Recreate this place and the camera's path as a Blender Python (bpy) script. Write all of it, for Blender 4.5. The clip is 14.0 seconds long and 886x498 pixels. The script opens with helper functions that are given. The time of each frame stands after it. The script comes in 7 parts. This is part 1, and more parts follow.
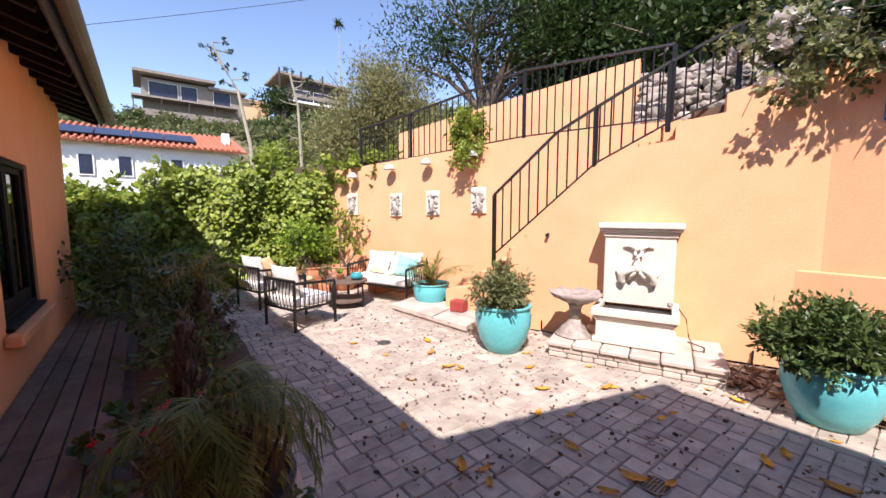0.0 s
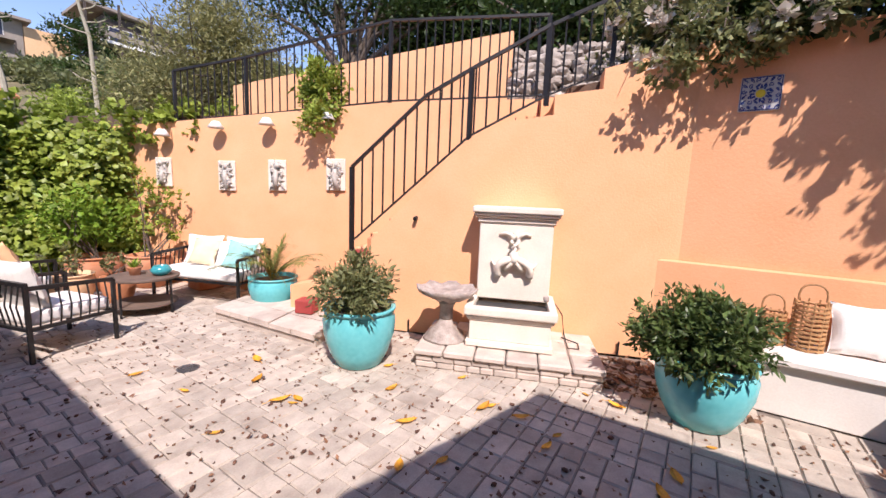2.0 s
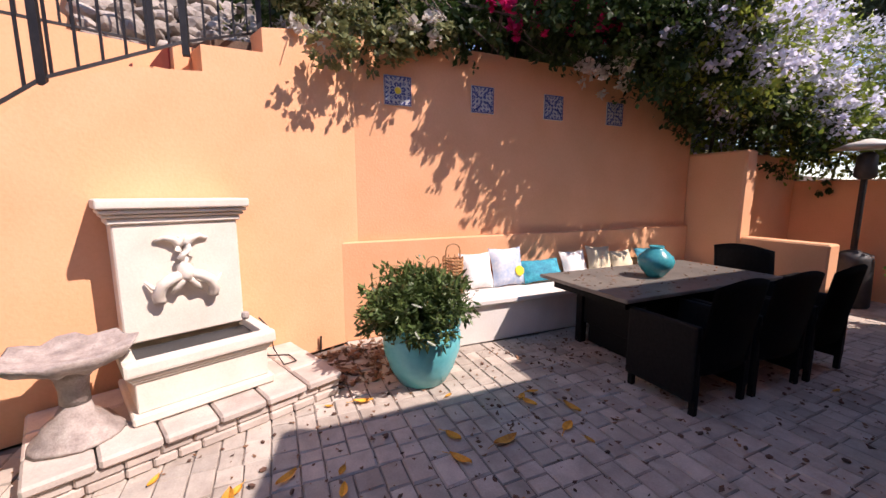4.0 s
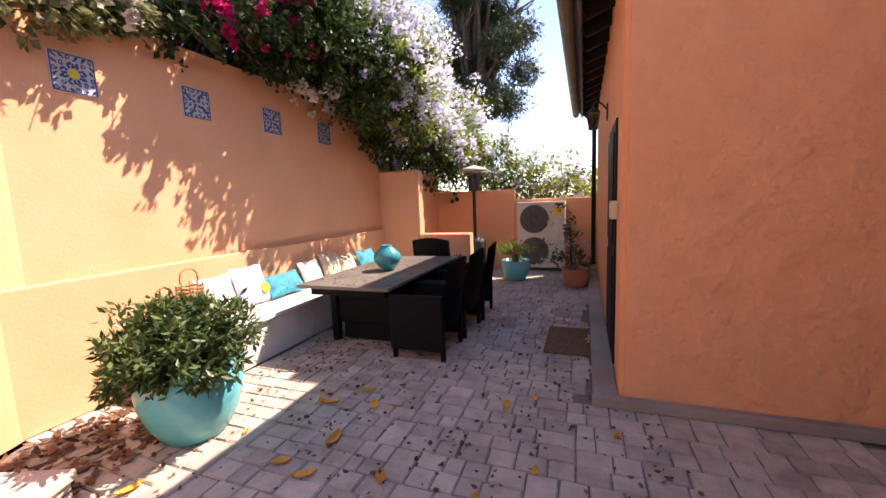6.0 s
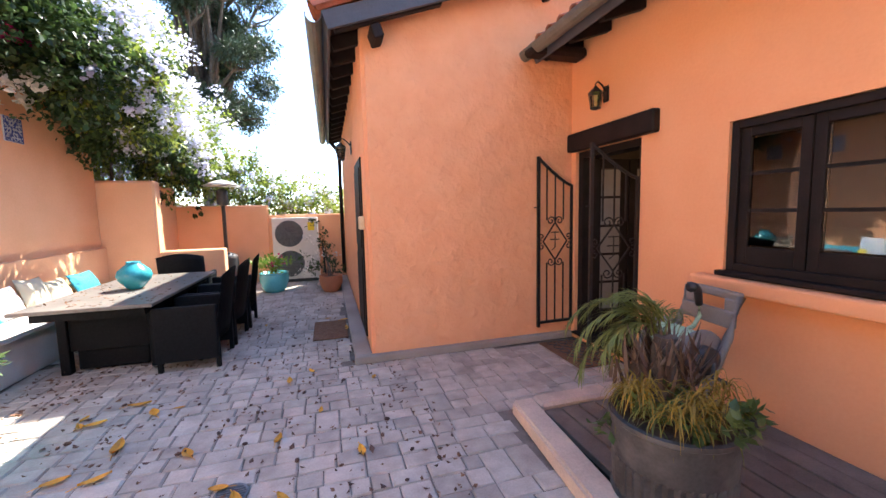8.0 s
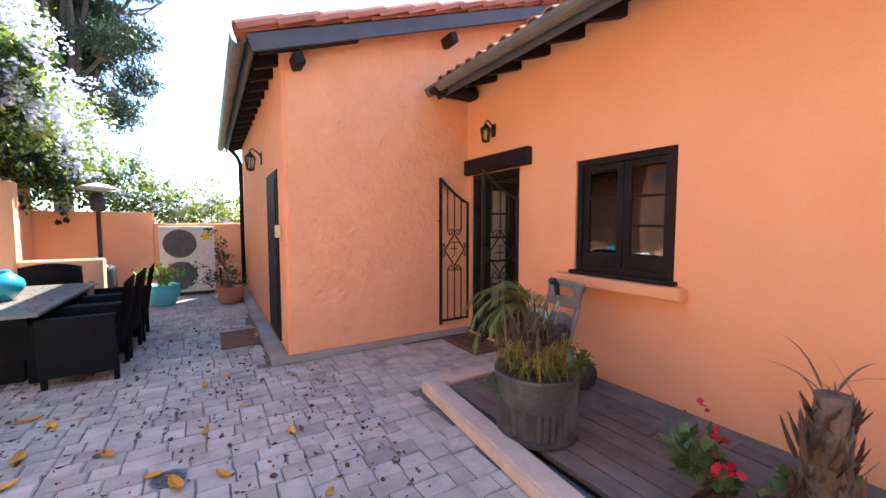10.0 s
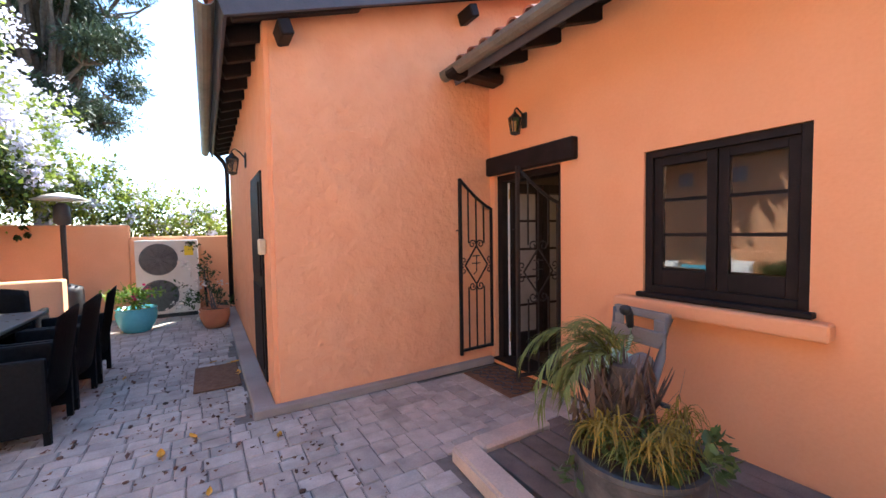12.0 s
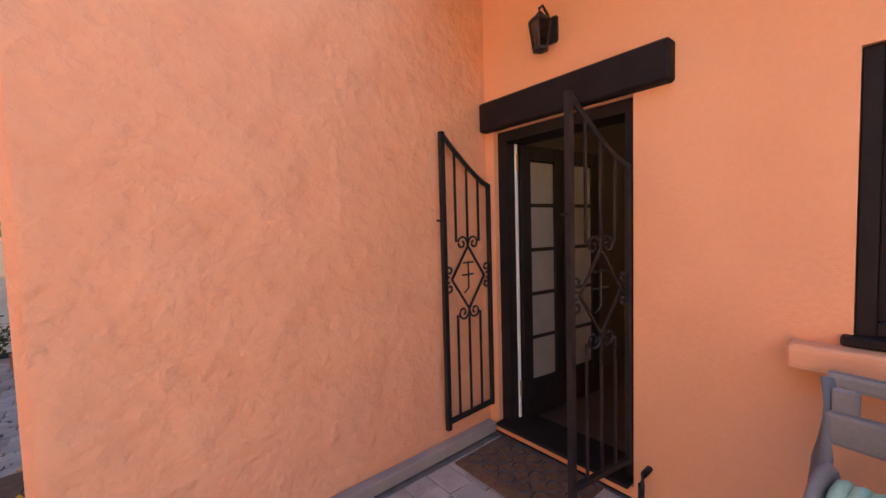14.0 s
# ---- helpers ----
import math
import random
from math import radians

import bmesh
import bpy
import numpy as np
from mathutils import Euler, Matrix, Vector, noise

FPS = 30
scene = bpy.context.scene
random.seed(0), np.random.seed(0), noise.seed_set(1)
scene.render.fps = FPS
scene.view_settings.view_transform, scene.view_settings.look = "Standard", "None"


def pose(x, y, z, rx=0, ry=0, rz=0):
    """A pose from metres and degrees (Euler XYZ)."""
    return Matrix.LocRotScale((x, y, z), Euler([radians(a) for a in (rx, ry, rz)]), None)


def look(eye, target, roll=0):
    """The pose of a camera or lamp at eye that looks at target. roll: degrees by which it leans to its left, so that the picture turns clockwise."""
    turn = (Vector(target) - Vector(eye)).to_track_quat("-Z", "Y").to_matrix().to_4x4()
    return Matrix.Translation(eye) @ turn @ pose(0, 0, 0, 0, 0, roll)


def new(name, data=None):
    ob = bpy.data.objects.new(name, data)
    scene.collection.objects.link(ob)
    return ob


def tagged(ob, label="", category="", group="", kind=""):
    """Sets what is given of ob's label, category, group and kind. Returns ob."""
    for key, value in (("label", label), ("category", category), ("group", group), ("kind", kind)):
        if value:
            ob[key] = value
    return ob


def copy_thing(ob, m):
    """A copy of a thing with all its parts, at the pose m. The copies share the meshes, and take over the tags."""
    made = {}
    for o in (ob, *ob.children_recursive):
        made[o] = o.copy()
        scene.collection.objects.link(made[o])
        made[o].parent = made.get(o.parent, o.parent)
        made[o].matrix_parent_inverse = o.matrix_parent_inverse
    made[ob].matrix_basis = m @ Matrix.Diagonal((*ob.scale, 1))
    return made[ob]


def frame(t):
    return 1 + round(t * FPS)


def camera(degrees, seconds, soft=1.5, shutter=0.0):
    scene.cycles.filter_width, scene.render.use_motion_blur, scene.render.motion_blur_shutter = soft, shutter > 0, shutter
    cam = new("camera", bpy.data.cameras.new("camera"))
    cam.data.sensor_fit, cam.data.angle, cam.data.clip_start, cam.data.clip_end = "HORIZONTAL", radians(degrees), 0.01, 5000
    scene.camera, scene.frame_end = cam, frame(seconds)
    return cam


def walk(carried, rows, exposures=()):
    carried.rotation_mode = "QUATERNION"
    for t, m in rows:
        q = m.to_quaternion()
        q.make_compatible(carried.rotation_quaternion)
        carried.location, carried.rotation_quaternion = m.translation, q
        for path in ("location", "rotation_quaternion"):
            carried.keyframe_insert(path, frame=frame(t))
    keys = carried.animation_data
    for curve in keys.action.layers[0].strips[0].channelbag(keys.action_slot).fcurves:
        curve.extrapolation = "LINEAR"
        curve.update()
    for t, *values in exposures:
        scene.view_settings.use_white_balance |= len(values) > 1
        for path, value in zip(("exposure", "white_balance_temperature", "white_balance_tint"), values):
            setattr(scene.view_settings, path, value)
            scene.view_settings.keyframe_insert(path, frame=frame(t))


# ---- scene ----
cam = camera(98.0, 14.0)
EXPO = 1.0
PATH = [
    (0, (-0.074, 0.124, 1.618), (1.144, 1.698, 1.425), 0.0),
    (0.5, (0.136, 0.161, 1.605), (1.244, 1.811, 1.389), 0.7),
    (1, (0.333, 0.344, 1.601), (1.52, 1.935, 1.353), 1.3),
    (1.5, (0.491, 0.532, 1.576), (1.882, 1.944, 1.313), 1.8),
    (2, (0.739, 0.697, 1.567), (2.396, 1.784, 1.296), 2.3),
    (2.5, (0.858, 0.864, 1.556), (2.714, 1.559, 1.281), 2.3),
    (3, (0.938, 1.108, 1.545), (2.913, 1.27, 1.27), 1.6),
    (3.2, (0.984, 1.198, 1.521), (2.965, 1.157, 1.25), 1.3),
    (5.3, (1.463, 2.065, 1.53), (2.629, 0.464, 1.251), -1.7),
    (5.5, (1.484, 2.091, 1.497), (2.547, 0.416, 1.238), -2.0),
    (6, (1.533, 2.278, 1.499), (2.219, 0.415, 1.257), -2.2),
    (6.5, (1.528, 2.51, 1.504), (1.89, 0.556, 1.278), -1.8),
    (7, (1.59, 2.794, 1.521), (1.586, 0.806, 1.309), -1.3),
    (7.5, (1.638, 2.999, 1.526), (1.358, 1.029, 1.324), -1.0),
    (8, (1.656, 3.237, 1.493), (1.092, 1.328, 1.298), -1.3),
    (8.5, (1.737, 3.424, 1.503), (0.958, 1.592, 1.317), -0.9),
    (8.7, (1.779, 3.48, 1.487), (0.917, 1.684, 1.303), -1.2),
    (10.8, (2.017, 3.731, 1.463), (0.968, 2.031, 1.359), -0.1),
    (11, (1.982, 3.6, 1.478), (0.94, 1.896, 1.382), -0.4),
    (11.5, (1.924, 3.269, 1.479), (0.877, 1.567, 1.39), -0.5),
    (12, (1.742, 2.856, 1.495), (0.696, 1.153, 1.408), -0.9),
    (12.5, (1.603, 2.496, 1.468), (0.546, 0.801, 1.39), -1.1),
    (13, (1.463, 2.067, 1.466), (0.343, 0.411, 1.391), -1.2),
    (13.5, (1.253, 1.717, 1.456), (0.068, 0.108, 1.381), -1.1),
    (14, (1.003, 1.292, 1.463), (-0.29, -0.231, 1.355), -1.6),
]
walk(cam, [(t, look(eye, target, roll)) for t, eye, target, roll in PATH],
     [(0, EXPO + 0.12, 6500, 21), (3.2, EXPO - 0.13, 6500, 25), (5.5, EXPO + 0.4, 7300, 28), (7.0, EXPO + 1.2, 6900, 20), (8.5, EXPO + 1.68, 6050, 10), (12.0, EXPO + 1.5, 6000, 11), (14, EXPO + 1.6, 6150, 13)])

# ---- sky and sun ----
SUN = Vector((1.88, 1.86, -3.15)).normalized()          # the way the light travels
world = bpy.data.worlds.new("sky")
scene.world = world
world.use_nodes = True
wt = world.node_tree
sky = wt.nodes.new("ShaderNodeTexSky")
sky.sky_type = "NISHITA"
sky.sun_disc = False
sky.sun_elevation = math.asin(-SUN.z)
sky.sun_rotation = math.atan2(-SUN.x, -SUN.y)
sky.air_density, sky.dust_density, sky.ozone_density = 0.9, 0.0, 1.6
wt.nodes["Background"].inputs["Strength"].default_value = 0.12
wt.links.new(sky.outputs[0], wt.nodes["Background"].inputs["Color"])
sun = new("sun", bpy.data.lights.new("sun", "SUN"))
sun.data.energy, sun.data.angle, sun.data.color = 3.6, radians(0.53), (1.0, 0.94, 0.84)
sun.matrix_world = look((0, 0, 20), Vector((0, 0, 20)) + SUN)


# ---- materials ----
def lin(r, g, b):
    return (r, g, b, 1.0)


def mat(name, a, b, rough=0.8, scale=6.0, fine=60.0, bump=0.2, dist=0.01, metal=0.0, dirt=None, dirt_amount=0.3,
        vary=0.0, island=False, trans=0.0, spec=0.5, detail=6.0):
    """A surface whose colour goes between a and b, with grain, relief, stains and piece-to-piece variation."""
    m = bpy.data.materials.new(name)
    m.use_nodes = True
    nt = m.node_tree
    p = nt.nodes["Principled BSDF"]
    L = nt.links.new
    co = nt.nodes.new("ShaderNodeTexCoord")
    n1 = nt.nodes.new("ShaderNodeTexNoise")
    n1.inputs["Scale"].default_value, n1.inputs["Detail"].default_value = scale, detail
    n2 = nt.nodes.new("ShaderNodeTexNoise")
    n2.inputs["Scale"].default_value, n2.inputs["Detail"].default_value = fine, 4.0
    geo = nt.nodes.new("ShaderNodeNewGeometry")
    L(geo.outputs["Position"], n1.inputs["Vector"])
    L(geo.outputs["Position"], n2.inputs["Vector"])
    ramp = nt.nodes.new("ShaderNodeValToRGB")
    ramp.color_ramp.elements[0].position, ramp.color_ramp.elements[1].position = 0.3, 0.7
    ramp.color_ramp.elements[0].color, ramp.color_ramp.elements[1].color = lin(*a), lin(*b)
    mx = nt.nodes.new("ShaderNodeMath")
    mx.operation = "MULTIPLY_ADD"
    mx.inputs[1].default_value = 0.35
    L(n2.outputs["Fac"], mx.inputs[0])
    sc = nt.nodes.new("ShaderNodeMath")
    sc.operation = "MULTIPLY"
    sc.inputs[1].default_value = 0.65
    L(n1.outputs["Fac"], sc.inputs[0])
    L(sc.outputs[0], mx.inputs[2])
    L(mx.outputs[0], ramp.inputs["Fac"])
    col = ramp.outputs["Color"]
    if dirt:
        n3 = nt.nodes.new("ShaderNodeTexNoise")
        n3.inputs["Scale"].default_value, n3.inputs["Detail"].default_value = scale * 0.35, 8.0
        L(geo.outputs["Position"], n3.inputs["Vector"])
        r3 = nt.nodes.new("ShaderNodeValToRGB")
        r3.color_ramp.elements[0].position, r3.color_ramp.elements[1].position = 0.5, 0.72
        r3.color_ramp.elements[0].color, r3.color_ramp.elements[1].color = (0, 0, 0, 1), (dirt_amount,) * 3 + (1,)
        L(n3.outputs["Fac"], r3.inputs["Fac"])
        mix = nt.nodes.new("ShaderNodeMix")
        mix.data_type = "RGBA"
        L(r3.outputs["Color"], mix.inputs["Factor"])
        L(col, mix.inputs["A"])
        mix.inputs["B"].default_value = lin(*dirt)
        col = mix.outputs["Result"]
    if vary:
        hs = nt.nodes.new("ShaderNodeHueSaturation")
        mr = nt.nodes.new("ShaderNodeMapRange")
        mr.inputs["To Min"].default_value, mr.inputs["To Max"].default_value = 1 - vary, 1 + vary
        if island:
            L(geo.outputs["Random Per Island"], mr.inputs["Value"])
        else:
            oi = nt.nodes.new("ShaderNodeObjectInfo")
            L(oi.outputs["Random"], mr.inputs["Value"])
        L(mr.outputs["Result"], hs.inputs["Value"])
        L(col, hs.inputs["Color"])
        col = hs.outputs["Color"]
    L(col, p.inputs["Base Color"])
    p.inputs["Roughness"].default_value, p.inputs["Metallic"].default_value = rough, metal
    p.inputs["Specular IOR Level"].default_value = spec
    if bump:
        bp = nt.nodes.new("ShaderNodeBump")
        bp.inputs["Strength"].default_value, bp.inputs["Distance"].default_value = bump, dist
        L(mx.outputs[0], bp.inputs["Height"])
        L(bp.outputs[0], p.inputs["Normal"])
    if trans:
        tr = nt.nodes.new("ShaderNodeBsdfTranslucent")
        L(col, tr.inputs["Color"])
        ms = nt.nodes.new("ShaderNodeMixShader")
        ms.inputs[0].default_value = trans
        L(p.outputs[0], ms.inputs[1])
        L(tr.outputs[0], ms.inputs[2])
        L(ms.outputs[0], nt.nodes["Material Output"].inputs["Surface"])
    return m


def leafmat(name, a, b, trans=0.35, rough=0.45, vary=0.35):
    return mat(name, a, b, rough=rough, scale=2.5, fine=30, bump=0, vary=vary, island=True, trans=trans, spec=0.35)


# garden copy of the orange stucco, toned for its look in sun
STUCCO = mat("sun_toned_orange_stucco", (0.76, 0.385, 0.20), (0.85, 0.455, 0.255), rough=0.92, scale=2.2, fine=45, bump=0.5, dist=0.012,
             dirt=(0.80, 0.45, 0.26), dirt_amount=0.35, spec=0.2, detail=9)
# house copy: redder and brighter, the look of shaded walls put into the colour
HOUSE_STUCCO = mat("shade_toned_house_stucco", (0.84, 0.385, 0.19), (0.90, 0.45, 0.235), rough=0.92, scale=2.2, fine=45, bump=0.5, dist=0.012,
                   dirt=(0.84, 0.43, 0.22), dirt_amount=0.35, spec=0.2, detail=9)
KERB = mat("worn_painted_kerb", (0.46, 0.36, 0.29), (0.72, 0.55, 0.42), rough=0.9, scale=5, fine=70, bump=0.5, dirt=(0.3, 0.25, 0.21), dirt_amount=0.6)
# same shade-toned orange for the gable, with trowel relief
STUCCO_ROUGH = mat("shade_toned_trowelled_stucco", (0.84, 0.38, 0.19), (0.90, 0.44, 0.23), rough=0.92, scale=4.5, fine=13, bump=0.72,
                   dist=0.075, dirt=(0.80, 0.42, 0.24), dirt_amount=0.3, spec=0.2, detail=3)
PAVER = mat("tumbled_paver", (0.36, 0.31, 0.265), (0.56, 0.485, 0.41), rough=0.9, scale=9, fine=90, bump=0.5, dist=0.006,
            dirt=(0.20, 0.15, 0.12), dirt_amount=0.45, vary=0.17, spec=0.25)
PAVER_STUFF = mat("tumbled_pavers_joined", (0.36, 0.31, 0.265), (0.56, 0.485, 0.41), rough=0.9, scale=9, fine=90, bump=0.5, dist=0.006,
                  dirt=(0.20, 0.15, 0.12), dirt_amount=0.45, vary=0.17, island=True, spec=0.25)
JOINT = mat("joint_sand", (0.13, 0.105, 0.088), (0.24, 0.20, 0.17), rough=1, scale=12, fine=120, bump=0.5)
STONE = mat("plinth_stone", (0.46, 0.38, 0.33), (0.62, 0.54, 0.47), rough=0.9, scale=8, fine=80, bump=0.6, dirt=(0.25, 0.20, 0.17),
            dirt_amount=0.5, vary=0.12)
CAST = mat("cast_stone", (0.66, 0.58, 0.49), (0.80, 0.73, 0.63), rough=0.85, scale=4, fine=70, bump=0.3, dirt=(0.44, 0.40, 0.31), dirt_amount=0.5)
OLDSTONE = mat("weathered_grey_stone", (0.24, 0.19, 0.17), (0.52, 0.45, 0.40), rough=0.95, scale=14, fine=90, bump=0.8, dirt=(0.13, 0.10, 0.09), dirt_amount=0.6)
CARVED = mat("weathered_white_carving", (0.34, 0.31, 0.28), (0.66, 0.61, 0.55), rough=0.9, scale=22, fine=90, bump=0.6, dirt=(0.16, 0.14, 0.12), dirt_amount=0.5)
RUBBLE = mat("rubble_stone", (0.22, 0.18, 0.15), (0.48, 0.42, 0.36), rough=0.95, scale=6, fine=60, bump=0.8, vary=0.25)
CONCRETE = mat("concrete", (0.29, 0.245, 0.21), (0.42, 0.365, 0.315), rough=0.9, scale=3, fine=80, bump=0.3, dirt=(0.16, 0.13, 0.11), dirt_amount=0.5)
BENCHWHITE = mat("whitewashed_plaster", (0.66, 0.61, 0.56), (0.80, 0.76, 0.71), rough=0.9, scale=3, fine=60, bump=0.3, dirt=(0.42, 0.35, 0.29), dirt_amount=0.55)
IRON = mat("black_wrought_iron", (0.012, 0.011, 0.012), (0.03, 0.027, 0.027), rough=0.5, scale=20, fine=150, bump=0.2, metal=0.3)
DARKWOOD = mat("dark_stained_wood", (0.007, 0.005, 0.005), (0.02, 0.014, 0.013), rough=0.65, spec=0.25, scale=8, fine=120, bump=0.4)
FASCIA = mat("blue_grey_painted_wood", (0.05, 0.055, 0.07), (0.09, 0.095, 0.115), rough=0.6, scale=4, fine=90, bump=0.3)
GUTTER = mat("weathered_gutter", (0.10, 0.095, 0.08), (0.19, 0.175, 0.14), rough=0.55, scale=4, fine=60, bump=0.2)
DECKWOOD = mat("weathered_deck_board", (0.095, 0.076, 0.06), (0.20, 0.16, 0.13), rough=0.85, scale=7, fine=110, bump=0.6, vary=0.2,
               dirt=(0.26, 0.21, 0.19), dirt_amount=0.3)
ROOFTILE = mat("clay_roof_tile", (0.34, 0.10, 0.055), (0.50, 0.19, 0.11), rough=0.85, scale=5, fine=70, bump=0.4, vary=0.2)
TERRACOTTA = mat("terracotta", (0.45, 0.17, 0.08), (0.60, 0.26, 0.13), rough=0.85, scale=5, fine=70, bump=0.3, dirt=(0.6, 0.45, 0.35), dirt_amount=0.4)
TURQ = mat("turquoise_glaze", (0.10, 0.46, 0.50), (0.17, 0.60, 0.63), rough=0.22, scale=3, fine=25, bump=0.08, dirt=(0.05, 0.30, 0.33), dirt_amount=0.4)
TURQ_DEEP = mat("deep_turquoise_glaze", (0.02, 0.22, 0.26), (0.05, 0.36, 0.40), rough=0.25, scale=6, fine=40, bump=0.1)
SOIL = mat("dry_soil", (0.06, 0.04, 0.028), (0.15, 0.10, 0.07), rough=1, scale=15, fine=100, bump=0.9)
LITTER = mat("leaf_litter", (0.10, 0.05, 0.03), (0.24, 0.12, 0.06), rough=0.8, scale=8, fine=60, bump=0, vary=0.5, island=True)
DRYBIT = mat("dark_dried_pods", (0.06, 0.028, 0.02), (0.17, 0.085, 0.055), rough=0.8, scale=15, fine=90, bump=0.3, vary=0.4, island=True)
YELLOWLEAF = mat("fallen_yellow_leaf", (0.52, 0.20, 0.018), (0.78, 0.40, 0.035), rough=0.6, scale=20, fine=90, bump=0.1, vary=0.25)
FABRIC_WHITE = mat("white_canvas", (0.72, 0.69, 0.66), (0.84, 0.82, 0.79), rough=0.95, scale=14, fine=120, bump=0.6, dist=0.015)
FABRIC_CREAM = mat("cream_linen", (0.60, 0.50, 0.33), (0.74, 0.65, 0.46), rough=0.95, scale=9, fine=200, bump=0.35, dist=0.004)
FABRIC_PEACH = mat("peach_canvas", (0.72, 0.44, 0.24), (0.80, 0.53, 0.32), rough=0.95, scale=6, fine=200, bump=0.3, dist=0.004)
FABRIC_TEAL = mat("teal_silk", (0.003, 0.13, 0.23), (0.03, 0.44, 0.54), rough=0.7, scale=14, fine=60, bump=0.8, dist=0.03)
FABRIC_AQUA = mat("aqua_canvas", (0.20, 0.52, 0.52), (0.36, 0.66, 0.64), rough=0.95, scale=7, fine=200, bump=0.3, dist=0.004)
FABRIC_PRINT = mat("pale_blue_print", (0.26, 0.38, 0.58), (0.80, 0.77, 0.72), rough=0.95, scale=5, fine=30, bump=0.2, dist=0.004)
RATTAN = mat("rattan", (0.30, 0.15, 0.06), (0.48, 0.27, 0.12), rough=0.7, scale=20, fine=120, bump=0.3)
WICKER = mat("black_wicker", (0.003, 0.003, 0.004), (0.010, 0.010, 0.011), rough=0.6, spec=0.12, scale=40, fine=260, bump=0.9, dist=0.006)
SLATE = mat("grey_stone_tabletop", (0.10, 0.092, 0.08), (0.21, 0.19, 0.165), rough=0.4, scale=5, fine=60, bump=0.15, dirt=(0.30, 0.27, 0.22), dirt_amount=0.4)
TABLEWOOD = mat("grey_brown_wood", (0.10, 0.07, 0.055), (0.20, 0.14, 0.11), rough=0.7, scale=6, fine=90, bump=0.4)
ACWHITE = mat("ivory_painted_metal", (0.58, 0.55, 0.48), (0.68, 0.65, 0.58), rough=0.45, scale=3, fine=40, bump=0.05)
DARKGRILLE = mat("dark_plastic", (0.02, 0.02, 0.022), (0.05, 0.05, 0.052), rough=0.5, scale=10, fine=80, bump=0.1)
STEEL = mat("galvanised_steel", (0.13, 0.13, 0.14), (0.26, 0.26, 0.27), rough=0.55, scale=5, fine=60, bump=0.25, metal=0.7, dirt=(0.10, 0.09, 0.09), dirt_amount=0.7)
TUBMETAL = mat("dark_zinc", (0.03, 0.029, 0.03), (0.10, 0.095, 0.095), rough=0.65, scale=9, fine=60, bump=0.5, metal=0.2, dirt=(0.24, 0.225, 0.21), dirt_amount=0.75)
FANGREY = mat("grey_fan_guard", (0.09, 0.09, 0.09), (0.16, 0.155, 0.15), rough=0.5, scale=10, fine=80, bump=0.1)
GREYPLASTIC = mat("taupe_plastic", (0.20, 0.18, 0.165), (0.28, 0.255, 0.235), rough=0.55, scale=5, fine=80, bump=0.1)
HOSE = mat("pale_green_hose", (0.34, 0.50, 0.32), (0.50, 0.66, 0.45), rough=0.5, scale=10, fine=80, bump=0.1)
COIR = mat("coir_mat", (0.13, 0.062, 0.032), (0.23, 0.12, 0.065), rough=1, scale=25, fine=250, bump=1.0, dist=0.01)
WHITEPAINT = mat("white_paint", (0.74, 0.73, 0.70), (0.82, 0.81, 0.78), rough=0.7, scale=2, fine=40, bump=0.1)
BRASS = mat("dull_brass", (0.40, 0.28, 0.10), (0.52, 0.38, 0.16), rough=0.35, scale=20, fine=120, bump=0.1, metal=0.9)
RED = mat("dark_red_paint", (0.26, 0.03, 0.03), (0.38, 0.06, 0.05), rough=0.7, scale=5, fine=60, bump=0.2)
YELLOW = mat("yellow_label", (0.75, 0.58, 0.02), (0.80, 0.62, 0.03), rough=0.6, scale=5, fine=40, bump=0)
# plaster darkened in colour so the rooms look unlit through the door
INTERIOR = mat("shade_dark_plaster", (0.075, 0.06, 0.05), (0.11, 0.085, 0.07), rough=0.9, scale=2, fine=40, bump=0.05)
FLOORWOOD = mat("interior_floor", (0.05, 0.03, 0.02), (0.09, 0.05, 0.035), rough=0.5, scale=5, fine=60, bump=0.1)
SOLAR = mat("solar_panel", (0.012, 0.014, 0.035), (0.03, 0.035, 0.07), rough=0.3, scale=2, fine=10, bump=0)
HOUSEGREY = mat("grey_render", (0.24, 0.205, 0.175), (0.32, 0.275, 0.235), rough=0.9, scale=1, fine=10, bump=0.1)
HOUSEDARK = mat("dark_timber_cladding", (0.04, 0.03, 0.028), (0.09, 0.07, 0.06), rough=0.9, scale=1, fine=10, bump=0.1)
BARK = mat("bark", (0.07, 0.052, 0.04), (0.18, 0.14, 0.11), rough=0.95, scale=8, fine=60, bump=0.9, dist=0.02)
PALEBARK = mat("pale_stalk", (0.30, 0.27, 0.20), (0.44, 0.40, 0.31), rough=0.9, scale=8, fine=60, bump=0.3)
GRASSLAND = mat("hillside_scrub", (0.06, 0.065, 0.03), (0.20, 0.16, 0.09), rough=1, scale=0.6, fine=6, bump=0.6, dist=0.2)
TILEBLUE = mat("blue_painted_glaze", (0.015, 0.03, 0.16), (0.05, 0.08, 0.28), rough=0.3, scale=30, fine=120, bump=0)
TILEWHITE = mat("white_glaze", (0.44, 0.44, 0.42), (0.56, 0.55, 0.52), rough=0.3, scale=20, fine=90, bump=0)
L_HEDGE = leafmat("ivy_leaf", (0.17, 0.245, 0.035), (0.38, 0.44, 0.08))
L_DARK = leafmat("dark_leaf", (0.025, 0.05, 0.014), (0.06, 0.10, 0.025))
L_SHRUB = leafmat("shrub_leaf", (0.055, 0.095, 0.028), (0.13, 0.18, 0.055), trans=0.25, rough=0.35)
L_OLIVE = leafmat("olive_leaf", (0.13, 0.15, 0.06), (0.25, 0.26, 0.11))
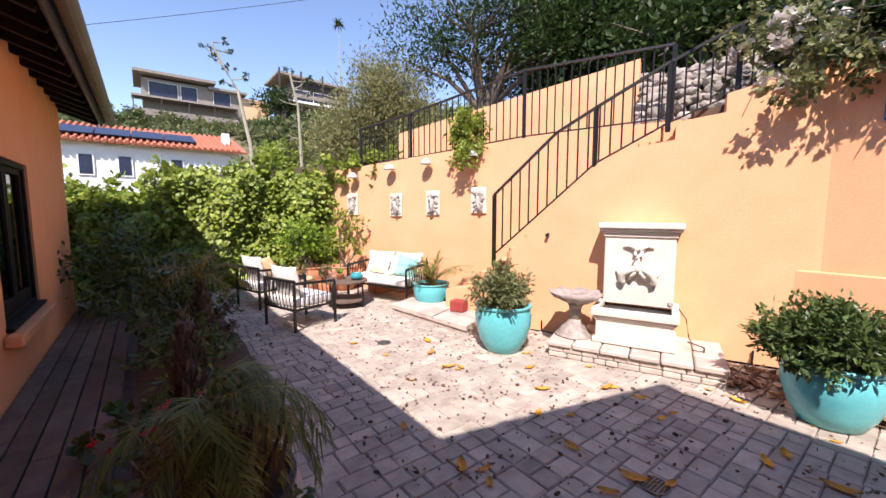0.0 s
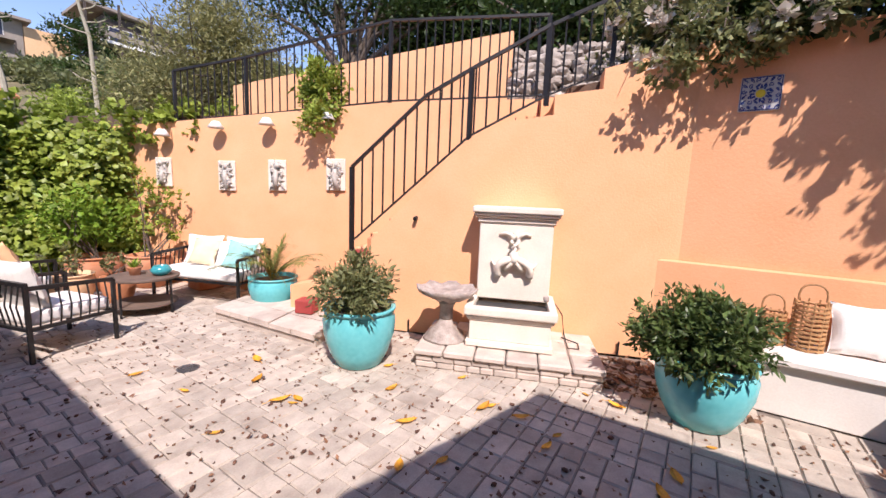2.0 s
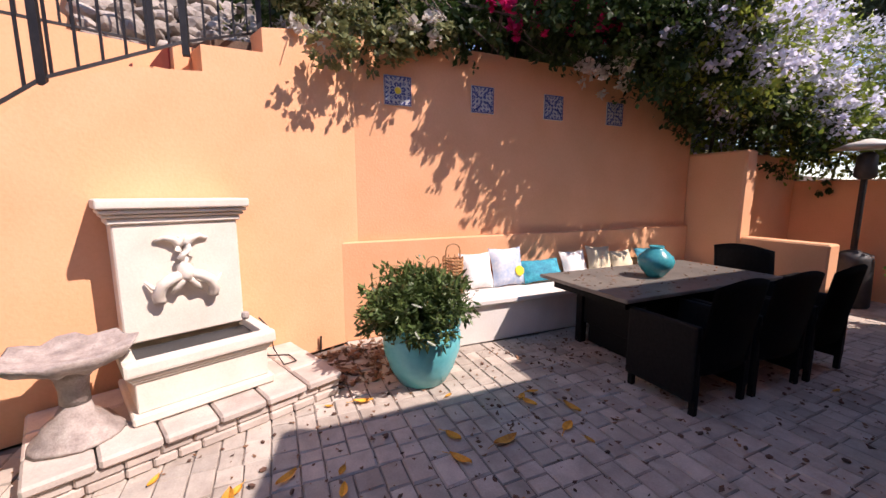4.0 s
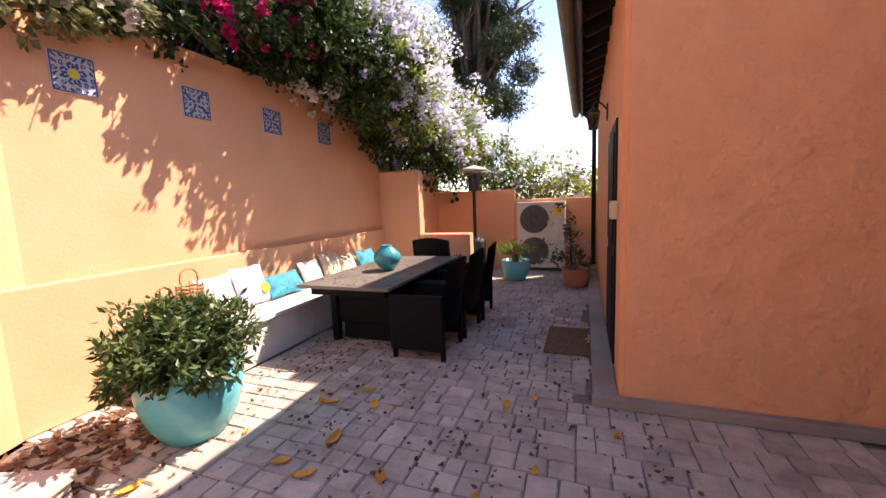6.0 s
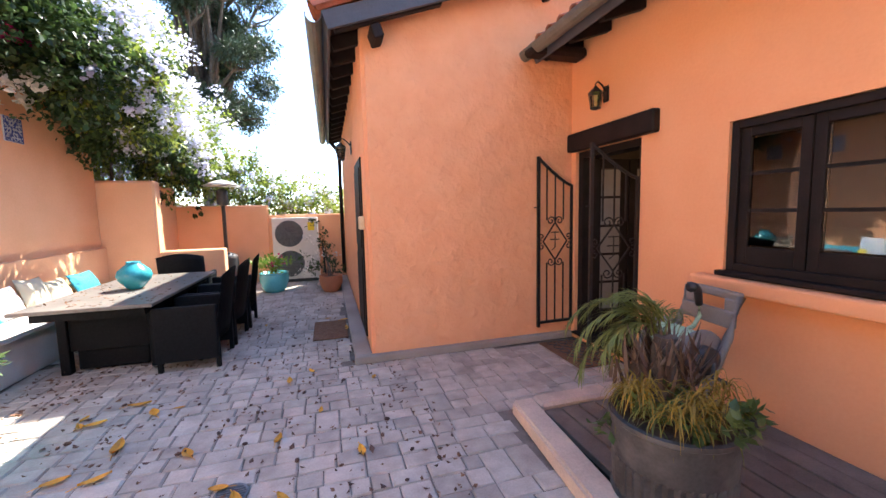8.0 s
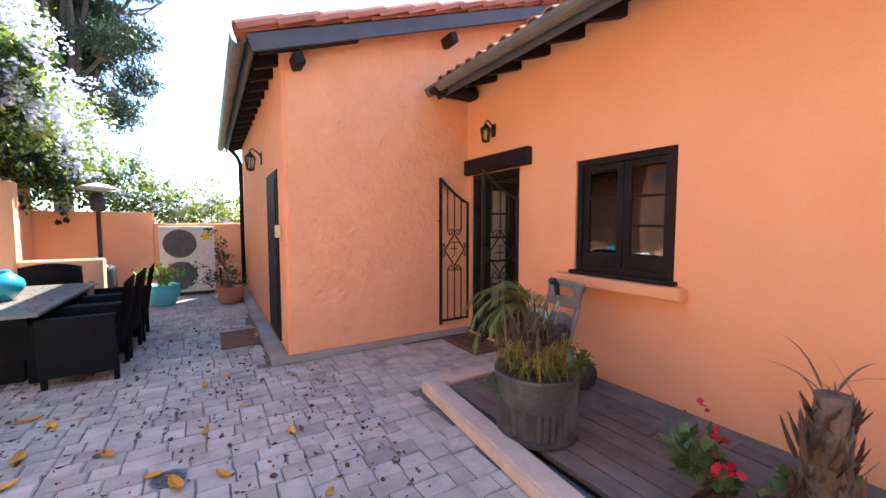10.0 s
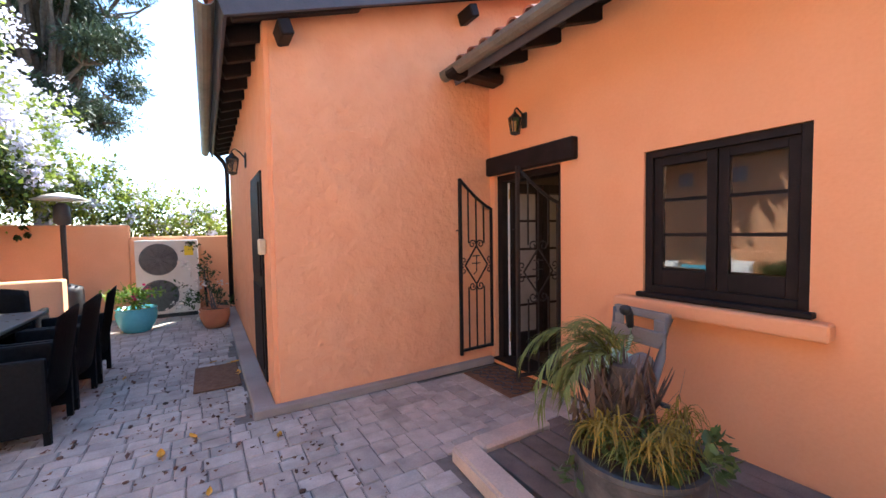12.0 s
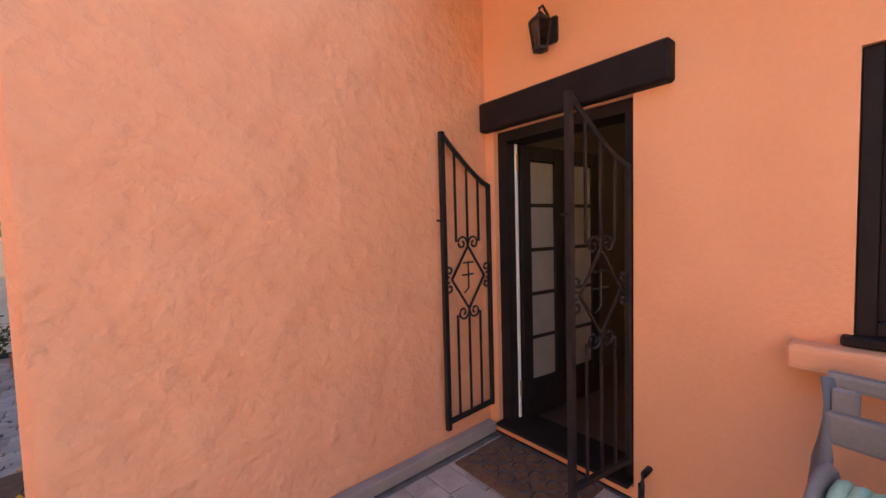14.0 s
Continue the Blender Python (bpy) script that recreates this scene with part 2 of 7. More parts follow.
L_LIME = leafmat("bright_leaf", (0.13, 0.24, 0.02), (0.26, 0.38, 0.05))
L_FEATHER = leafmat("feathery_leaf", (0.20, 0.20, 0.08), (0.36, 0.34, 0.15))
L_PINE = leafmat("pine_needle", (0.035, 0.06, 0.035), (0.08, 0.11, 0.06), trans=0.15)
L_PALM = leafmat("palm_leaf", (0.12, 0.15, 0.035), (0.26, 0.28, 0.08))
L_GOLD = leafmat("yellowing_grass", (0.24, 0.17, 0.03), (0.40, 0.28, 0.05))
L_AGAVE = leafmat("agave_blade", (0.16, 0.19, 0.15), (0.28, 0.31, 0.25), trans=0.05)
L_BRONZE = leafmat("bronze_leaf", (0.09, 0.058, 0.045), (0.20, 0.135, 0.10), trans=0.15)
F_MAGENTA = leafmat("magenta_bract", (0.60, 0.01, 0.13), (0.80, 0.04, 0.24), vary=0.2)
F_WHITE = leafmat("white_bract", (0.72, 0.66, 0.58), (0.84, 0.80, 0.74), vary=0.1)
F_LILAC = leafmat("lilac_blossom", (0.66, 0.65, 0.80), (0.82, 0.81, 0.90), vary=0.10, trans=0.5)
F_RED = leafmat("red_petal", (0.45, 0.01, 0.03), (0.62, 0.03, 0.06), vary=0.15)

GLASS = bpy.data.materials.new("window_glass")
GLASS.use_nodes = True
_g = GLASS.node_tree
_gl, _tr, _mx, _fr = (_g.nodes.new(k) for k in ("ShaderNodeBsdfGlossy", "ShaderNodeBsdfTransparent", "ShaderNodeMixShader", "ShaderNodeFresnel"))
_gl.inputs["Roughness"].default_value = 0.02
_fr.inputs["IOR"].default_value = 1.9
_tr.inputs["Color"].default_value = (0.8, 0.82, 0.8, 1)
_g.links.new(_fr.outputs[0], _mx.inputs[0])
_g.links.new(_tr.outputs[0], _mx.inputs[1])
_g.links.new(_gl.outputs[0], _mx.inputs[2])
_g.links.new(_mx.outputs[0], _g.nodes["Material Output"].inputs["Surface"])
GLOW = bpy.data.materials.new("warm_bulb")
GLOW.use_nodes = True
GLOW.node_tree.nodes["Principled BSDF"].inputs["Emission Color"].default_value = (1.0, 0.62, 0.25, 1)
GLOW.node_tree.nodes["Principled BSDF"].inputs["Emission Strength"].default_value = 12.0


# ---- mesh helpers ----
def obj(name, bm, material, parent=None, label="", smooth=False):
    me = bpy.data.meshes.new(name)
    bm.to_mesh(me)
    bm.free()
    if smooth:
        for f in me.polygons:
            f.use_smooth = True
    for k in (material if isinstance(material, (list, tuple)) else [material]):
        me.materials.append(k)
    ob = new(name, me)
    if parent is not None:
        ob.parent = parent
    if label:
        ob["label"] = label
    return ob


def part(name, bm, material, parent, label="", smooth=False):
    return obj(name, bm, material, parent, label, smooth)


def empty(name, m, label, category, group="", kind=""):
    ob = new(name)
    ob.matrix_world = m
    ob.empty_display_size = 0.1
    return tagged(ob, label, category, group, kind)


def box(x0, y0, z0, x1, y1, z1, bevel=0.0, bm=None, m=None, seg=1):
    own = bmesh.new()
    bmesh.ops.create_cube(own, size=1)
    for v in own.verts:
        v.co = Vector(((x0 + x1) / 2 + v.co.x * (x1 - x0), (y0 + y1) / 2 + v.co.y * (y1 - y0), (z0 + z1) / 2 + v.co.z * (z1 - z0)))
    if bevel:
        bmesh.ops.bevel(own, geom=own.edges[:], offset=bevel, segments=seg, affect="EDGES", profile=0.6)
    if m is not None:
        own.transform(m)
    return merge(bm, own)


def merge(bm, own):
    if bm is None:
        return own
    me = bpy.data.meshes.new("tmp")
    own.to_mesh(me)
    own.free()
    bm.from_mesh(me)
    bpy.data.meshes.remove(me)
    return bm


def lathe(profile, n=28, bm=None, m=None, wobble=0.0, close=True):
    """A turned shape from (radius, height) pairs."""
    own = bmesh.new()
    rings = []
    for r, z in profile:
        rings.append([own.verts.new((r * math.cos(6.28319 * i / n), r * math.sin(6.28319 * i / n), z)) for i in range(n)])
    for a, b in zip(rings, rings[1:]):
        for i in range(n):
            own.faces.new((a[i], a[(i + 1) % n], b[(i + 1) % n], b[i]))
    if close:
        own.faces.new(rings[0][::-1])
        own.faces.new(rings[-1])
    if wobble:
        for v in own.verts:
            v.co += Vector((1, 1, 0.6)) * wobble * noise.noise(v.co * 6)
    if m is not None:
        own.transform(m)
    return merge(bm, own)


def tube(points, r, n=8, bm=None, taper=None, m=None):
    """A round bar along points."""
    own = bmesh.new()
    pts = [Vector(p) for p in points]
    rings = []
    for i, p in enumerate(pts):
        d = (pts[min(i + 1, len(pts) - 1)] - pts[max(i - 1, 0)]).normalized()
        a = d.orthogonal().normalized() if abs(d.z) > 0.95 else Vector((0, 0, 1)).cross(d).normalized()
        b = d.cross(a)
        rr = r if taper is None else r + (taper - r) * i / (len(pts) - 1)
        rings.append([own.verts.new(p + rr * (a * math.cos(6.28319 * k / n) + b * math.sin(6.28319 * k / n))) for k in range(n)])
    for p, q in zip(rings, rings[1:]):
        for k in range(n):
            own.faces.new((p[k], p[(k + 1) % n], q[(k + 1) % n], q[k]))
    own.faces.new(rings[0][::-1])
    own.faces.new(rings[-1])
    if m is not None:
        own.transform(m)
    return merge(bm, own)


def bar(a, b, w, bm=None, d=None):
    """A square bar from a to b."""
    a, b = Vector(a), Vector(b)
    l = (b - a).length
    m = Matrix.Translation((a + b) / 2) @ (b - a).to_track_quat("Z", "Y").to_matrix().to_4x4()
    return box(-w / 2, -(d or w) / 2, -l / 2, w / 2, (d or w) / 2, l / 2, 0, bm, m)


def prism(points, z0, z1, bm=None):
    """A level slab over a plan outline; z1 may be one height or one for each corner."""
    own = bmesh.new()
    zs = z1 if isinstance(z1, (list, tuple)) else [z1] * len(points)
    lo = [own.verts.new((x, y, z0)) for x, y in points]
    hi = [own.verts.new((x, y, z)) for (x, y), z in zip(points, zs)]
    own.faces.new(lo[::-1])
    own.faces.new(hi)
    n = len(points)
    for i in range(n):
        own.faces.new((lo[i], lo[(i + 1) % n], hi[(i + 1) % n], hi[i]))
    bmesh.ops.recalc_face_normals(own, faces=own.faces[:])
    return merge(bm, own)


def cushion(w, h, t, bm=None, m=None, n=10):
    """A stuffed cushion, w by h, t thick, with pinched edges."""
    own = bmesh.new()
    for side in (1, -1):
        g = [[own.verts.new((w * (i / n - 0.5) * (1 - 0.10 * math.sin(math.pi * j / n)), side * t / 2 * (math.sin(math.pi * i / n) * math.sin(math.pi * j / n)) ** 0.42
                             + 0.012 * noise.noise(Vector((i * 0.7, j * 0.7, side + w))),
                             h * (j / n - 0.5) * (1 - 0.10 * math.sin(math.pi * i / n)))) for j in range(n + 1)] for i in range(n + 1)]
        for i in range(n):
            for j in range(n):
                q = (g[i][j], g[i + 1][j], g[i + 1][j + 1], g[i][j + 1])
                own.faces.new(q if side < 0 else q[::-1])
    bmesh.ops.remove_doubles(own, verts=own.verts[:], dist=0.002)
    if m is not None:
        own.transform(m)
    return merge(bm, own)


def quads(name, centres, dirs, sides, length, width, material, parent=None, label="", fold=0.15):
    """Many small folded leaves in one mesh: each a pair of triangles with its own direction."""
    n = len(centres)
    ln = length[:, None] if hasattr(length, "shape") else length
    wd = width[:, None] if hasattr(width, "shape") else width
    up = np.cross(dirs, sides)
    v = np.empty((n, 4, 3))
    v[:, 0] = centres
    v[:, 1] = centres + dirs * ln * 0.55 + sides * wd * 0.5 + up * wd * fold
    v[:, 2] = centres + dirs * ln
    v[:, 3] = centres + dirs * ln * 0.55 - sides * wd * 0.5 + up * wd * fold
    me = bpy.data.meshes.new(name)
    me.vertices.add(4 * n)
    me.vertices.foreach_set("co", v.reshape(-1))
    base = np.arange(n)[:, None] * 4
    idx = np.concatenate([base + [0, 1, 2], base + [0, 2, 3]], axis=1).reshape(-1)
    me.loops.add(6 * n)
    me.loops.foreach_set("vertex_index", idx.astype(np.int32))
    me.polygons.add(2 * n)
    me.polygons.foreach_set("loop_start", np.arange(0, 6 * n, 3, dtype=np.int32))
    me.update(calc_edges=True)
    me.validate()
    me.materials.append(material)
    ob = new(name, me)
    if parent is not None:
        ob.parent = parent
    if label:
        ob["label"] = label
    return ob


def unit(a):
    return a / np.maximum(np.linalg.norm(a, axis=1), 1e-9)[:, None]


def foliage(name, blobs, per, length, width, material, parent=None, label="", seed=1, shell=0.55, hang=0.0, clump=0.5):
    """Leaves through a set of uneven blobs (centre, radii); shell: how far in they reach; hang: how far they point down."""
    rng = np.random.default_rng(seed)
    cs = []
    outs = []
    for c, r in blobs:
        r = np.array(r)
        k = int(per * (r[0] * r[1] + r[1] * r[2] + r[0] * r[2]) * 4.2)
        nt = max(4, int(k / 26))
        d = unit(rng.normal(size=(nt, 3)))
        rad = (1 - shell * rng.random(nt) ** 1.7) * (1 + 0.16 * rng.normal(size=nt))
        tw = d * rad[:, None]
        which = rng.integers(0, nt, k)
        spread = clump * 0.32
        p = tw[which] + rng.normal(size=(k, 3)) * spread * np.array([1, 1, 0.9]) / (r / r.min())
        cs.append(np.array(c) + p * r)
        outs.append(d[which])
    cs, outs = np.concatenate(cs), np.concatenate(outs)
    n = len(cs)
    d = unit(outs * 0.7 + rng.normal(size=(n, 3)) * 0.8 + np.array([0, 0, -hang]))
    s = unit(np.cross(d, rng.normal(size=(n, 3)) * 0.5 + np.array([0, 0, 1.0])))
    ln = length * (0.6 + 0.8 * rng.random(n))
    return quads(name, cs, d, s, ln, ln * width / length, material, parent, label)


def blades(name, origin, count, length, width, material, parent, seed=1, spread=1.0, droop=1.0, up=0.5, steps=5, label="", base=0.04, arc=(0.0, 6.283)):
    """Arching strap leaves or fronds from one crown."""
    rng = np.random.default_rng(seed)
    verts, faces = [], []
    for i in range(count):
        a = arc[0] + rng.random() * (arc[1] - arc[0])
        e = up + rng.random() * (1.4 - up)
        d = np.array([math.cos(a) * math.cos(e) * spread, math.sin(a) * math.cos(e) * spread, math.sin(e)])
        s = np.array([-math.sin(a), math.cos(a), 0])
        p = np.array(origin) + rng.normal(size=3) * base
        l = length * (0.6 + 0.5 * rng.random())
        k0 = len(verts)
        for j in range(steps + 1):
            w = width * (1 - j / steps) ** 0.6 * (0.5 if j == 0 else 1) + 0.0008
            verts += [tuple(p + s * w / 2), tuple(p - s * w / 2)]
            p = p + d * l / steps
            d = d + np.array([0, 0, -droop * 1.6 / steps])
            d = d / np.linalg.norm(d)
        for j in range(steps):
            b = k0 + 2 * j
            faces.append((b, b + 1, b + 3, b + 2))
    me = bpy.data.meshes.new(name)
    me.from_pydata(verts, [], faces)
    me.materials.append(material)
    ob = new(name, me)
    ob.parent = parent
    if label:
        ob["label"] = label
    return ob


def plumes(name, origin, count, length, leaflet, material, parent, seed=1, arc=(0.0, 6.283), droop=1.5, up=0.5, steps=16, label="", width=0.0075):
    """Feather fronds: arching midribs with narrow leaflets hanging from both sides."""
    rng = np.random.default_rng(seed)
    verts, faces = [], []

    def strip(p, d, s, l, w, n, fall):
        k0 = len(verts)
        for j in range(n + 1):
            ww = w * (1 - j / n) ** 0.7 + 0.0007
            verts.extend([tuple(p + s * ww / 2), tuple(p - s * ww / 2)])
            p = p + d * l / n
            d = d + np.array([0, 0, -fall / n])
            d = d / np.linalg.norm(d)
        faces.extend((k0 + 2 * j, k0 + 2 * j + 1, k0 + 2 * j + 3, k0 + 2 * j + 2) for j in range(n))

    for i in range(count):
        a = arc[0] + (i + rng.random()) / count * (arc[1] - arc[0])
        e = up + rng.random() * (1.35 - up)
        d = np.array([math.cos(a) * math.cos(e), math.sin(a) * math.cos(e), math.sin(e)])
        s = np.array([-math.sin(a), math.cos(a), 0])
        p = np.array(origin) + rng.normal(size=3) * 0.02
        l = length * (0.75 + 0.4 * rng.random())
        strip(p, d, s, l, 0.010, steps, droop)
        for j in range(steps):
            if j > 2:
                for q in (-1, 1):
                    for k in range(2):
                        o = d * 0.75 + s * q * (0.5 + 0.25 * rng.random()) + rng.normal(size=3) * 0.10
                        o = o / np.linalg.norm(o)
                        t = np.cross(o, np.array([0.1, 0, 1.0]))
                        strip(p + d * l / steps * k * 0.5, o, t / np.linalg.norm(t), leaflet * (0.7 + 0.5 * rng.random()) * (1 - 0.35 * j / steps), width, 4, 0.9)
            p = p + d * l / steps
            d = d + np.array([0, 0, -droop / steps])
            d = d / np.linalg.norm(d)
    me = bpy.data.meshes.new(name)
    me.from_pydata(verts, [], faces)
    me.materials.append(material)
    ob = new(name, me)
    ob.parent = parent
    if label:
        ob["label"] = label
    return ob


# the angled garden wall: u runs along it towards the bench, s stands out from it into the court
WALL_M = Matrix(((0.3714, -0.9285, 0, 3.86), (-0.9285, -0.3714, 0, 4.04), (0, 0, 1, 0), (0, 0, 0, 1)))


def W(u, s, z=0.0):
    return WALL_M @ Vector((u, s, z))


def XY(u, s):
    p = W(u, s)
    return (p.x, p.y)


def wallpose(u, s, z, turn=0):
    """A pose whose x runs along the angled wall and whose -y looks out into the court."""
    return Matrix.Translation(W(u, s, z)) @ pose(0, 0, 0, 0, 0, -68.2 + turn)


# ---- ground and hillside ----
def ground_height(x, y):
    h = -0.10
    d = max(0.0, y - 13.0)
    h += 0.19 * max(0.0, d - 4) * (1 - math.exp(-d / 18.0)) * (1.0 if y < 90 else 90.0 / y)
    e = max(0.0, x - 7.5)
    if x > 7.5:
        h += min(2.7 + 0.30 * e, 8.5) * min(1.0, max(0.0, (y + 20) / 6.0)) * min(1.0, e / 0.8)
    h += 0.5 * min(1.0, max(0.0, d - 3) / 10) * noise.noise(Vector((x * 0.08, y * 0.08, 0)))
    return h


gx = sorted(set([-900, -400, -200, -120, -80, -60] + [v for v in range(-45, 70, 3)] + [7, 8, 80, 120, 200, 400, 900]))
gb = bmesh.new()
gv = [[gb.verts.new((x, y, ground_height(x, y))) for y in gx] for x in gx]
for i in range(len(gx) - 1):
    for j in range(len(gx) - 1):
        gb.faces.new((gv[i][j], gv[i + 1][j], gv[i + 1][j + 1], gv[i][j + 1]))
tagged(obj("ground", gb, GRASSLAND, smooth=True), "dry scrubby hillside ground with green patches", "ground", kind="structure")

# terrace behind the garden walls
bm = prism([XY(-9.5, -1.36), XY(2.3, -1.36), XY(2.3, -9), XY(-9.5, -9)], -0.1, 2.7)
tagged(obj("terrace_upper", bm, SOIL), "planted earth terrace behind the orange wall", "terrace", kind="structure")
bm = prism([XY(2.32, -0.26), (5.36, 0.72), (5.36, -4.3), (9.5, -4.3), (9.5, 3.6)], -0.1, [2.75, 2.95, 2.9, 3.3, 3.6])
tagged(obj("terrace_side", bm, SOIL), "planted earth bank above the bench wall", "terrace", kind="structure")
bm = prism([(4.99, -4.6), (9.5, -4.32), (9.5, -14), (1.0, -14), (1.0, -6.42), (4.99, -6.42)], -0.1, [1.5, 2.6, 2.0, 1.0, 1.0, 1.4])
tagged(obj("terrace_back", bm, SOIL), "planted earth bank behind the rear wall", "terrace", kind="structure")

# ---- walls of the court ----
# stair wall, with its sloping and stepped top
bm = bmesh.new()
outline = [(-0.08, 0.0), (-0.08, 0.84), (0.26, 0.86), (0.26, 1.05), (1.36, 2.19), (1.75, 2.36), (2.18, 2.42), (2.18, 2.61), (2.63, 2.66), (2.63, 2.85), (3.5, 3.06), (3.5, 0.0)]
f1 = [bm.verts.new(W(u, 0, z)) for u, z in outline]
f2 = [bm.verts.new(W(u, -0.25, z)) for u, z in outline]
bm.faces.new(f1)
bm.faces.new(f2[::-1])
for i in range(len(outline)):
    k = (i + 1) % len(outline)
    bm.faces.new((f1[i], f2[i], f2[k], f1[k]))
bmesh.ops.recalc_face_normals(bm, faces=bm.faces[:])
tagged(obj("wall_stair", bm, STUCCO), "sunlit peach-orange stucco retaining wall with a stepped sloping top", "wall", kind="structure")

bm = prism([XY(-5.4, -1.15), XY(0, -1.15), XY(2.25, -1.15), XY(2.25, -1.4), XY(0, -1.4), XY(-5.4, -1.4)], -0.05, [2.44, 2.82, 2.86, 2.86, 2.82, 2.44])
tagged(obj("wall_north", bm, STUCCO), "peach-orange stucco garden wall hung with plaques", "wall", kind="structure")
bm = prism([XY(-3.4, -2.3), XY(1.62, -2.3), XY(1.62, -2.55), XY(-3.4, -2.55)], 2.5, [3.42, 4.15, 4.15, 3.42])
tagged(obj("wall_upper", bm, STUCCO), "peach-orange stucco wall on the upper terrace", "wall", kind="structure")

# bench wall with a thicker lower part
tagged(obj("wall_east", box(5.15, -4.2, -0.05, 5.4, 0.86, 3.06), STUCCO), "tall orange stucco wall behind the bench, dappled with shade", "wall", kind="structure")
tagged(obj("ledge", box(5.08, -4.2, 0.0, 5.148, 1.02, 1.035, 0.012), STUCCO), "low rounded stucco ledge along the bench wall", "ledge", kind="structure")
bm = box(4.37, -4.48, -0.05, 5.4, -4.22, 2.1, 0.03)
tagged(obj("wall_buttress", bm, STUCCO), "orange stucco buttress wall at the end of the bench", "wall", kind="structure")
bm = box(3.42, -4.48, -0.05, 4.367, -4.24, 0.93, 0.02)
tagged(obj("wall_low", bm, STUCCO), "low orange stucco wall beside the dining table", "wall", kind="structure")
tagged(obj("wall_recess", box(4.72, -6.2, -0.05, 4.97, -4.483, 2.1, 0.02), STUCCO), "orange stucco recess wall under overhanging vines", "wall", kind="structure")
bm = box(2.95, -6.4, -0.05, 4.97, -6.203, 1.72, 0.02)
tagged(obj("wall_south", bm, STUCCO), "orange stucco rear wall behind the heater", "wall", kind="structure")
tagged(obj("wall_south_low", box(0.9, -6.4, -0.05, 2.947, -6.203, 1.5, 0.02), STUCCO), "lower orange stucco rear wall behind the heat pump", "wall", kind="structure")

# bench
bench = empty("built_in_bench", pose(0, 0, 0), "whitewashed masonry bench built along the orange wall", "bench")
part("base", box(4.50, -4.21, 0, 5.075, 0.20, 0.40, 0.008), BENCHWHITE, bench)
part("seat_slab", box(4.45, -4.213, 0.403, 5.075, 0.22, 0.462, 0.012), BENCHWHITE, bench)

# ---- house ----
HX, GY, SX = -1.02, -0.6, 1.29         # front wall, gable wall, side wall
HEND = 8.5


def wall_x(name, x, t, y0, y1, ztop, holes, material, label):
    """A wall whose face lies at x and whose depth runs to x - t, with openings (y0, y1, z0, z1)."""
    bm = bmesh.new()
    ys = sorted({y0, y1, *[h[0] for h in holes], *[h[1] for h in holes]})
    for a, b in zip(ys, ys[1:]):
        zs = [(0.0, ztop)]
        for h in holes:
            if h[0] <= a and b <= h[1]:
                zs = [(0.0, h[2]), (h[3], ztop)]
        for z0, z1 in zs:
            if z1 - z0 > 0.01:
                box(x - t, a, z0, x, b, z1, 0, bm)
    bmesh.ops.remove_doubles(bm, verts=bm.verts[:], dist=0.0005)
    dead = {}
    for f in bm.faces:
        dead.setdefault(tuple(round(c, 3) for c in f.calc_center_median()), []).append(f)
    bmesh.ops.delete(bm, geom=[f for v in dead.values() if len(v) > 1 for f in v], context="FACES")
    return tagged(obj(name, bm, material), label, "wall", kind="structure")


wall_x("wall_house_front", HX, 0.26, GY, HEND, 3.28, [(-0.52, 0.42, 0.06, 2.11), (1.2, 2.13, 1.03, 2.06), (4.75, 6.05, 0.66, 2.1)], HOUSE_STUCCO,
       "orange stucco house front with a dark door and windows")
# gable wall, its top following the roof
bm = bmesh.new()
pts = [(SX, 0), (SX, 3.26), (-4.9, 5.42), (-4.9, 0)]
a = [bm.verts.new((x, GY, z)) for x, z in pts]
b = [bm.verts.new((x, GY - 0.26, z)) for x, z in pts]
bm.faces.new(a[::-1])
bm.faces.new(b)
for i in range(4):
    bm.faces.new((a[i], a[(i + 1) % 4], b[(i + 1) % 4], b[i]))
bmesh.ops.recalc_face_normals(bm, faces=bm.faces[:])
bmesh.ops.bevel(bm, geom=[e for e in bm.edges if abs(e.verts[0].co.x - SX) < 0.01 and abs(e.verts[1].co.x - SX) < 0.01 and abs(e.verts[0].co.z - e.verts[1].co.z) > 1],
                offset=0.035, segments=4, affect="EDGES")
tagged(obj("wall_house_gable", bm, STUCCO_ROUGH), "orange hand-trowelled stucco gable wall of the house", "wall", kind="structure")
wall_x("wall_house_side", SX - 0.004, 0.26, -6.0, GY - 0.262, 3.26, [(-1.95, -1.08, 0.1, 2.1)], STUCCO_ROUGH, "orange stucco side wall of the house with a dark door")
tagged(obj("wall_house_end", box(-4.9, HEND - 0.25, 0, HX - 0.265, HEND, 3.3), STUCCO), "orange stucco end wall of the house", "wall", kind="structure")
tagged(obj("wall_house_back", box(-5.15, -6.0, 0, -4.905, HEND, 4.6), STUCCO), "orange stucco rear wall of the house", "wall", kind="structure")
tagged(obj("wall_house_south", box(-4.9, -6.25, 0, SX - 0.01, -6.003, 3.26), STUCCO), "orange stucco far end wall of the house", "wall", kind="structure")
# plain block set back on the roof, out of view, added to shade the table
tagged(obj("wall_shade_block", box(-3.5, -5.6, 3.3, 1.15, -3.0, 4.45), STUCCO), "unseen orange stucco block set back on the roof to shade the table", "wall", kind="structure")
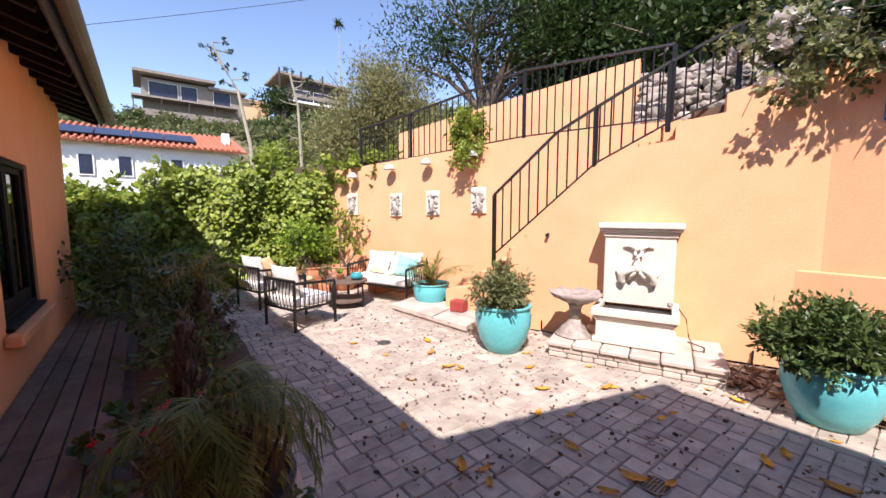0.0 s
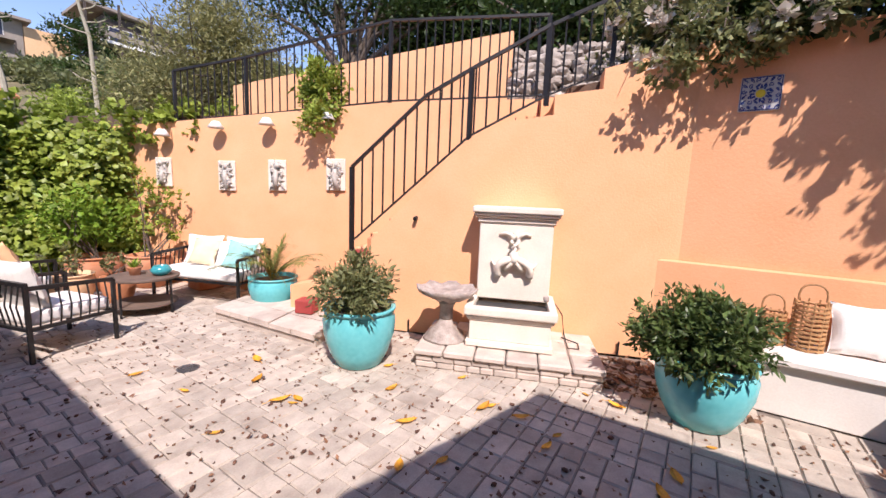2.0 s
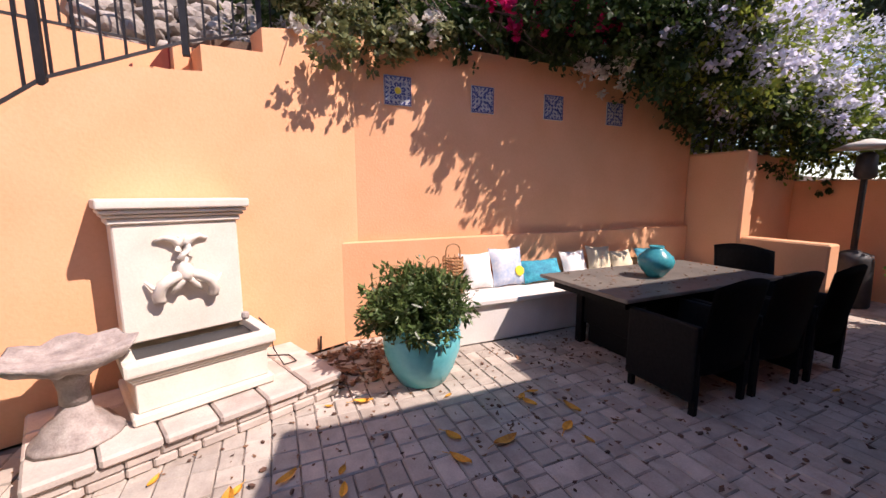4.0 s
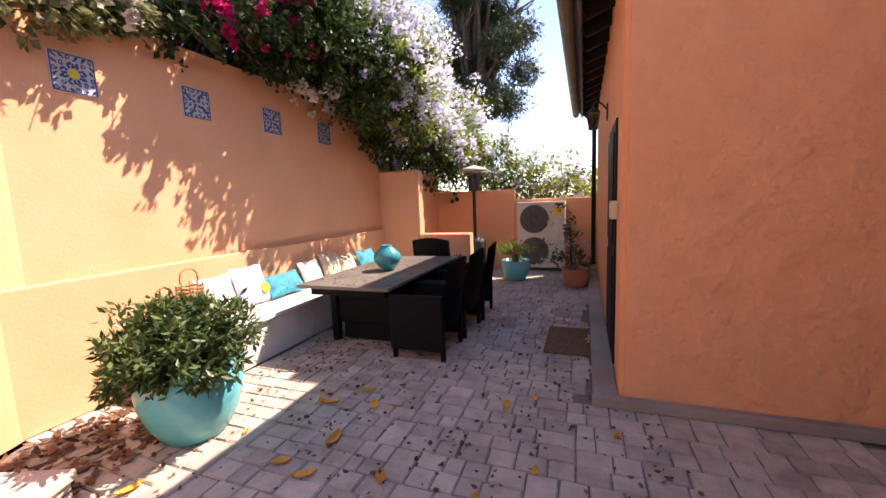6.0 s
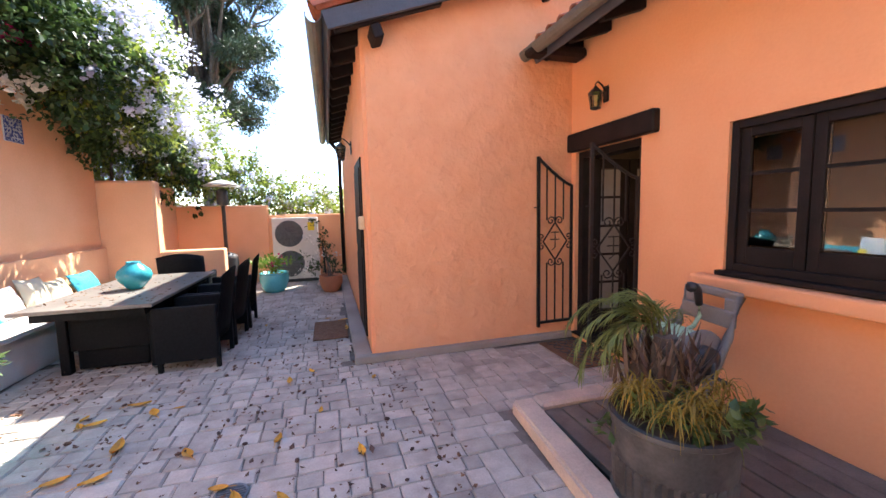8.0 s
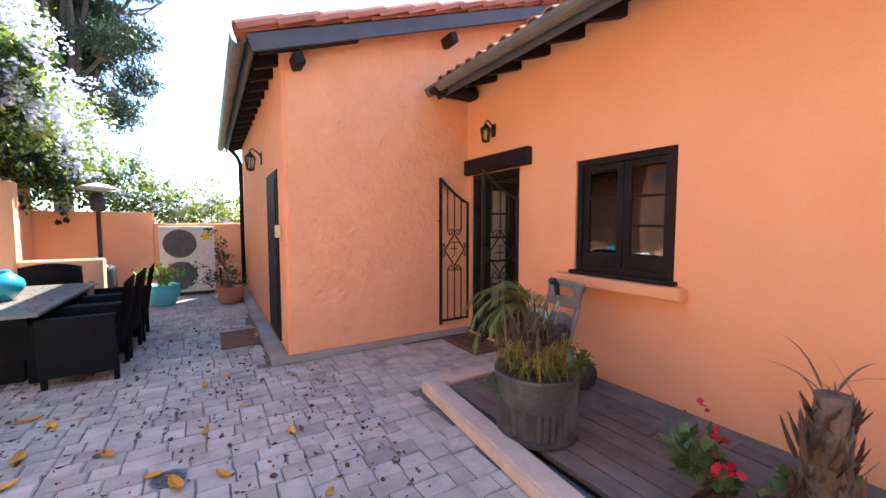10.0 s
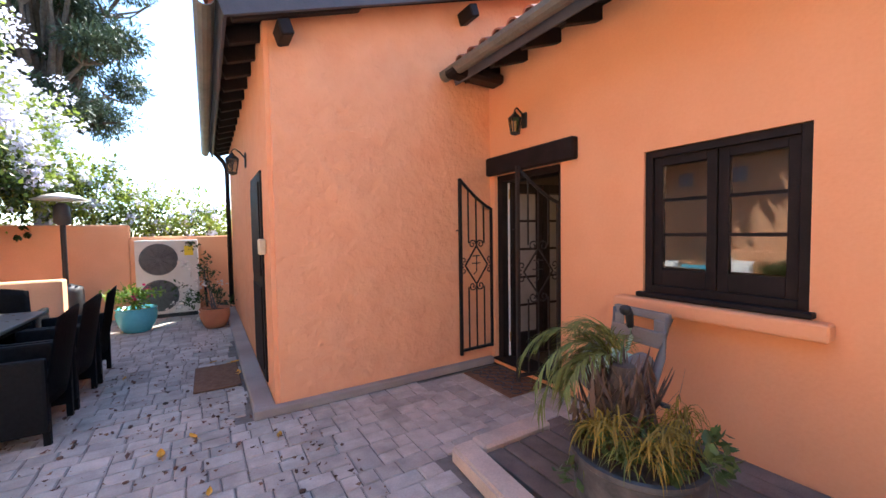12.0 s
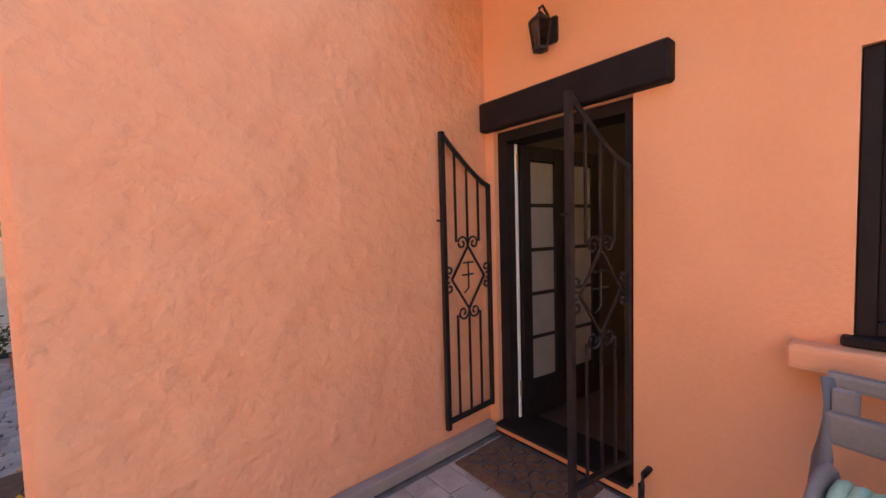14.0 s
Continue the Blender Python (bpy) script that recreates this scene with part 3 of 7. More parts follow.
# rooms behind the openings; their plaster colour carries the indoor shade
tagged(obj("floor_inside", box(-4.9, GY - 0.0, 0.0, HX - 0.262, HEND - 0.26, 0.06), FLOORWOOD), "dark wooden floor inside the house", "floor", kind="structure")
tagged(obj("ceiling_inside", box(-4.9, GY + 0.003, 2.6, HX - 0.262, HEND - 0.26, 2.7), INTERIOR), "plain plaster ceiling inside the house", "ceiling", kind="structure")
tagged(obj("wall_inside", box(-4.2, GY + 0.003, 0.063, -4.0, HEND - 0.26, 2.597), INTERIOR), "plaster wall inside the house, coloured dark as room shade", "wall", kind="structure")
tagged(obj("wall_inside_divider", box(-3.99, 3.2, 0.063, HX - 0.263, 3.35, 2.597), INTERIOR), "plaster dividing wall inside the house, coloured dark as room shade", "wall", kind="structure")
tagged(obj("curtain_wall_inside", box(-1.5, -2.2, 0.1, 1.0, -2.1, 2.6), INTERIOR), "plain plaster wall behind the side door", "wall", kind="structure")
tagged(obj("wall_inside_north", box(-3.99, GY + 0.004, 0.063, HX - 0.263, GY + 0.06, 2.597), INTERIOR), "plaster lining beside the door, coloured dark as room shade", "wall", kind="structure")
lamp_in = empty("ceiling_lamp", pose(-2.4, 1.55, 2.6), "small glowing warm ceiling lamp inside the house", "lamp")
part("stem", tube([(0, 0, -0.01), (0, 0, -0.3)], 0.01), IRON, lamp_in)
for i in range(4):
    part("bulb", lathe([(0.005, -0.05), (0.035, -0.02), (0.035, 0.02), (0.01, 0.05)], 12, None, pose(0.14 * math.cos(i * 1.57), 0.14 * math.sin(i * 1.57), -0.36)), GLOW, lamp_in)
part("arm_ring", tube([(0.14 * math.cos(i * 0.5236), 0.14 * math.sin(i * 0.5236), -0.305) for i in range(13)], 0.008), IRON, lamp_in)

# concrete footing round the house
bm = box(-1.0, GY + 0.002, 0, 1.47, GY + 0.075, 0.075, 0.008)
box(SX + 0.002, -5.9, 0, 1.46, GY, 0.075, 0.008, bm)
tagged(obj("footing_kerb", bm, CONCRETE), "narrow worn concrete kerb along the house", "kerb", kind="structure")


# ---- roofs ----
def tile_mesh(length, r):
    bm = bmesh.new()
    n = 7
    rows = []
    for k in range(2):
        for rr in (r, r - 0.016):
            rows.append([bm.verts.new(((rr * (1 - 0.12 * k)) * math.cos(math.pi * i / (n - 1)), k * length, rr * (1 - 0.12 * k) * math.sin(math.pi * i / (n - 1)))) for i in range(n)])
    o0, i0, o1, i1 = rows
    for i in range(n - 1):
        bm.faces.new((o0[i], o0[i + 1], o1[i + 1], o1[i]))
        bm.faces.new((o0[i + 1], o0[i], i0[i], i0[i + 1]))
        bm.faces.new((i1[i], i1[i + 1], i0[i + 1], i0[i]))
    me = bpy.data.meshes.new("roof_tile")
    bm.to_mesh(me)
    bm.free()
    me.materials.append(ROOFTILE)
    return me


SLOPE = 0.35
PITCH = math.degrees(math.atan(SLOPE))


def roof(name, xe, ze, y0, y1, run, label, tile_cols, rake=False):
    """A roof plane that rises towards -x from its eave at xe."""
    r = empty(name, pose(xe, 0, ze), label, "roof", kind="structure")
    tilt = pose(0, 0, 0, 0, PITCH, 0)
    L = run / math.cos(math.radians(PITCH))
    part("sheathing", box(-L, y0, 0.0, 0, y1, 0.03, 0, None, tilt), DARKWOOD, r)
    k = int((y1 - y0) / 0.42)
    for i in range(k + 1):
        y = y0 + 0.12 + i * (y1 - y0 - 0.2) / k
        part("rafter", box(-1.1, y - 0.035, -0.13, -0.06, y + 0.035, -0.002, 0.006, None, tilt), DARKWOOD, r)
    part("fascia", box(-0.03, y0, -0.11, 0.0, y1, 0.028, 0.004, None, tilt), FASCIA, r)
    # half-round gutter
    n = 7
    g = bmesh.new()
    for y in (y0 - 0.02, y1 + 0.02):
        [g.verts.new((0.075 - 0.07 * math.cos(math.pi * i / n), y, 0.0 - 0.085 * math.sin(math.pi * i / n))) for i in range(n + 1)]
        [g.verts.new((0.075 - 0.064 * math.cos(math.pi * i / n), y, 0.0 - 0.078 * math.sin(math.pi * i / n))) for i in range(n + 1)]
    g.verts.ensure_lookup_table()
    m_ = n + 1
    for i in range(n):
        a_, b_ = i, 2 * m_ + i
        g.faces.new([g.verts[q] for q in (a_, a_ + 1, b_ + 1, b_)])
        g.faces.new([g.verts[q] for q in (a_ + m_ + 1, a_ + m_, b_ + m_, b_ + m_ + 1)])
        g.faces.new([g.verts[q] for q in (a_, a_ + m_, a_ + m_ + 1, a_ + 1)])
        g.faces.new([g.verts[q] for q in (b_, b_ + 1, b_ + m_ + 1, b_ + m_)])
    part("gutter", g, GUTTER, r)
    if rake:
        part("bargeboard", box(-L, y1 - 0.035, -0.12, 0.0, y1 + 0.002, 0.035, 0.004, None, tilt), FASCIA, r)
        for d in (0.42, 2.35, 4.4):
            part("lookout", box(-d - 0.05, y1 - 0.5, -0.27, -d + 0.05, y1 - 0.04, -0.145, 0.012, None, tilt), DARKWOOD, r)
    tm = tile_mesh(0.40, 0.085)
    for c in range(tile_cols):
        y = y1 - 0.07 - c * 0.19
        for q in range(int(L / 0.33)):
            t = new("tile", tm)
            t.parent = r
            t.matrix_local = tilt @ pose(0.03 - q * 0.33, y + random.uniform(-0.008, 0.008), 0.035 + random.uniform(0, 0.008), 3, 0, 90 + random.uniform(-2, 2))
    if rake:
        rm = tile_mesh(0.46, 0.12)
        for q in range(int(L / 0.36)):
            t = new("rake_tile", rm)
            t.parent = r
            t.matrix_local = tilt @ pose(0.06 - q * 0.36, y1 - 0.05 + random.uniform(-0.006, 0.006), 0.05, 5, 0, 90 + random.uniform(-2, 2))
    # the rest of the tiles, joined
    big = bmesh.new()
    y = y1 - 0.07 - tile_cols * 0.19
    while y > y0 + 0.05:
        for q in range(int(L / 0.66)):
            own = bmesh.new()
            own.from_mesh(tm)
            own.transform(tilt @ Matrix.Translation((0.03 - q * 0.66, y, 0.035)) @ pose(0, 0, 0, 2, 0, 90) @ Matrix.Diagonal((1, 1.7, 1, 1)))
            merge(big, own)
        y -= 0.19
    tagged(part("tile_field", big, ROOFTILE, r), kind="stuff")
    return r


roof("roof_1", -0.50, 3.13, -0.56, 8.85, 4.4, "red clay barrel-tile roof with dark rafters over the house front", 2)
roof("roof_2", 1.62, 3.17, -6.25, -0.33, 6.2, "red clay barrel-tile gable roof with blue-grey bargeboard", 3, rake=True)
# cap of the added shade block, also out of view
tagged(obj("roof_3", box(-3.7, -5.7, 4.453, 1.3, -2.95, 4.53, 0.01), ROOFTILE), "plain cap on the unseen shade block", "roof", kind="structure")
# end beam of the front eave
tagged(obj("eave_beam", box(-1.0, -0.5, 3.04, -0.36, -0.3, 3.15, 0.03), DARKWOOD), "dark weathered end beam under the front eave", "beam", kind="structure")
# downpipe
dp = tube([(1.55, -5.6, 3.05), (1.42, -5.6, 2.9), (1.36, -5.6, 2.75), (1.36, -5.6, 0.2)], 0.04, 10)
tagged(obj("downpipe", dp, DARKWOOD, smooth=True), "dark downpipe at the far corner of the house", "pipe", kind="structure")

# ---- door, windows ----
lintel = tagged(obj("lintel", box(HX - 0.06, -0.594, 2.112, HX + 0.07, 0.61, 2.305, 0.012), DARKWOOD), "heavy dark-stained wooden lintel over the door", "lintel", kind="structure")
door = empty("door_1", pose(0, 0, 0), "dark french door standing open inward", "door", kind="structure")
bm = box(HX - 0.24, -0.518, 0.062, HX - 0.04, -0.44, 2.108)
box(HX - 0.24, 0.36, 0.062, HX - 0.04, 0.418, 2.108, 0, bm)
box(HX - 0.24, -0.44, 2.04, HX - 0.04, 0.36, 2.108, 0, bm)
part("door_frame", bm, DARKWOOD, door)


def french_leaf(parent, m, w, h):
    bm = box(0, -0.02, 0, 0.09, 0.02, h, 0.004)
    box(w - 0.09, -0.02, 0, w, 0.02, h, 0.004, bm)
    box(0.09, -0.018, 0, w - 0.09, 0.018, 0.26, 0, bm)
    box(0.09, -0.018, h - 0.1, w - 0.09, 0.018, h, 0, bm)
    for i in range(1, 5):
        z = 0.26 + (h - 0.36) * i / 5
        box(0.09, -0.012, z - 0.012, w - 0.09, 0.012, z + 0.012, 0, bm)
    bm.transform(m)
    leaf = part("door_leaf", bm, DARKWOOD, parent)
    for i in range(5):
        z0 = 0.26 + (h - 0.36) * i / 5 + 0.014
        z1 = 0.26 + (h - 0.36) * (i + 1) / 5 - 0.014
        part("pane", box(0.092, -0.003, z0, w - 0.092, 0.003, z1, 0, None, m), GLASS, leaf)
        part("blind", box(0.095, -0.009, z0, w - 0.095, -0.006, z1, 0, None, m), GREYPLASTIC, leaf, "grey blind behind the pane")
    part("handle", tube([(w - 0.04, 0.02, 1.0), (w - 0.04, 0.06, 1.0), (w - 0.13, 0.06, 1.0)], 0.009, 8, None, None, m), STEEL, leaf)
    return leaf


french_leaf(door, pose(HX - 0.15, -0.42, 0.075, 0, 0, 172), 0.42, 1.95)
french_leaf(door, pose(HX - 0.15 - 0.428, -0.36, 0.075, 0, 0, 172), 0.42, 1.95)
part("threshold", box(HX - 0.25, -0.51, 0.061, HX + 0.05, 0.41, 0.085, 0.006), DARKWOOD, door)
part("leaf_edge", box(HX - 0.14, -0.4395, 0.09, HX - 0.118, -0.426, 2.03, 0.002), WHITEPAINT, door, "white door edge strip")
for z in (0.25, 1.85):
    part("hinge", tube([(HX - 0.129, -0.424, z), (HX - 0.129, -0.424, z + 0.11)], 0.009, 8), BRASS, door, "brass hinge")
door2 = empty("door_2", pose(0, 0, 0), "dark wooden side door in a deep opening", "door", kind="structure")
part("door_frame", box(SX - 0.07, -1.945, 0.1, SX + 0.012, -1.085, 2.098, 0.004), DARKWOOD, door2)
for z0, z1 in ((0.2, 1.0), (1.1, 2.0)):
    part("panel", box(SX + 0.013, -1.86, z0, SX + 0.024, -1.17, z1, 0.004), DARKWOOD, door2)


def window(name, y0, y1, z0, z1, label, panes):
    w = empty(name, pose(HX, 0, 0), label, "window", kind="structure")
    e = 0.055
    bm = box(-0.16, y0 + 0.002, z0 + 0.002, -0.02, y0 + e, z1 - 0.002, 0.004)
    box(-0.16, y1 - e, z0 + 0.002, -0.02, y1 - 0.002, z1 - 0.002, 0.004, bm)
    box(-0.16, y0 + e, z1 - e, -0.02, y1 - e, z1 - 0.002, 0.004, bm)
    box(-0.16, y0 + e, z0 + 0.002, -0.02, y1 - e, z0 + e, 0.004, bm)
    part("window_frame", bm, DARKWOOD, w)
    part("window_sill", box(-0.1, y0 - 0.03, z0 - 0.03, 0.05, y1 + 0.03, z0 + 0.004, 0.006), DARKWOOD, w)
    mid = (y0 + y1) / 2
    for a, b in ((y0 + e, mid - 0.004), (mid + 0.004, y1 - e)):
        k = 0.06
        bm = box(-0.09, a, z0 + e, -0.045, a + k, z1 - e, 0.003)
        box(-0.09, b - k, z0 + e, -0.045, b, z1 - e, 0.003, bm)
        box(-0.09, a + k, z1 - e - k, -0.045, b - k, z1 - e, 0.003, bm)
        box(-0.09, a + k, z0 + e, -0.045, b - k, z0 + e + 0.12, 0.003, bm)
        h0, h1 = z0 + e + 0.12, z1 - e - k
        for i in range(1, panes):
            z = h0 + (h1 - h0) * i / panes
            box(-0.085, a + k, z - 0.011, -0.05, b - k, z + 0.011, 0, bm)
        c = part("casement", bm, DARKWOOD, w)
        for i in range(panes):
            part("pane", box(-0.07, a + k + 0.001, h0 + (h1 - h0) * i / panes + 0.012, -0.065, b - k - 0.001, h0 + (h1 - h0) * (i + 1) / panes - 0.012), GLASS, c)
    return w


window("window_1", 1.2, 2.13, 1.03, 2.06, "dark brown casement window with six panes reflecting the court", 3)
window("window_2", 4.75, 6.05, 0.66, 2.1, "dark brown casement window with shaded screens", 1)
for y0, y1, z in ((1.03, 2.24, 0.995), (4.6, 6.15, 0.62)):
    tagged(obj("stucco_sill", box(HX + 0.003, y0, z - 0.10, HX + 0.12, y1, z, 0.025, seg=3), HOUSE_STUCCO), "rounded orange stucco sill under a window", "sill", kind="structure")

# ---- floor of the court: sand bed; its pavers come last ----
bm = prism([(0.1, -6.2), (4.75, -6.2), (5.1, -0.2), (5.1, 0.85), XY(0, 0), XY(-5.4, -1.15), (2.3, 11.2), (-1.5, 11.2), (-1.5, 8.5), (0.1, 8.5)], -0.08, -0.012)
box(-1.02, -0.6, -0.08, 0.1, 8.5, -0.012, 0, bm)
court = tagged(obj("floor", bm, JOINT), "courtyard floor of grey-pink tumbled pavers with dark joints", "floor", kind="structure")

# deck along the house
deck = empty("deck", pose(0, 0, 0), "weathered dark wooden deck along the house", "deck", kind="structure")
for i in range(9):
    x0 = HX + 0.012 + i * 0.142
    y1 = 8.4
    ys = [0.93 + random.uniform(0, 0.01), 2.9 + random.uniform(-0.6, 0.6), 5.4 + random.uniform(-0.7, 0.7), y1]
    if x0 + 0.136 > -0.2:
        ys = [0.93, 2.75]
    for a, b in zip(ys, ys[1:]):
        part("plank", box(x0, a + 0.003, 0.03, x0 + 0.130, b - 0.003, 0.075 + random.uniform(-0.003, 0.003), 0.004), DECKWOOD, deck)
part("joist", box(HX + 0.01, 0.95, -0.01, 0.24, 2.7, 0.028), DARKWOOD, deck)
bm = prism([(0.26, 0.78), (0.43, 0.78), (0.60, 2.76), (0.42, 2.76)], -0.01, 0.105)
bmesh.ops.bevel(bm, geom=bm.edges[:], offset=0.018, segments=2, affect="EDGES")
box(-0.35, 0.76, -0.01, 0.259, 0.92, 0.105, 0.018, bm)
tagged(obj("deck_kerb", bm, KERB), "worn peach stucco kerb around the deck corner", "kerb", kind="structure")
# planting bed beside the deck
bm = prism([(-0.22, 2.78), (0.62, 2.78), (0.78, 5), (0.72, 8.3), (-0.22, 8.3)], -0.05, 0.07)
tagged(obj("planting_bed", bm, SOIL), "dark soil planting bed between deck and pavers", "planting bed", kind="structure")

# ---- stairs behind the stair wall ----
stairs = empty("garden_stairs", pose(0, 0, 0), "orange stucco garden stairs rising behind the wall", "stairs", kind="structure")
for i in range(13):
    z = 0.31 + 0.195 * i
    u = -0.78 + 0.235 * i
    bm = prism([XY(u, -0.255), XY(u + 0.26, -0.255), XY(u + 0.26, -1.145), XY(u, -1.145)], 0, z)
    part("step", bm, STUCCO, stairs)
    bm = prism([XY(u - 0.012, -0.258), XY(u - 0.002, -0.258), XY(u - 0.002, -1.14), XY(u - 0.012, -1.14)], z - 0.18, z - 0.01)
    part("riser", bm, RED, stairs)
bm = prism([XY(-0.78, 0.0), XY(-0.09, 0.0), XY(-0.09, -0.25), XY(-0.78, -0.25)], 0, [0.42, 0.55, 0.55, 0.42])
part("cheek", bm, STUCCO, stairs)
part("red_block", box(-0.1, -0.06, 0.0, 0.12, 0.12, 0.16, 0.01, None, wallpose(-0.50, 0.14, 0.14)), RED, stairs, "dark red painted block")
part("post_block", box(-0.03, -0.1, 0, 0.03, 0.1, 0.2, 0.01, None, wallpose(0.235, -0.11, 0.863)), TERRACOTTA, stairs)
part("red_tread", box(-0.12, -0.11, 0, 0.10, 0.1, 0.03, 0.006, None, wallpose(0.10, -0.12, 0.856)), RED, stairs, "dark red painted tread")

# stone landing in front of the stairs
landing = empty("stone_landing", pose(0, 0, 0), "low landing of pale tumbled stone slabs", "step", kind="structure")
bm = prism([XY(-1.62, 0.26), XY(-0.02, 0.74), XY(-0.02, 0.02), XY(-1.62, -0.3)], 0, 0.075)
part("course", bm, STONE, landing)
for i in range(5):
    a, b = -1.64 + i * 0.325, -1.64 + (i + 1) * 0.325 - 0.012
    sa, sb = 0.28 + 0.3 * (a + 1.64), 0.28 + 0.3 * (b + 1.64)
    for s0, s1 in ((0.0, 0.36), (0.372, 0.8)):
        bm = prism([XY(a, sa - s0), XY(b, sb - s0), XY(b, max(sb - s1, -0.3)), XY(a, max(sa - s1, -0.3))], 0.078, 0.135 + random.uniform(-0.006, 0.006))
        part("slab", bm, STONE, landing)

# rubble wall above the stairs
rub = empty("rubble_wall", pose(0, 0, 0), "dry rubble stone bank above the stairs", "stone wall", kind="structure")
part("core", prism([XY(1.64, -1.5), XY(3.4, -1.2), XY(3.4, -2.7), XY(1.64, -2.7)], 2.6, [2.72, 2.78, 3.95, 3.85]), SOIL, rub)
stones = []
for k in range(5):
    bm = bmesh.new()
    bmesh.ops.create_icosphere(bm, subdivisions=2, radius=0.5)
    for v in bm.verts:
        v.co *= 1 + 0.5 * noise.noise(v.co * 2.2 + Vector((k * 9, 0, 0)))
    me = bpy.data.meshes.new("stone")
    bm.to_mesh(me)
    bm.free()
    me.materials.append(RUBBLE)
    stones.append(me)
for row in range(8):
    for i in range(10):
        st = new("stone", stones[(row * 3 + i) % 5])
        st.parent = rub
        u = 1.72 + i * 0.175 + random.uniform(-0.05, 0.05)
        s = -1.42 + 0.17 * (u - 1.64) - row * 0.16 + random.uniform(-0.03, 0.03)
        st.matrix_world = Matrix.Translation(W(u, s, 2.78 + row * 0.155)) @ pose(0, 0, 0, random.uniform(-20, 20), random.uniform(-20, 20), random.uniform(0, 360)) @ Matrix.Diagonal((random.uniform(0.2, 0.3), random.uniform(0.18, 0.26), random.uniform(0.13, 0.19), 1))


# ---- railings ----
def railing(name, low, high, post_us, spacing, label):
    """Iron railing between a foot line and a top line of (u, s, z), with upright bars."""
    r = empty(name, pose(0, 0, 0), label, "railing", kind="structure")

    def along(line, u):
        for a, b in zip(line, line[1:]):
            if u <= b[0] or b is line[-1]:
                f = (u - a[0]) / (b[0] - a[0])
                return W(u, a[1] + (b[1] - a[1]) * f, a[2] + (b[2] - a[2]) * f)

    for line, nm, w in ((high, "top_rail", 0.042), (low, "bottom_rail", 0.026)):
        for a, b in zip(line, line[1:]):
            part(nm, bar(W(*a), W(*b), w, None, w * 0.75), IRON, r)
    k = round((low[-1][0] - low[0][0]) / spacing)
    for i in range(1, k):
        u = low[0][0] + (low[-1][0] - low[0][0]) * i / k
        part("baluster", bar(along(low, u), along(high, u), 0.015), IRON, r)
    for u, below in post_us:
        part("post", bar(along(low, u) - Vector((0, 0, below)), along(high, u), 0.044), IRON, r)
    return r


railing("stair_railing", [(0.0, -0.04, 1.0), (1.33, -0.04, 2.21), (2.1, -0.06, 2.62), (3.0, -0.45, 3.06)],
        [(0.0, -0.04, 1.86), (0.85, -0.04, 2.63), (1.33, -0.04, 2.89), (2.1, -0.06, 3.29), (3.0, -0.45, 3.80)], [(0.0, 0.17), (1.33, 0.04), (2.1, 0.1), (2.75, 0.1)],
        0.125, "black iron stair railing climbing the orange wall")
railing("terrace_railing", [(-3.6, -1.25, 2.60), (-2.3, -1.25, 2.68), (0.0, -1.25, 2.87), (2.12, -1.25, 2.92)],
        [(-3.6, -1.25, 3.36), (-2.3, -1.25, 3.52), (0.0, -1.25, 3.93), (2.12, -1.25, 3.90)], [(-3.6, 0.12), (-2.3, 0.1), (0.0, 0.1), (2.12, 0.1)],
        0.125, "black iron railing along the upper terrace")


# ---- things: the fountain corner ----
plinth = empty("fountain_plinth", wallpose(1.88, 0, 0), "low plinth of tumbled stone blocks against the wall", "plinth")
part("core", box(-0.8, -0.84, 0, 0.8, -0.005, 0.13), STONE, plinth)
for i in range(6):
    x0 = -0.84 + i * 0.28
    for j in range(3):
        part("cap_stone", box(x0 + 0.004, -0.90 + j * 0.298, 0.125, x0 + 0.274, -0.90 + j * 0.298 + 0.291, 0.185 + random.uniform(-0.006, 0.004), 0.014), STONE, plinth)
for row in range(2):
    x = -0.82
    while x < 0.8:
        w = random.choice((0.12, 0.16, 0.2))
        w = min(w, 0.83 - x)
        part("block", box(x + 0.003, -0.87 + random.uniform(-0.008, 0.008), row * 0.062 + 0.002, x + w - 0.003, -0.7, row * 0.062 + 0.06, 0.01), STONE, plinth)
        x += w

fountain = empty("wall_fountain", wallpose(1.89, 0, 0.19), "pale cast-stone wall fountain with a carved dolphin relief", "fountain")
bm = box(-0.36, -0.27, 0.36, 0.36, -0.01, 1.16, 0.01)
part("back_panel", bm, CAST, fountain)
bm = box(-0.38, -0.29, 1.14, 0.38, -0.008, 1.18, 0.008)
box(-0.40, -0.31, 1.182, 0.40, -0.007, 1.205, 0.008, bm)
box(-0.415, -0.335, 1.207, 0.415, -0.006, 1.235, 0.008, bm)
box(-0.43, -0.36, 1.237, 0.43, -0.005, 1.30, 0.018, bm, None, 3)
part("cornice", bm, CAST, fountain)
bm = box(-0.40, -0.70, 0.0, 0.40, -0.02, 0.06, 0.01)
box(-0.37, -0.67, 0.062, 0.37, -0.03, 0.25, 0.006, bm)
box(-0.385, -0.685, 0.252, 0.385, -0.02, 0.27, 0.006, bm)
box(-0.40, -0.70, 0.272, 0.40, -0.02, 0.30, 0.008, bm)
part("basin_base", bm, CAST, fountain)
bm = box(-0.42, -0.725, 0.302, 0.42, -0.64, 0.385, 0.018, None, None, 2)
box(-0.42, -0.638, 0.302, -0.345, -0.02, 0.385, 0.018, bm, None, 2)
box(0.345, -0.638, 0.302, 0.42, -0.02, 0.385, 0.018, bm, None, 2)
part("basin_rim", bm, CAST, fountain)
part("basin_floor", box(-0.344, -0.638, 0.302, 0.344, -0.28, 0.33), DARKGRILLE, fountain, "dark empty basin floor")
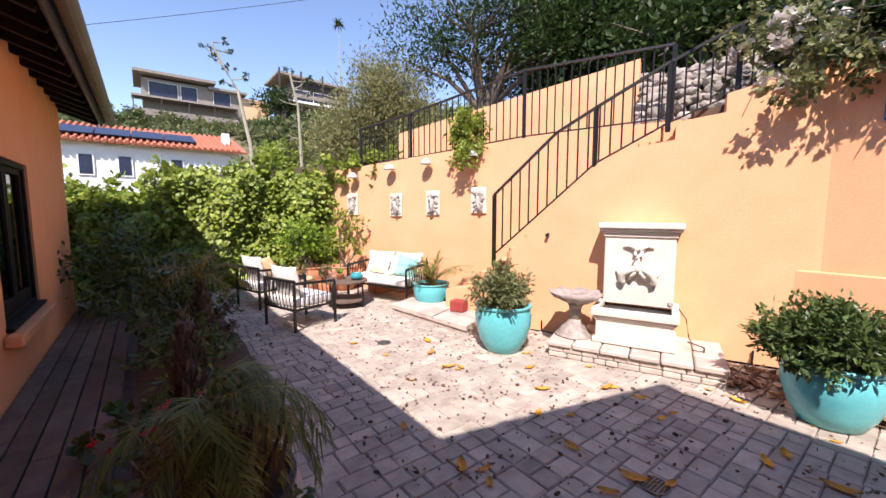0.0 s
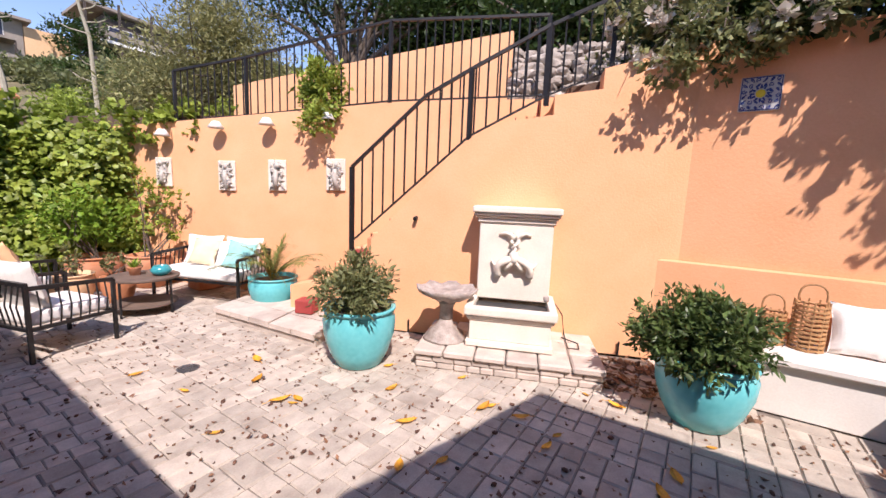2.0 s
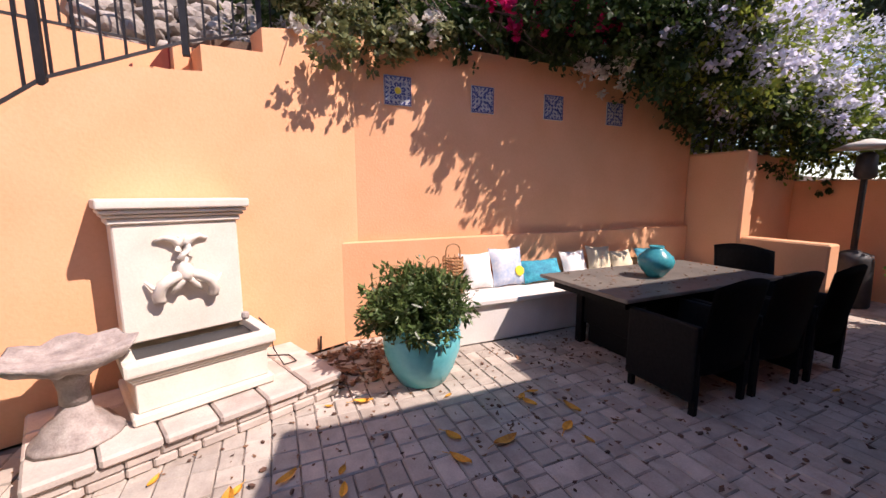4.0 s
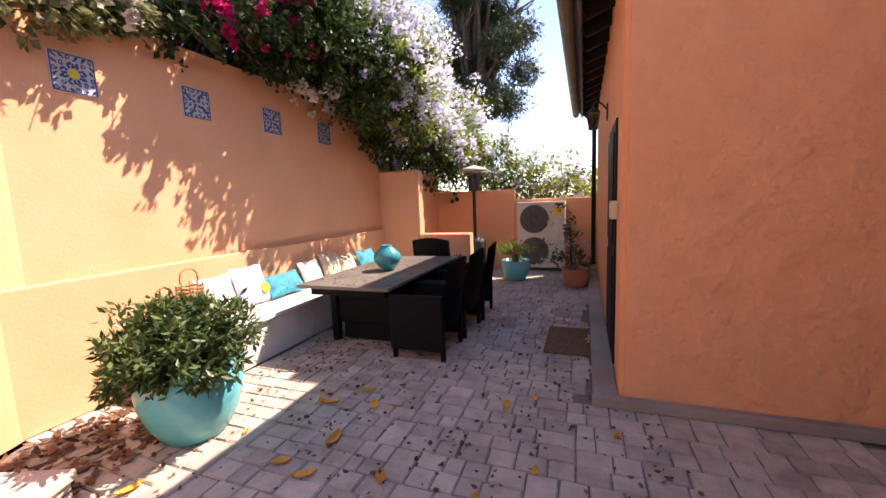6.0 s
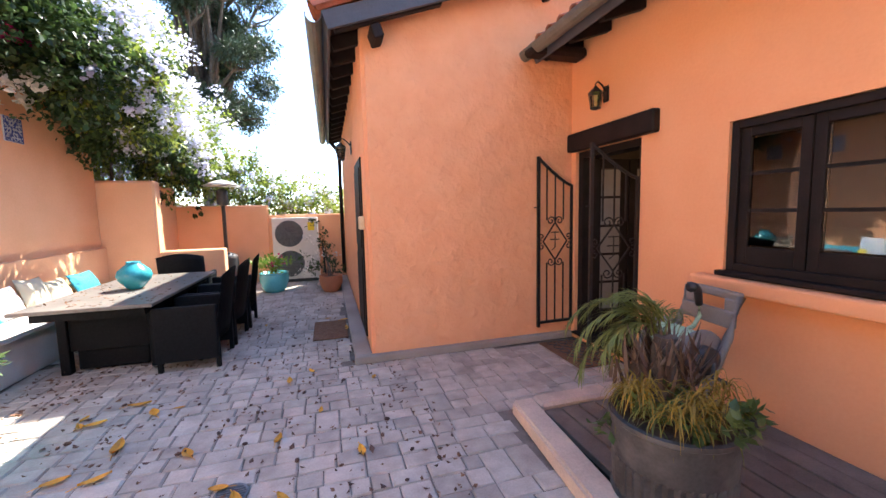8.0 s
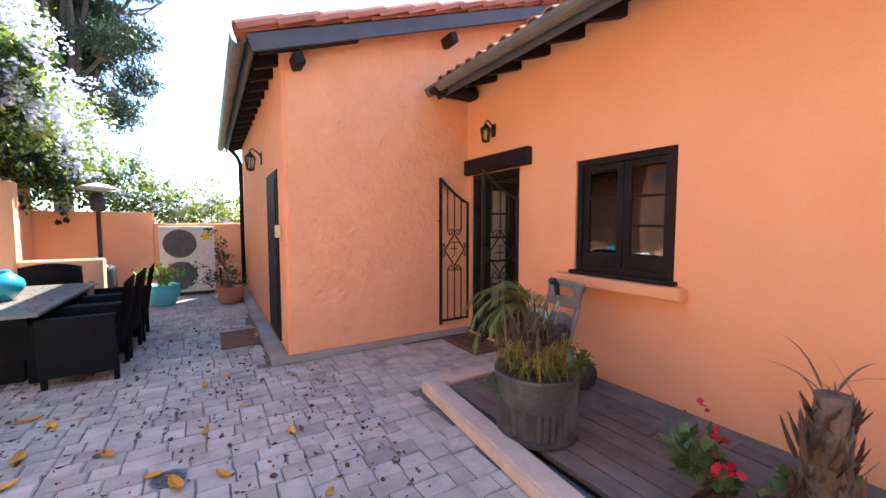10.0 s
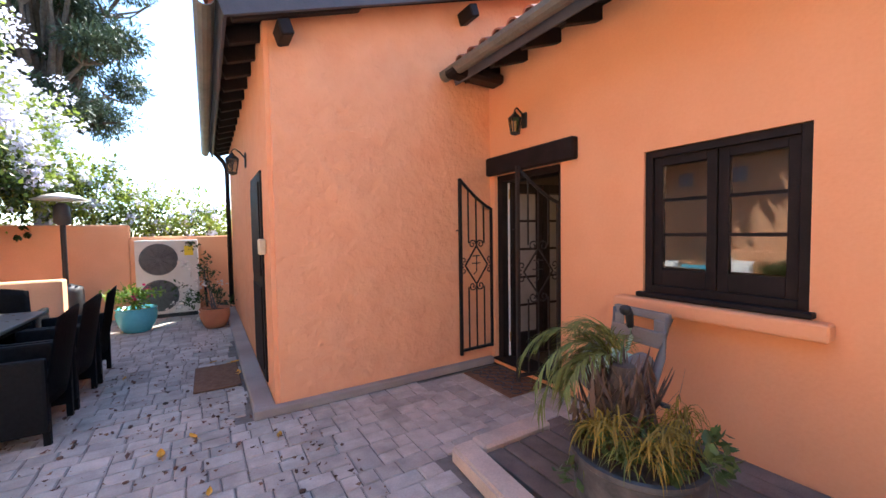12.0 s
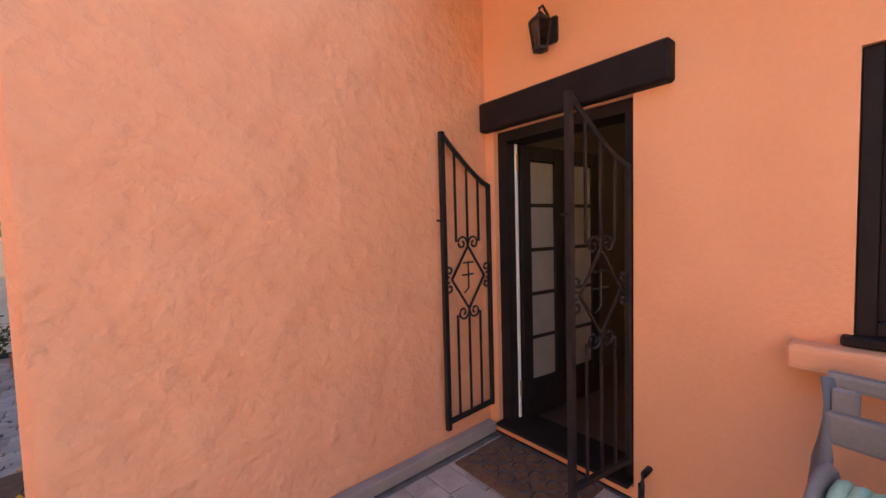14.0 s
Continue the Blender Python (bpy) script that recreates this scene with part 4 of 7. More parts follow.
# carved relief: two fish bodies curling up from a shell to a crossed tail
bm = bmesh.new()
for sg in (-1, 1):
    # leaf at the top, slender body, curled lobe and pointed fin below
    tube([(sg * 0.015, -0.285, 0.985), (sg * 0.05, -0.305, 1.03), (sg * 0.10, -0.30, 1.045), (sg * 0.15, -0.28, 1.02)], 0.032, 7, bm, 0.010)
    tube([(sg * 0.035, -0.285, 1.04), (sg * 0.03, -0.31, 0.96), (sg * -0.022, -0.32, 0.90), (sg * 0.02, -0.32, 0.84), (sg * 0.03, -0.32, 0.78)], 0.020, 7, bm, 0.034)
    tube([(sg * 0.02, -0.32, 0.79), (sg * 0.08, -0.345, 0.775), (sg * 0.14, -0.345, 0.735), (sg * 0.165, -0.32, 0.67), (sg * 0.155, -0.30, 0.62)], 0.034, 8, bm, 0.040)
    tube([(sg * 0.13, -0.33, 0.70), (sg * 0.19, -0.315, 0.72), (sg * 0.225, -0.29, 0.76)], 0.026, 7, bm, 0.006)
    tube([(sg * 0.01, -0.33, 0.77), (sg * 0.055, -0.34, 0.71), (sg * 0.09, -0.31, 0.67)], 0.030, 7, bm, 0.012)
lathe([(0.01, -0.06), (0.045, -0.04), (0.055, 0.0), (0.04, 0.05), (0.01, 0.08)], 12, bm, pose(0, -0.32, 0.80))
bmesh.ops.subdivide_edges(bm, edges=bm.edges[:], cuts=1)
for v in bm.verts:
    v.co += v.normal * 0.008 * noise.noise(v.co * 40)
part("relief", bm, CAST, fountain, "carved pair of dolphins", True)
part("spout_pump", lathe([(0.02, 0), (0.03, 0.02), (0.025, 0.05), (0.005, 0.06)], 10, None, pose(0.33, -0.40, 0.41)), OLDSTONE, fountain)
obj("power_cord", tube([fountain.matrix_world.inverted() @ q for q in (W(2.30, 0.44, 0.60), W(2.37, 0.45, 0.5), W(2.40, 0.42, 0.32), W(2.44, 0.5, 0.2), W(2.54, 0.5, 0.2), W(2.55, 0.35, 0.2), W(2.4, 0.25, 0.21))], 0.006, 6), IRON, fountain, "thin black cord", True)

bath = empty("bird_bath", wallpose(1.27, 0.54, 0.187) @ Matrix.Diagonal((1.12, 1.12, 1.04, 1)), "weathered grey stone bird bath with a shell bowl", "bird bath")
part("foot", lathe([(0.19, 0), (0.185, 0.02), (0.15, 0.045), (0.13, 0.09), (0.085, 0.13), (0.06, 0.2)], 20, None, None, 0.035), OLDSTONE, bath, "", True)
part("stem", lathe([(0.065, 0.19), (0.06, 0.26), (0.07, 0.32), (0.10, 0.37)], 16, None, None, 0.02), OLDSTONE, bath, "", True)
bm = lathe([(0.06, 0.36), (0.15, 0.385), (0.23, 0.43), (0.265, 0.48), (0.25, 0.485), (0.2, 0.45), (0.1, 0.43), (0.005, 0.425)], 26, None, None, 0.02)
for v in bm.verts:
    r = v.co.xy.length
    if r > 0.14:
        a = math.atan2(v.co.y, v.co.x)
        v.co.xy *= 1 + 0.05 * math.cos(8 * a)
        v.co.z += 0.015 * math.cos(8 * a)
part("bowl", bm, OLDSTONE, bath, "", True)

pipe = empty("wall_spout", wallpose(0.79, 0, 1.32), "small rusty pipe stub in the orange wall", "pipe")
part("stub", tube([(0, -0.001, 0), (0, -0.07, -0.01)], 0.022, 8), IRON, pipe)
for u in (0.74, 2.62, 3.0):
    tagged(obj("pipe_stub", tube([W(u, 0.02, 0.0), W(u, 0.03, 0.15)], 0.010, 8), IRON), "short dark irrigation stub beside the wall", "pipe")


# ---- plaques, lamps, tiles ----
def plaque(u, z, seed):
    p = empty("relief_plaque", wallpose(u, -1.148, z), "grey-white carved relief plaque on the orange wall", "plaque", "plaques along the wall")
    bm = box(-0.15, -0.035, -0.23, 0.15, 0, 0.23, 0.01)
    part("slab", bm, CAST, p)
    rng = random.Random(seed)
    bm = bmesh.new()
    for i in range(46):
        a, q = rng.uniform(0, 6.28), Vector((rng.uniform(-0.09, 0.09), 0, rng.uniform(-0.17, 0.15)))
        e = Vector((max(-0.135, min(0.135, q.x + 0.07 * math.cos(a))), 0, max(-0.215, min(0.215, q.z + 0.09 * math.sin(a)))))
        tube([q + Vector((0, -0.046, 0)), (q + e) / 2 + Vector((0.012 * math.sin(a), -0.05, 0.012)), e + Vector((0, -0.034, 0))], 0.019, 7, bm, 0.009)
    tube([(rng.uniform(-0.04, 0.04), -0.045, -0.2), (rng.uniform(-0.03, 0.03), -0.06, -0.05), (0, -0.06, 0.08)], 0.045, 9, bm, 0.03)
    lathe([(0.005, -0.04), (0.03, -0.02), (0.034, 0.015), (0.005, 0.045)], 10, bm, pose(rng.uniform(-0.03, 0.03), -0.055, 0.14))
    part("carving", bm, CARVED, p, "weathered grey carving", True)


for u, z, k in ((-3.76, 1.775, 1), (-2.59, 1.75, 2), (-1.715, 1.78, 3), (-0.76, 1.815, 4)):
    plaque(u, z, k)
    if k > 0:
        u2 = (-3.64, -2.66, -1.80, -0.84)[k - 1]
        l = empty("wall_lamp", wallpose(u2, -1.148, (2.38, 2.50, 2.55, 2.62)[k - 1]), "small white metal lamp over a plaque", "wall lamp", "lamps above the plaques")
        bm = lathe([(0.03, 0.05), (0.05, 0.045), (0.115, -0.05), (0.11, -0.052), (0.045, 0.035)], 16, None, pose(0, -0.13, 0))
        part("shade", bm, WHITEPAINT, l, "", True)
        part("bracket", tube([(0, -0.001, -0.03), (0, -0.06, 0.02), (0, -0.12, 0.045)], 0.012, 8), WHITEPAINT, l)

for i, y in enumerate((0.366, -0.62, -1.61, -2.62)):
    t = empty("painted_tile", pose(5.149, y, 2.555, 0, 0, -90), "square tile painted with blue, white and yellow scrollwork" if i == 0 else "square tile painted with dark blue and white scrollwork",
              "tile", "" if i == 0 else "scrollwork tiles")
    part("glazed_face", box(-0.145, -0.016, -0.145, 0.145, 0, 0.145, 0.004), TILEWHITE, t)
    bm = bmesh.new()
    rng = random.Random(5)
    for ix in range(6):
        for iz in range(6):
            cx, cz = (ix - 2.5) * 0.046, (iz - 2.5) * 0.046
            if i == 0 and cx * cx + cz * cz < 0.004:
                continue
            turn = 1 if (ix + iz) % 2 else -1
            tube([(cx + 0.019 * (1 - 0.09 * k) * math.cos(turn * k * 0.9 + ix), -0.0165, cz + 0.019 * (1 - 0.09 * k) * math.sin(turn * k * 0.9 + iz)) for k in range(9)], 0.0055, 4, bm, 0.004)
    if i == 0:
        for k in range(12):
            a = k * 0.5236
            tube([(0.042 * math.cos(a), -0.0165, 0.042 * math.sin(a)), (0.075 * math.cos(a), -0.0165, 0.075 * math.sin(a))], 0.010, 5, bm, 0.005)
    else:
        for k in range(4):
            a = k * 1.5708 + 0.785
            tube([(0.02 * math.cos(a), -0.0165, 0.02 * math.sin(a)), (0.10 * math.cos(a + 0.3), -0.0165, 0.10 * math.sin(a + 0.3)), (0.16 * math.cos(a), -0.0165, 0.16 * math.sin(a))], 0.009, 5, bm, 0.006)
    for a0, a1 in (((-0.135, -0.135), (0.135, -0.135)), ((0.135, -0.135), (0.135, 0.135)), ((0.135, 0.135), (-0.135, 0.135)), ((-0.135, 0.135), (-0.135, -0.135))):
        tube([(a0[0], -0.0165, a0[1]), (a1[0], -0.0165, a1[1])], 0.005, 4, bm)
    tagged(part("scrollwork", bm, TILEBLUE, t), kind="stuff")
    part("centre_flower", lathe([(0.002, 0.0), (0.036 if i == 0 else 0.02, 0.001), (0.03 if i == 0 else 0.016, 0.004), (0.003, 0.006)], 8, None, pose(0, -0.016, 0, 90)), YELLOW if i == 0 else TILEWHITE, t)


# ---- pots and shrubs ----
def pot_profile(r, h):
    return [(r * 0.55, 0), (r * 0.62, h * 0.02), (r * 0.82, h * 0.25), (r * 0.97, h * 0.55), (r * 1.0, h * 0.78), (r * 0.94, h * 0.92), (r * 0.93, h * 0.94), (r * 1.0, h * 0.955), (r * 1.0, h), (r * 0.9, h), (r * 0.88, h * 0.86), (0.01, h * 0.85)]


def pot(name, x, y, z, r, h, material, label, category="potted plant"):
    p = empty(name, pose(x, y, z), label, category)
    body = part("pot", lathe(pot_profile(r, h), 36), material, p, "", True)
    part("soil", lathe([(0.01, h * 0.855), (r * 0.86, h * 0.868)], 20, None, None, 0.01, False), SOIL, body)
    return p


def shrub(p, blobs, per, ln, wd, material, seed, stem_h):
    foliage("crown", blobs, per, ln, wd, material, p, seed=seed, shell=0.75)
    bm = bmesh.new()
    rng = random.Random(seed)
    for i in range(7):
        c, r = rng.choice(blobs)
        tube([(rng.uniform(-0.05, 0.05), rng.uniform(-0.05, 0.05), stem_h), (c[0] * 0.6 + rng.uniform(-0.1, 0.1), c[1] * 0.6 + rng.uniform(-0.1, 0.1), (stem_h + c[2]) / 2),
              (c[0] + rng.uniform(-0.15, 0.15), c[1] + rng.uniform(-0.15, 0.15), c[2])], 0.012, 6, bm, 0.004)
    part("stems", bm, BARK, p)


p = pot("potted_shrub", 3.2, 3.2, 0, 0.33, 0.55, TURQ, "round turquoise glazed pot with an olive-green shrub")
shrub(p, [((0, 0, 0.72), (0.34, 0.34, 0.24)), ((0.1, 0.12, 0.82), (0.26, 0.26, 0.2)), ((-0.16, -0.08, 0.72), (0.26, 0.26, 0.2))], 1500, 0.065, 0.022, L_OLIVE, 3, 0.48)
p = pot("potted_shrub", 4.03, 0.54, 0, 0.32, 0.5, TURQ, "round turquoise glazed pot with a dense dark-leaved shrub")
shrub(p, [((0, 0, 0.68), (0.38, 0.38, 0.23)), ((0.13, 0.08, 0.74), (0.26, 0.26, 0.17)), ((-0.17, -0.08, 0.72), (0.26, 0.26, 0.17)), ((-0.08, 0.2, 0.68), (0.25, 0.25, 0.17)), ((0.30, 0.04, 0.57), (0.24, 0.24, 0.15)), ((0.0, 0.28, 0.56), (0.26, 0.22, 0.14)), ((-0.24, 0.12, 0.56), (0.2, 0.22, 0.13))], 2000, 0.062, 0.023, L_SHRUB, 4, 0.44)
p = pot("potted_palm", 3.72, 5.35, 0.0, 0.31, 0.42, TURQ, "low turquoise pot with a feathery young palm")
plumes("fronds", (0, 0, 0.4), 14, 0.72, 0.22, L_PALM, p, 8, droop=1.1, up=0.65, width=0.014)
blades("side_fronds", (0, 0, 0.4), 40, 0.5, 0.012, L_GOLD, p, 9, droop=0.9, up=0.4)
p = pot("potted_flowers", 2.72, -4.85, 0, 0.27, 0.38, TURQ, "turquoise pot of pale yellow and pink flowering plants")
shrub(p, [((0, 0, 0.52), (0.36, 0.32, 0.24))], 500, 0.07, 0.03, L_LIME, 6, 0.3)
tagged(foliage("blooms", [((0, 0, 0.64), (0.32, 0.28, 0.16))], 40, 0.05, 0.04, F_MAGENTA, p, seed=7), kind="stuff")
p = pot("potted_rose", 1.66, -4.45, 0, 0.22, 0.32, TERRACOTTA, "terracotta pot with a trailing white-flowered rose")
shrub(p, [((0, 0, 0.5), (0.3, 0.3, 0.24)), ((0.25, -0.4, 0.5), (0.35, 0.35, 0.4)), ((0.1, -0.8, 0.9), (0.3, 0.3, 0.4))], 130, 0.06, 0.03, L_DARK, 8, 0.26)
tagged(foliage("blooms", [((0.35, -0.35, 0.5), (0.4, 0.35, 0.45)), ((0.1, -0.8, 0.9), (0.3, 0.3, 0.4))], 40, 0.05, 0.04, F_WHITE, p, seed=9), kind="stuff")
p = pot("flower_pot", 1.56, -5.1, 0, 0.13, 0.22, RED, "small glossy dark red flower pot", "pot")
shrub(p, [((0, 0, 0.3), (0.14, 0.14, 0.12))], 300, 0.05, 0.02, L_DARK, 10, 0.2)
# pots behind the seating
p = pot("potted_shrub", 2.6, 8.05, 0, 0.34, 0.5, TERRACOTTA, "terracotta pot with a rounded bright green shrub")
shrub(p, [((0, 0, 0.95), (0.5, 0.45, 0.4)), ((-0.3, 0, 1.15), (0.4, 0.4, 0.38))], 230, 0.09, 0.05, L_LIME, 12, 0.45)
p = pot("potted_citrus", 3.15, 7.7, 0, 0.30, 0.5, TERRACOTTA, "large terracotta pot with a small citrus tree")
shrub(p, [((0.1, 0, 1.3), (0.42, 0.4, 0.5)), ((0.3, -0.1, 1.0), (0.35, 0.3, 0.25)), ((-0.1, 0.1, 1.7), (0.25, 0.25, 0.3))], 90, 0.09, 0.045, L_HEDGE, 13, 0.45)
p = pot("potted_plant", 2.15, 7.3, 0, 0.25, 0.4, FABRIC_PEACH, "pale yellow clay pot with low greenery")
shrub(p, [((0, 0, 0.55), (0.3, 0.3, 0.2))], 200, 0.07, 0.03, L_OLIVE, 14, 0.36)
p = pot("potted_plant", 2.55, 7.0, 0, 0.19, 0.36, TERRACOTTA, "terracotta pot with low reddish greenery")
shrub(p, [((0, 0, 0.5), (0.24, 0.24, 0.18))], 230, 0.06, 0.03, L_OLIVE, 15, 0.3)
tagged(obj("empty_pot", lathe(pot_profile(0.2, 0.3), 24, None, pose(3.62, 7.0, 0.52, 70, 10, 20)), TERRACOTTA, smooth=True), "empty terracotta pot tipped on its side", "pot")
tagged(obj("pot_stand", box(3.45, 6.85, 0, 3.85, 7.2, 0.36, 0.02), TERRACOTTA), "squat terracotta block carrying an empty pot", "stand")


# ---- seating ----
def seat_frame(name, m, w, d, label, group=""):
    """A low black metal lounge seat: x across, -y to the front."""
    c = empty(name, m, label, "armchair" if w < 1 else "sofa", group)
    for sx in (-1, 1):
        for y in (-d / 2, d / 2):
            part("leg", bar((sx * w / 2, y, 0), (sx * w / 2, y, 0.62 if y < 0 else 0.70), 0.03), IRON, c)
        part("armrest", bar((sx * w / 2, -d / 2, 0.62), (sx * w / 2, d / 2, 0.66), 0.035), IRON, c)
        part("side_rail", bar((sx * w / 2, -d / 2, 0.30), (sx * w / 2, d / 2, 0.30), 0.03), IRON, c)
        for i in range(1, 9):
            y = -d / 2 + d * i / 9
            part("side_slat", tube([(sx * w / 2, y, 0.30), (sx * (w / 2 + 0.03), y, 0.45), (sx * w / 2, y, 0.63)], 0.007, 6), IRON, c)
    for y in (-d / 2, d / 2):
        part("seat_rail", bar((-w / 2, y, 0.30), (w / 2, y, 0.30), 0.03), IRON, c)
    part("back_rail", bar((-w / 2, d / 2, 0.69), (w / 2, d / 2, 0.69), 0.035), IRON, c)
    for i in range(1, int(w / 0.075)):
        x = -w / 2 + i * w / int(w / 0.075)
        part("back_slat", tube([(x, d / 2, 0.30), (x, d / 2 + 0.03, 0.5), (x, d / 2, 0.69)], 0.007, 6), IRON, c)
    bm = box(-w / 2 + 0.03, -d / 2 + 0.01, 0.315, w / 2 - 0.03, d / 2 - 0.03, 0.44, 0.04, None, None, 3)
    part("seat_cushion", bm, FABRIC_WHITE, c, "white canvas seat cushion", True)
    return c


FACE = 107      # the chairs look towards the sofa
for x, y in ((1.655, 5.74), (1.56, 7.30)):
    m = pose(x, y, 0, 0, 0, FACE)
    c = seat_frame("lounge_chair", m, 0.70, 0.66, "black metal lounge chair with white cushions", "lounge chairs")
    part("back_cushion", cushion(0.62, 0.5, 0.18, None, pose(0, 0.20, 0.64, -16)), FABRIC_WHITE, c, "plump white back cushion", True)
tagged(obj("throw_pillow", cushion(0.42, 0.42, 0.15, None, pose(1.62, 7.36, 0.63, 0, 0, 0) @ pose(0, 0, 0, -22, 12, FACE)), FABRIC_PEACH, smooth=True), "peach throw pillow leaning on a lounge chair", "pillow")
sm = wallpose(-2.35, -0.52, 0)
s = seat_frame("lounge_sofa", sm, 1.35, 0.66, "black metal two-seat sofa with white cushions")
for x in (-0.33, 0.33):
    part("back_cushion", cushion(0.62, 0.46, 0.18, None, pose(x, 0.20, 0.64, -16)), FABRIC_WHITE, s, "plump white back cushion", True)
for x, mt, nm, a in ((0.42, FABRIC_AQUA, "aqua", 8), (0.2, FABRIC_WHITE, "white", -6), (-0.2, FABRIC_CREAM, "pale cream", 5)):
    tagged(obj("throw_pillow", cushion(0.42, 0.40, 0.14, None, sm @ pose(x, 0.03 + 0.04 * (x < 0.3), 0.63, -24, a, a)), mt, smooth=True), nm + " throw pillow leaning on the sofa", "pillow", "throw pillows")
tb = empty("coffee_table", pose(2.62, 6.35, 0), "round two-tier coffee table with grey-brown tops", "table")
part("tabletop", lathe([(0.36, 0.42), (0.37, 0.43), (0.37, 0.45), (0.36, 0.455), (0.005, 0.455)], 32), TABLEWOOD, tb)
part("lower_shelf", lathe([(0.33, 0.10), (0.34, 0.105), (0.34, 0.125), (0.005, 0.128)], 32), TABLEWOOD, tb)
for i in range(4):
    a = 0.5 + i * 1.5708
    part("leg", bar((0.345 * math.cos(a), 0.345 * math.sin(a), 0), (0.345 * math.cos(a), 0.345 * math.sin(a), 0.43), 0.022), IRON, tb)
tagged(obj("glazed_bowl", lathe([(0.05, 0), (0.1, 0.03), (0.115, 0.07), (0.08, 0.12), (0.07, 0.12), (0.1, 0.07), (0.01, 0.02)], 24, None, pose(2.75, 6.2, 0.456)), TURQ_DEEP, smooth=True), "round deep turquoise bowl on the coffee table", "bowl")
p = empty("succulent_pot", pose(2.55, 6.42, 0.456), "small terracotta pot with a green succulent", "potted plant")
part("pot", lathe([(0.05, 0), (0.07, 0.09), (0.075, 0.1), (0.06, 0.1), (0.01, 0.09)], 16), TERRACOTTA, p, "", True)
blades("leaves", (0, 0, 0.09), 26, 0.16, 0.03, L_LIME, p, 20, droop=0.3, up=0.7, base=0.01)

# ---- bench things ----
def pillow(y, w, h, mt, label, lean=-20, z=0.463, x=4.93, roll=0.0):
    return tagged(obj("bench_pillow", cushion(w, h, 0.15, None, pose(x, y, z + h * 0.47, 0, 0, -90) @ pose(0, 0, 0, lean, roll, 0)), mt, smooth=True), label, "pillow", "pillows on the bench")


pillow(-0.46, 0.40, 0.42, FABRIC_WHITE, "white shaggy pillow on the bench")
printed = pillow(-0.86, 0.44, 0.46, FABRIC_PRINT, "pale blue printed pillow with a yellow sun")
pillow(-1.33, 0.60, 0.30, FABRIC_TEAL, "bright teal silk pillow lying on the bench", -38, x=4.9)
pillow(-1.86, 0.40, 0.36, FABRIC_WHITE, "white patterned pillow on the bench", -24)
pillow(-2.28, 0.42, 0.40, FABRIC_CREAM, "cream tasselled pillow on the bench", -20, roll=4)
pillow(-2.68, 0.40, 0.32, FABRIC_CREAM, "cream pillow slumped on the bench", -28)
pillow(-3.25, 0.55, 0.33, FABRIC_TEAL, "teal pillow with fringed edge on the bench", -28)
obj("sun_print", lathe([(0.001, 0), (0.06, 0.0), (0.058, 0.006), (0.001, 0.008)], 16, None, pose(4.838, -0.97, 0.64, 0, -90, 0) @ pose(0, 0, 0, 0, 18, 0)), YELLOW, printed, "yellow printed sun")


def basket_lantern(y, r, h, label):
    l = empty("basket_lantern", pose(4.86, y, 0.463), label, "lantern", "rattan lanterns")
    for i in range(int(h / 0.035)):
        z = 0.012 + i * 0.035
        pts = [(r * (1 + 0.04 * math.sin(k * 3.1 + i * 3.14)) * math.cos(k * 0.3927), r * (1 + 0.04 * math.sin(k * 3.1 + i * 3.14)) * math.sin(k * 0.3927), z + 0.004 * math.sin(k * 2.2 + i)) for k in range(17)]
        part("weave", tube(pts, 0.011, 5), RATTAN, l)
    for k in range(10):
        a = k * 0.628
        part("stake", tube([(r * math.cos(a), r * math.sin(a), 0), (r * math.cos(a), r * math.sin(a), h)], 0.007, 5), RATTAN, l)
    part("handle", tube([(0, -r * 0.8, h)] + [(0, r * 0.8 * math.sin(t), h + 0.13 * (math.cos(t)) ** 0.5 if math.cos(t) > 0 else h) for t in np.linspace(-1.45, 1.45, 9)] + [(0, r * 0.8, h)], 0.008, 6), RATTAN, l)


basket_lantern(-0.13, 0.105, 0.40, "tall rattan basket lantern on the bench")
basket_lantern(0.10, 0.09, 0.28, "shorter rattan basket lantern on the bench")

# ---- dining table ----
TX0, TX1, TY0, TY1, TZ = 3.24, 4.30, -2.95, -0.84, 0.715
table = empty("dining_table", pose((TX0 + TX1) / 2, (TY0 + TY1) / 2, 0), "long dining table with a grey stone top", "table")
hx, hy = (TX1 - TX0) / 2, (TY1 - TY0) / 2
part("tabletop", box(-hx, -hy, TZ - 0.035, hx, hy, TZ, 0.01, None, None, 2), SLATE, table)
part("apron", box(-hx + 0.1, -hy + 0.1, TZ - 0.12, hx - 0.1, hy - 0.1, TZ - 0.036), WICKER, table)
for sx in (-1, 1):
    for sy in (-1, 1):
        part("leg", box(sx * (hx - 0.16) - 0.04, sy * (hy - 0.42) - 0.04, 0, sx * (hx - 0.16) + 0.04, sy * (hy - 0.42) + 0.04, TZ - 0.121, 0.006), WICKER, table)
part("pedestal", box(-0.3, -hy + 0.45, 0.02, 0.3, hy - 0.45, TZ - 0.122, 0.01), WICKER, table)
for sy in (-1, 1):
    part("end_panel", box(-hx + 0.2, sy * (hy - 0.42) - 0.012, 0.22, hx - 0.2, sy * (hy - 0.42) + 0.012, TZ - 0.123, 0.006), WICKER, table)
bm = lathe([(0.06, 0), (0.075, 0.01), (0.15, 0.09), (0.165, 0.13), (0.15, 0.175), (0.075, 0.235), (0.06, 0.245), (0.07, 0.26), (0.06, 0.258), (0.05, 0.24), (0.01, 0.23)], 40, None, pose(3.74, -1.78, TZ) @ Matrix.Diagonal((1, 1, 1.17, 1)))
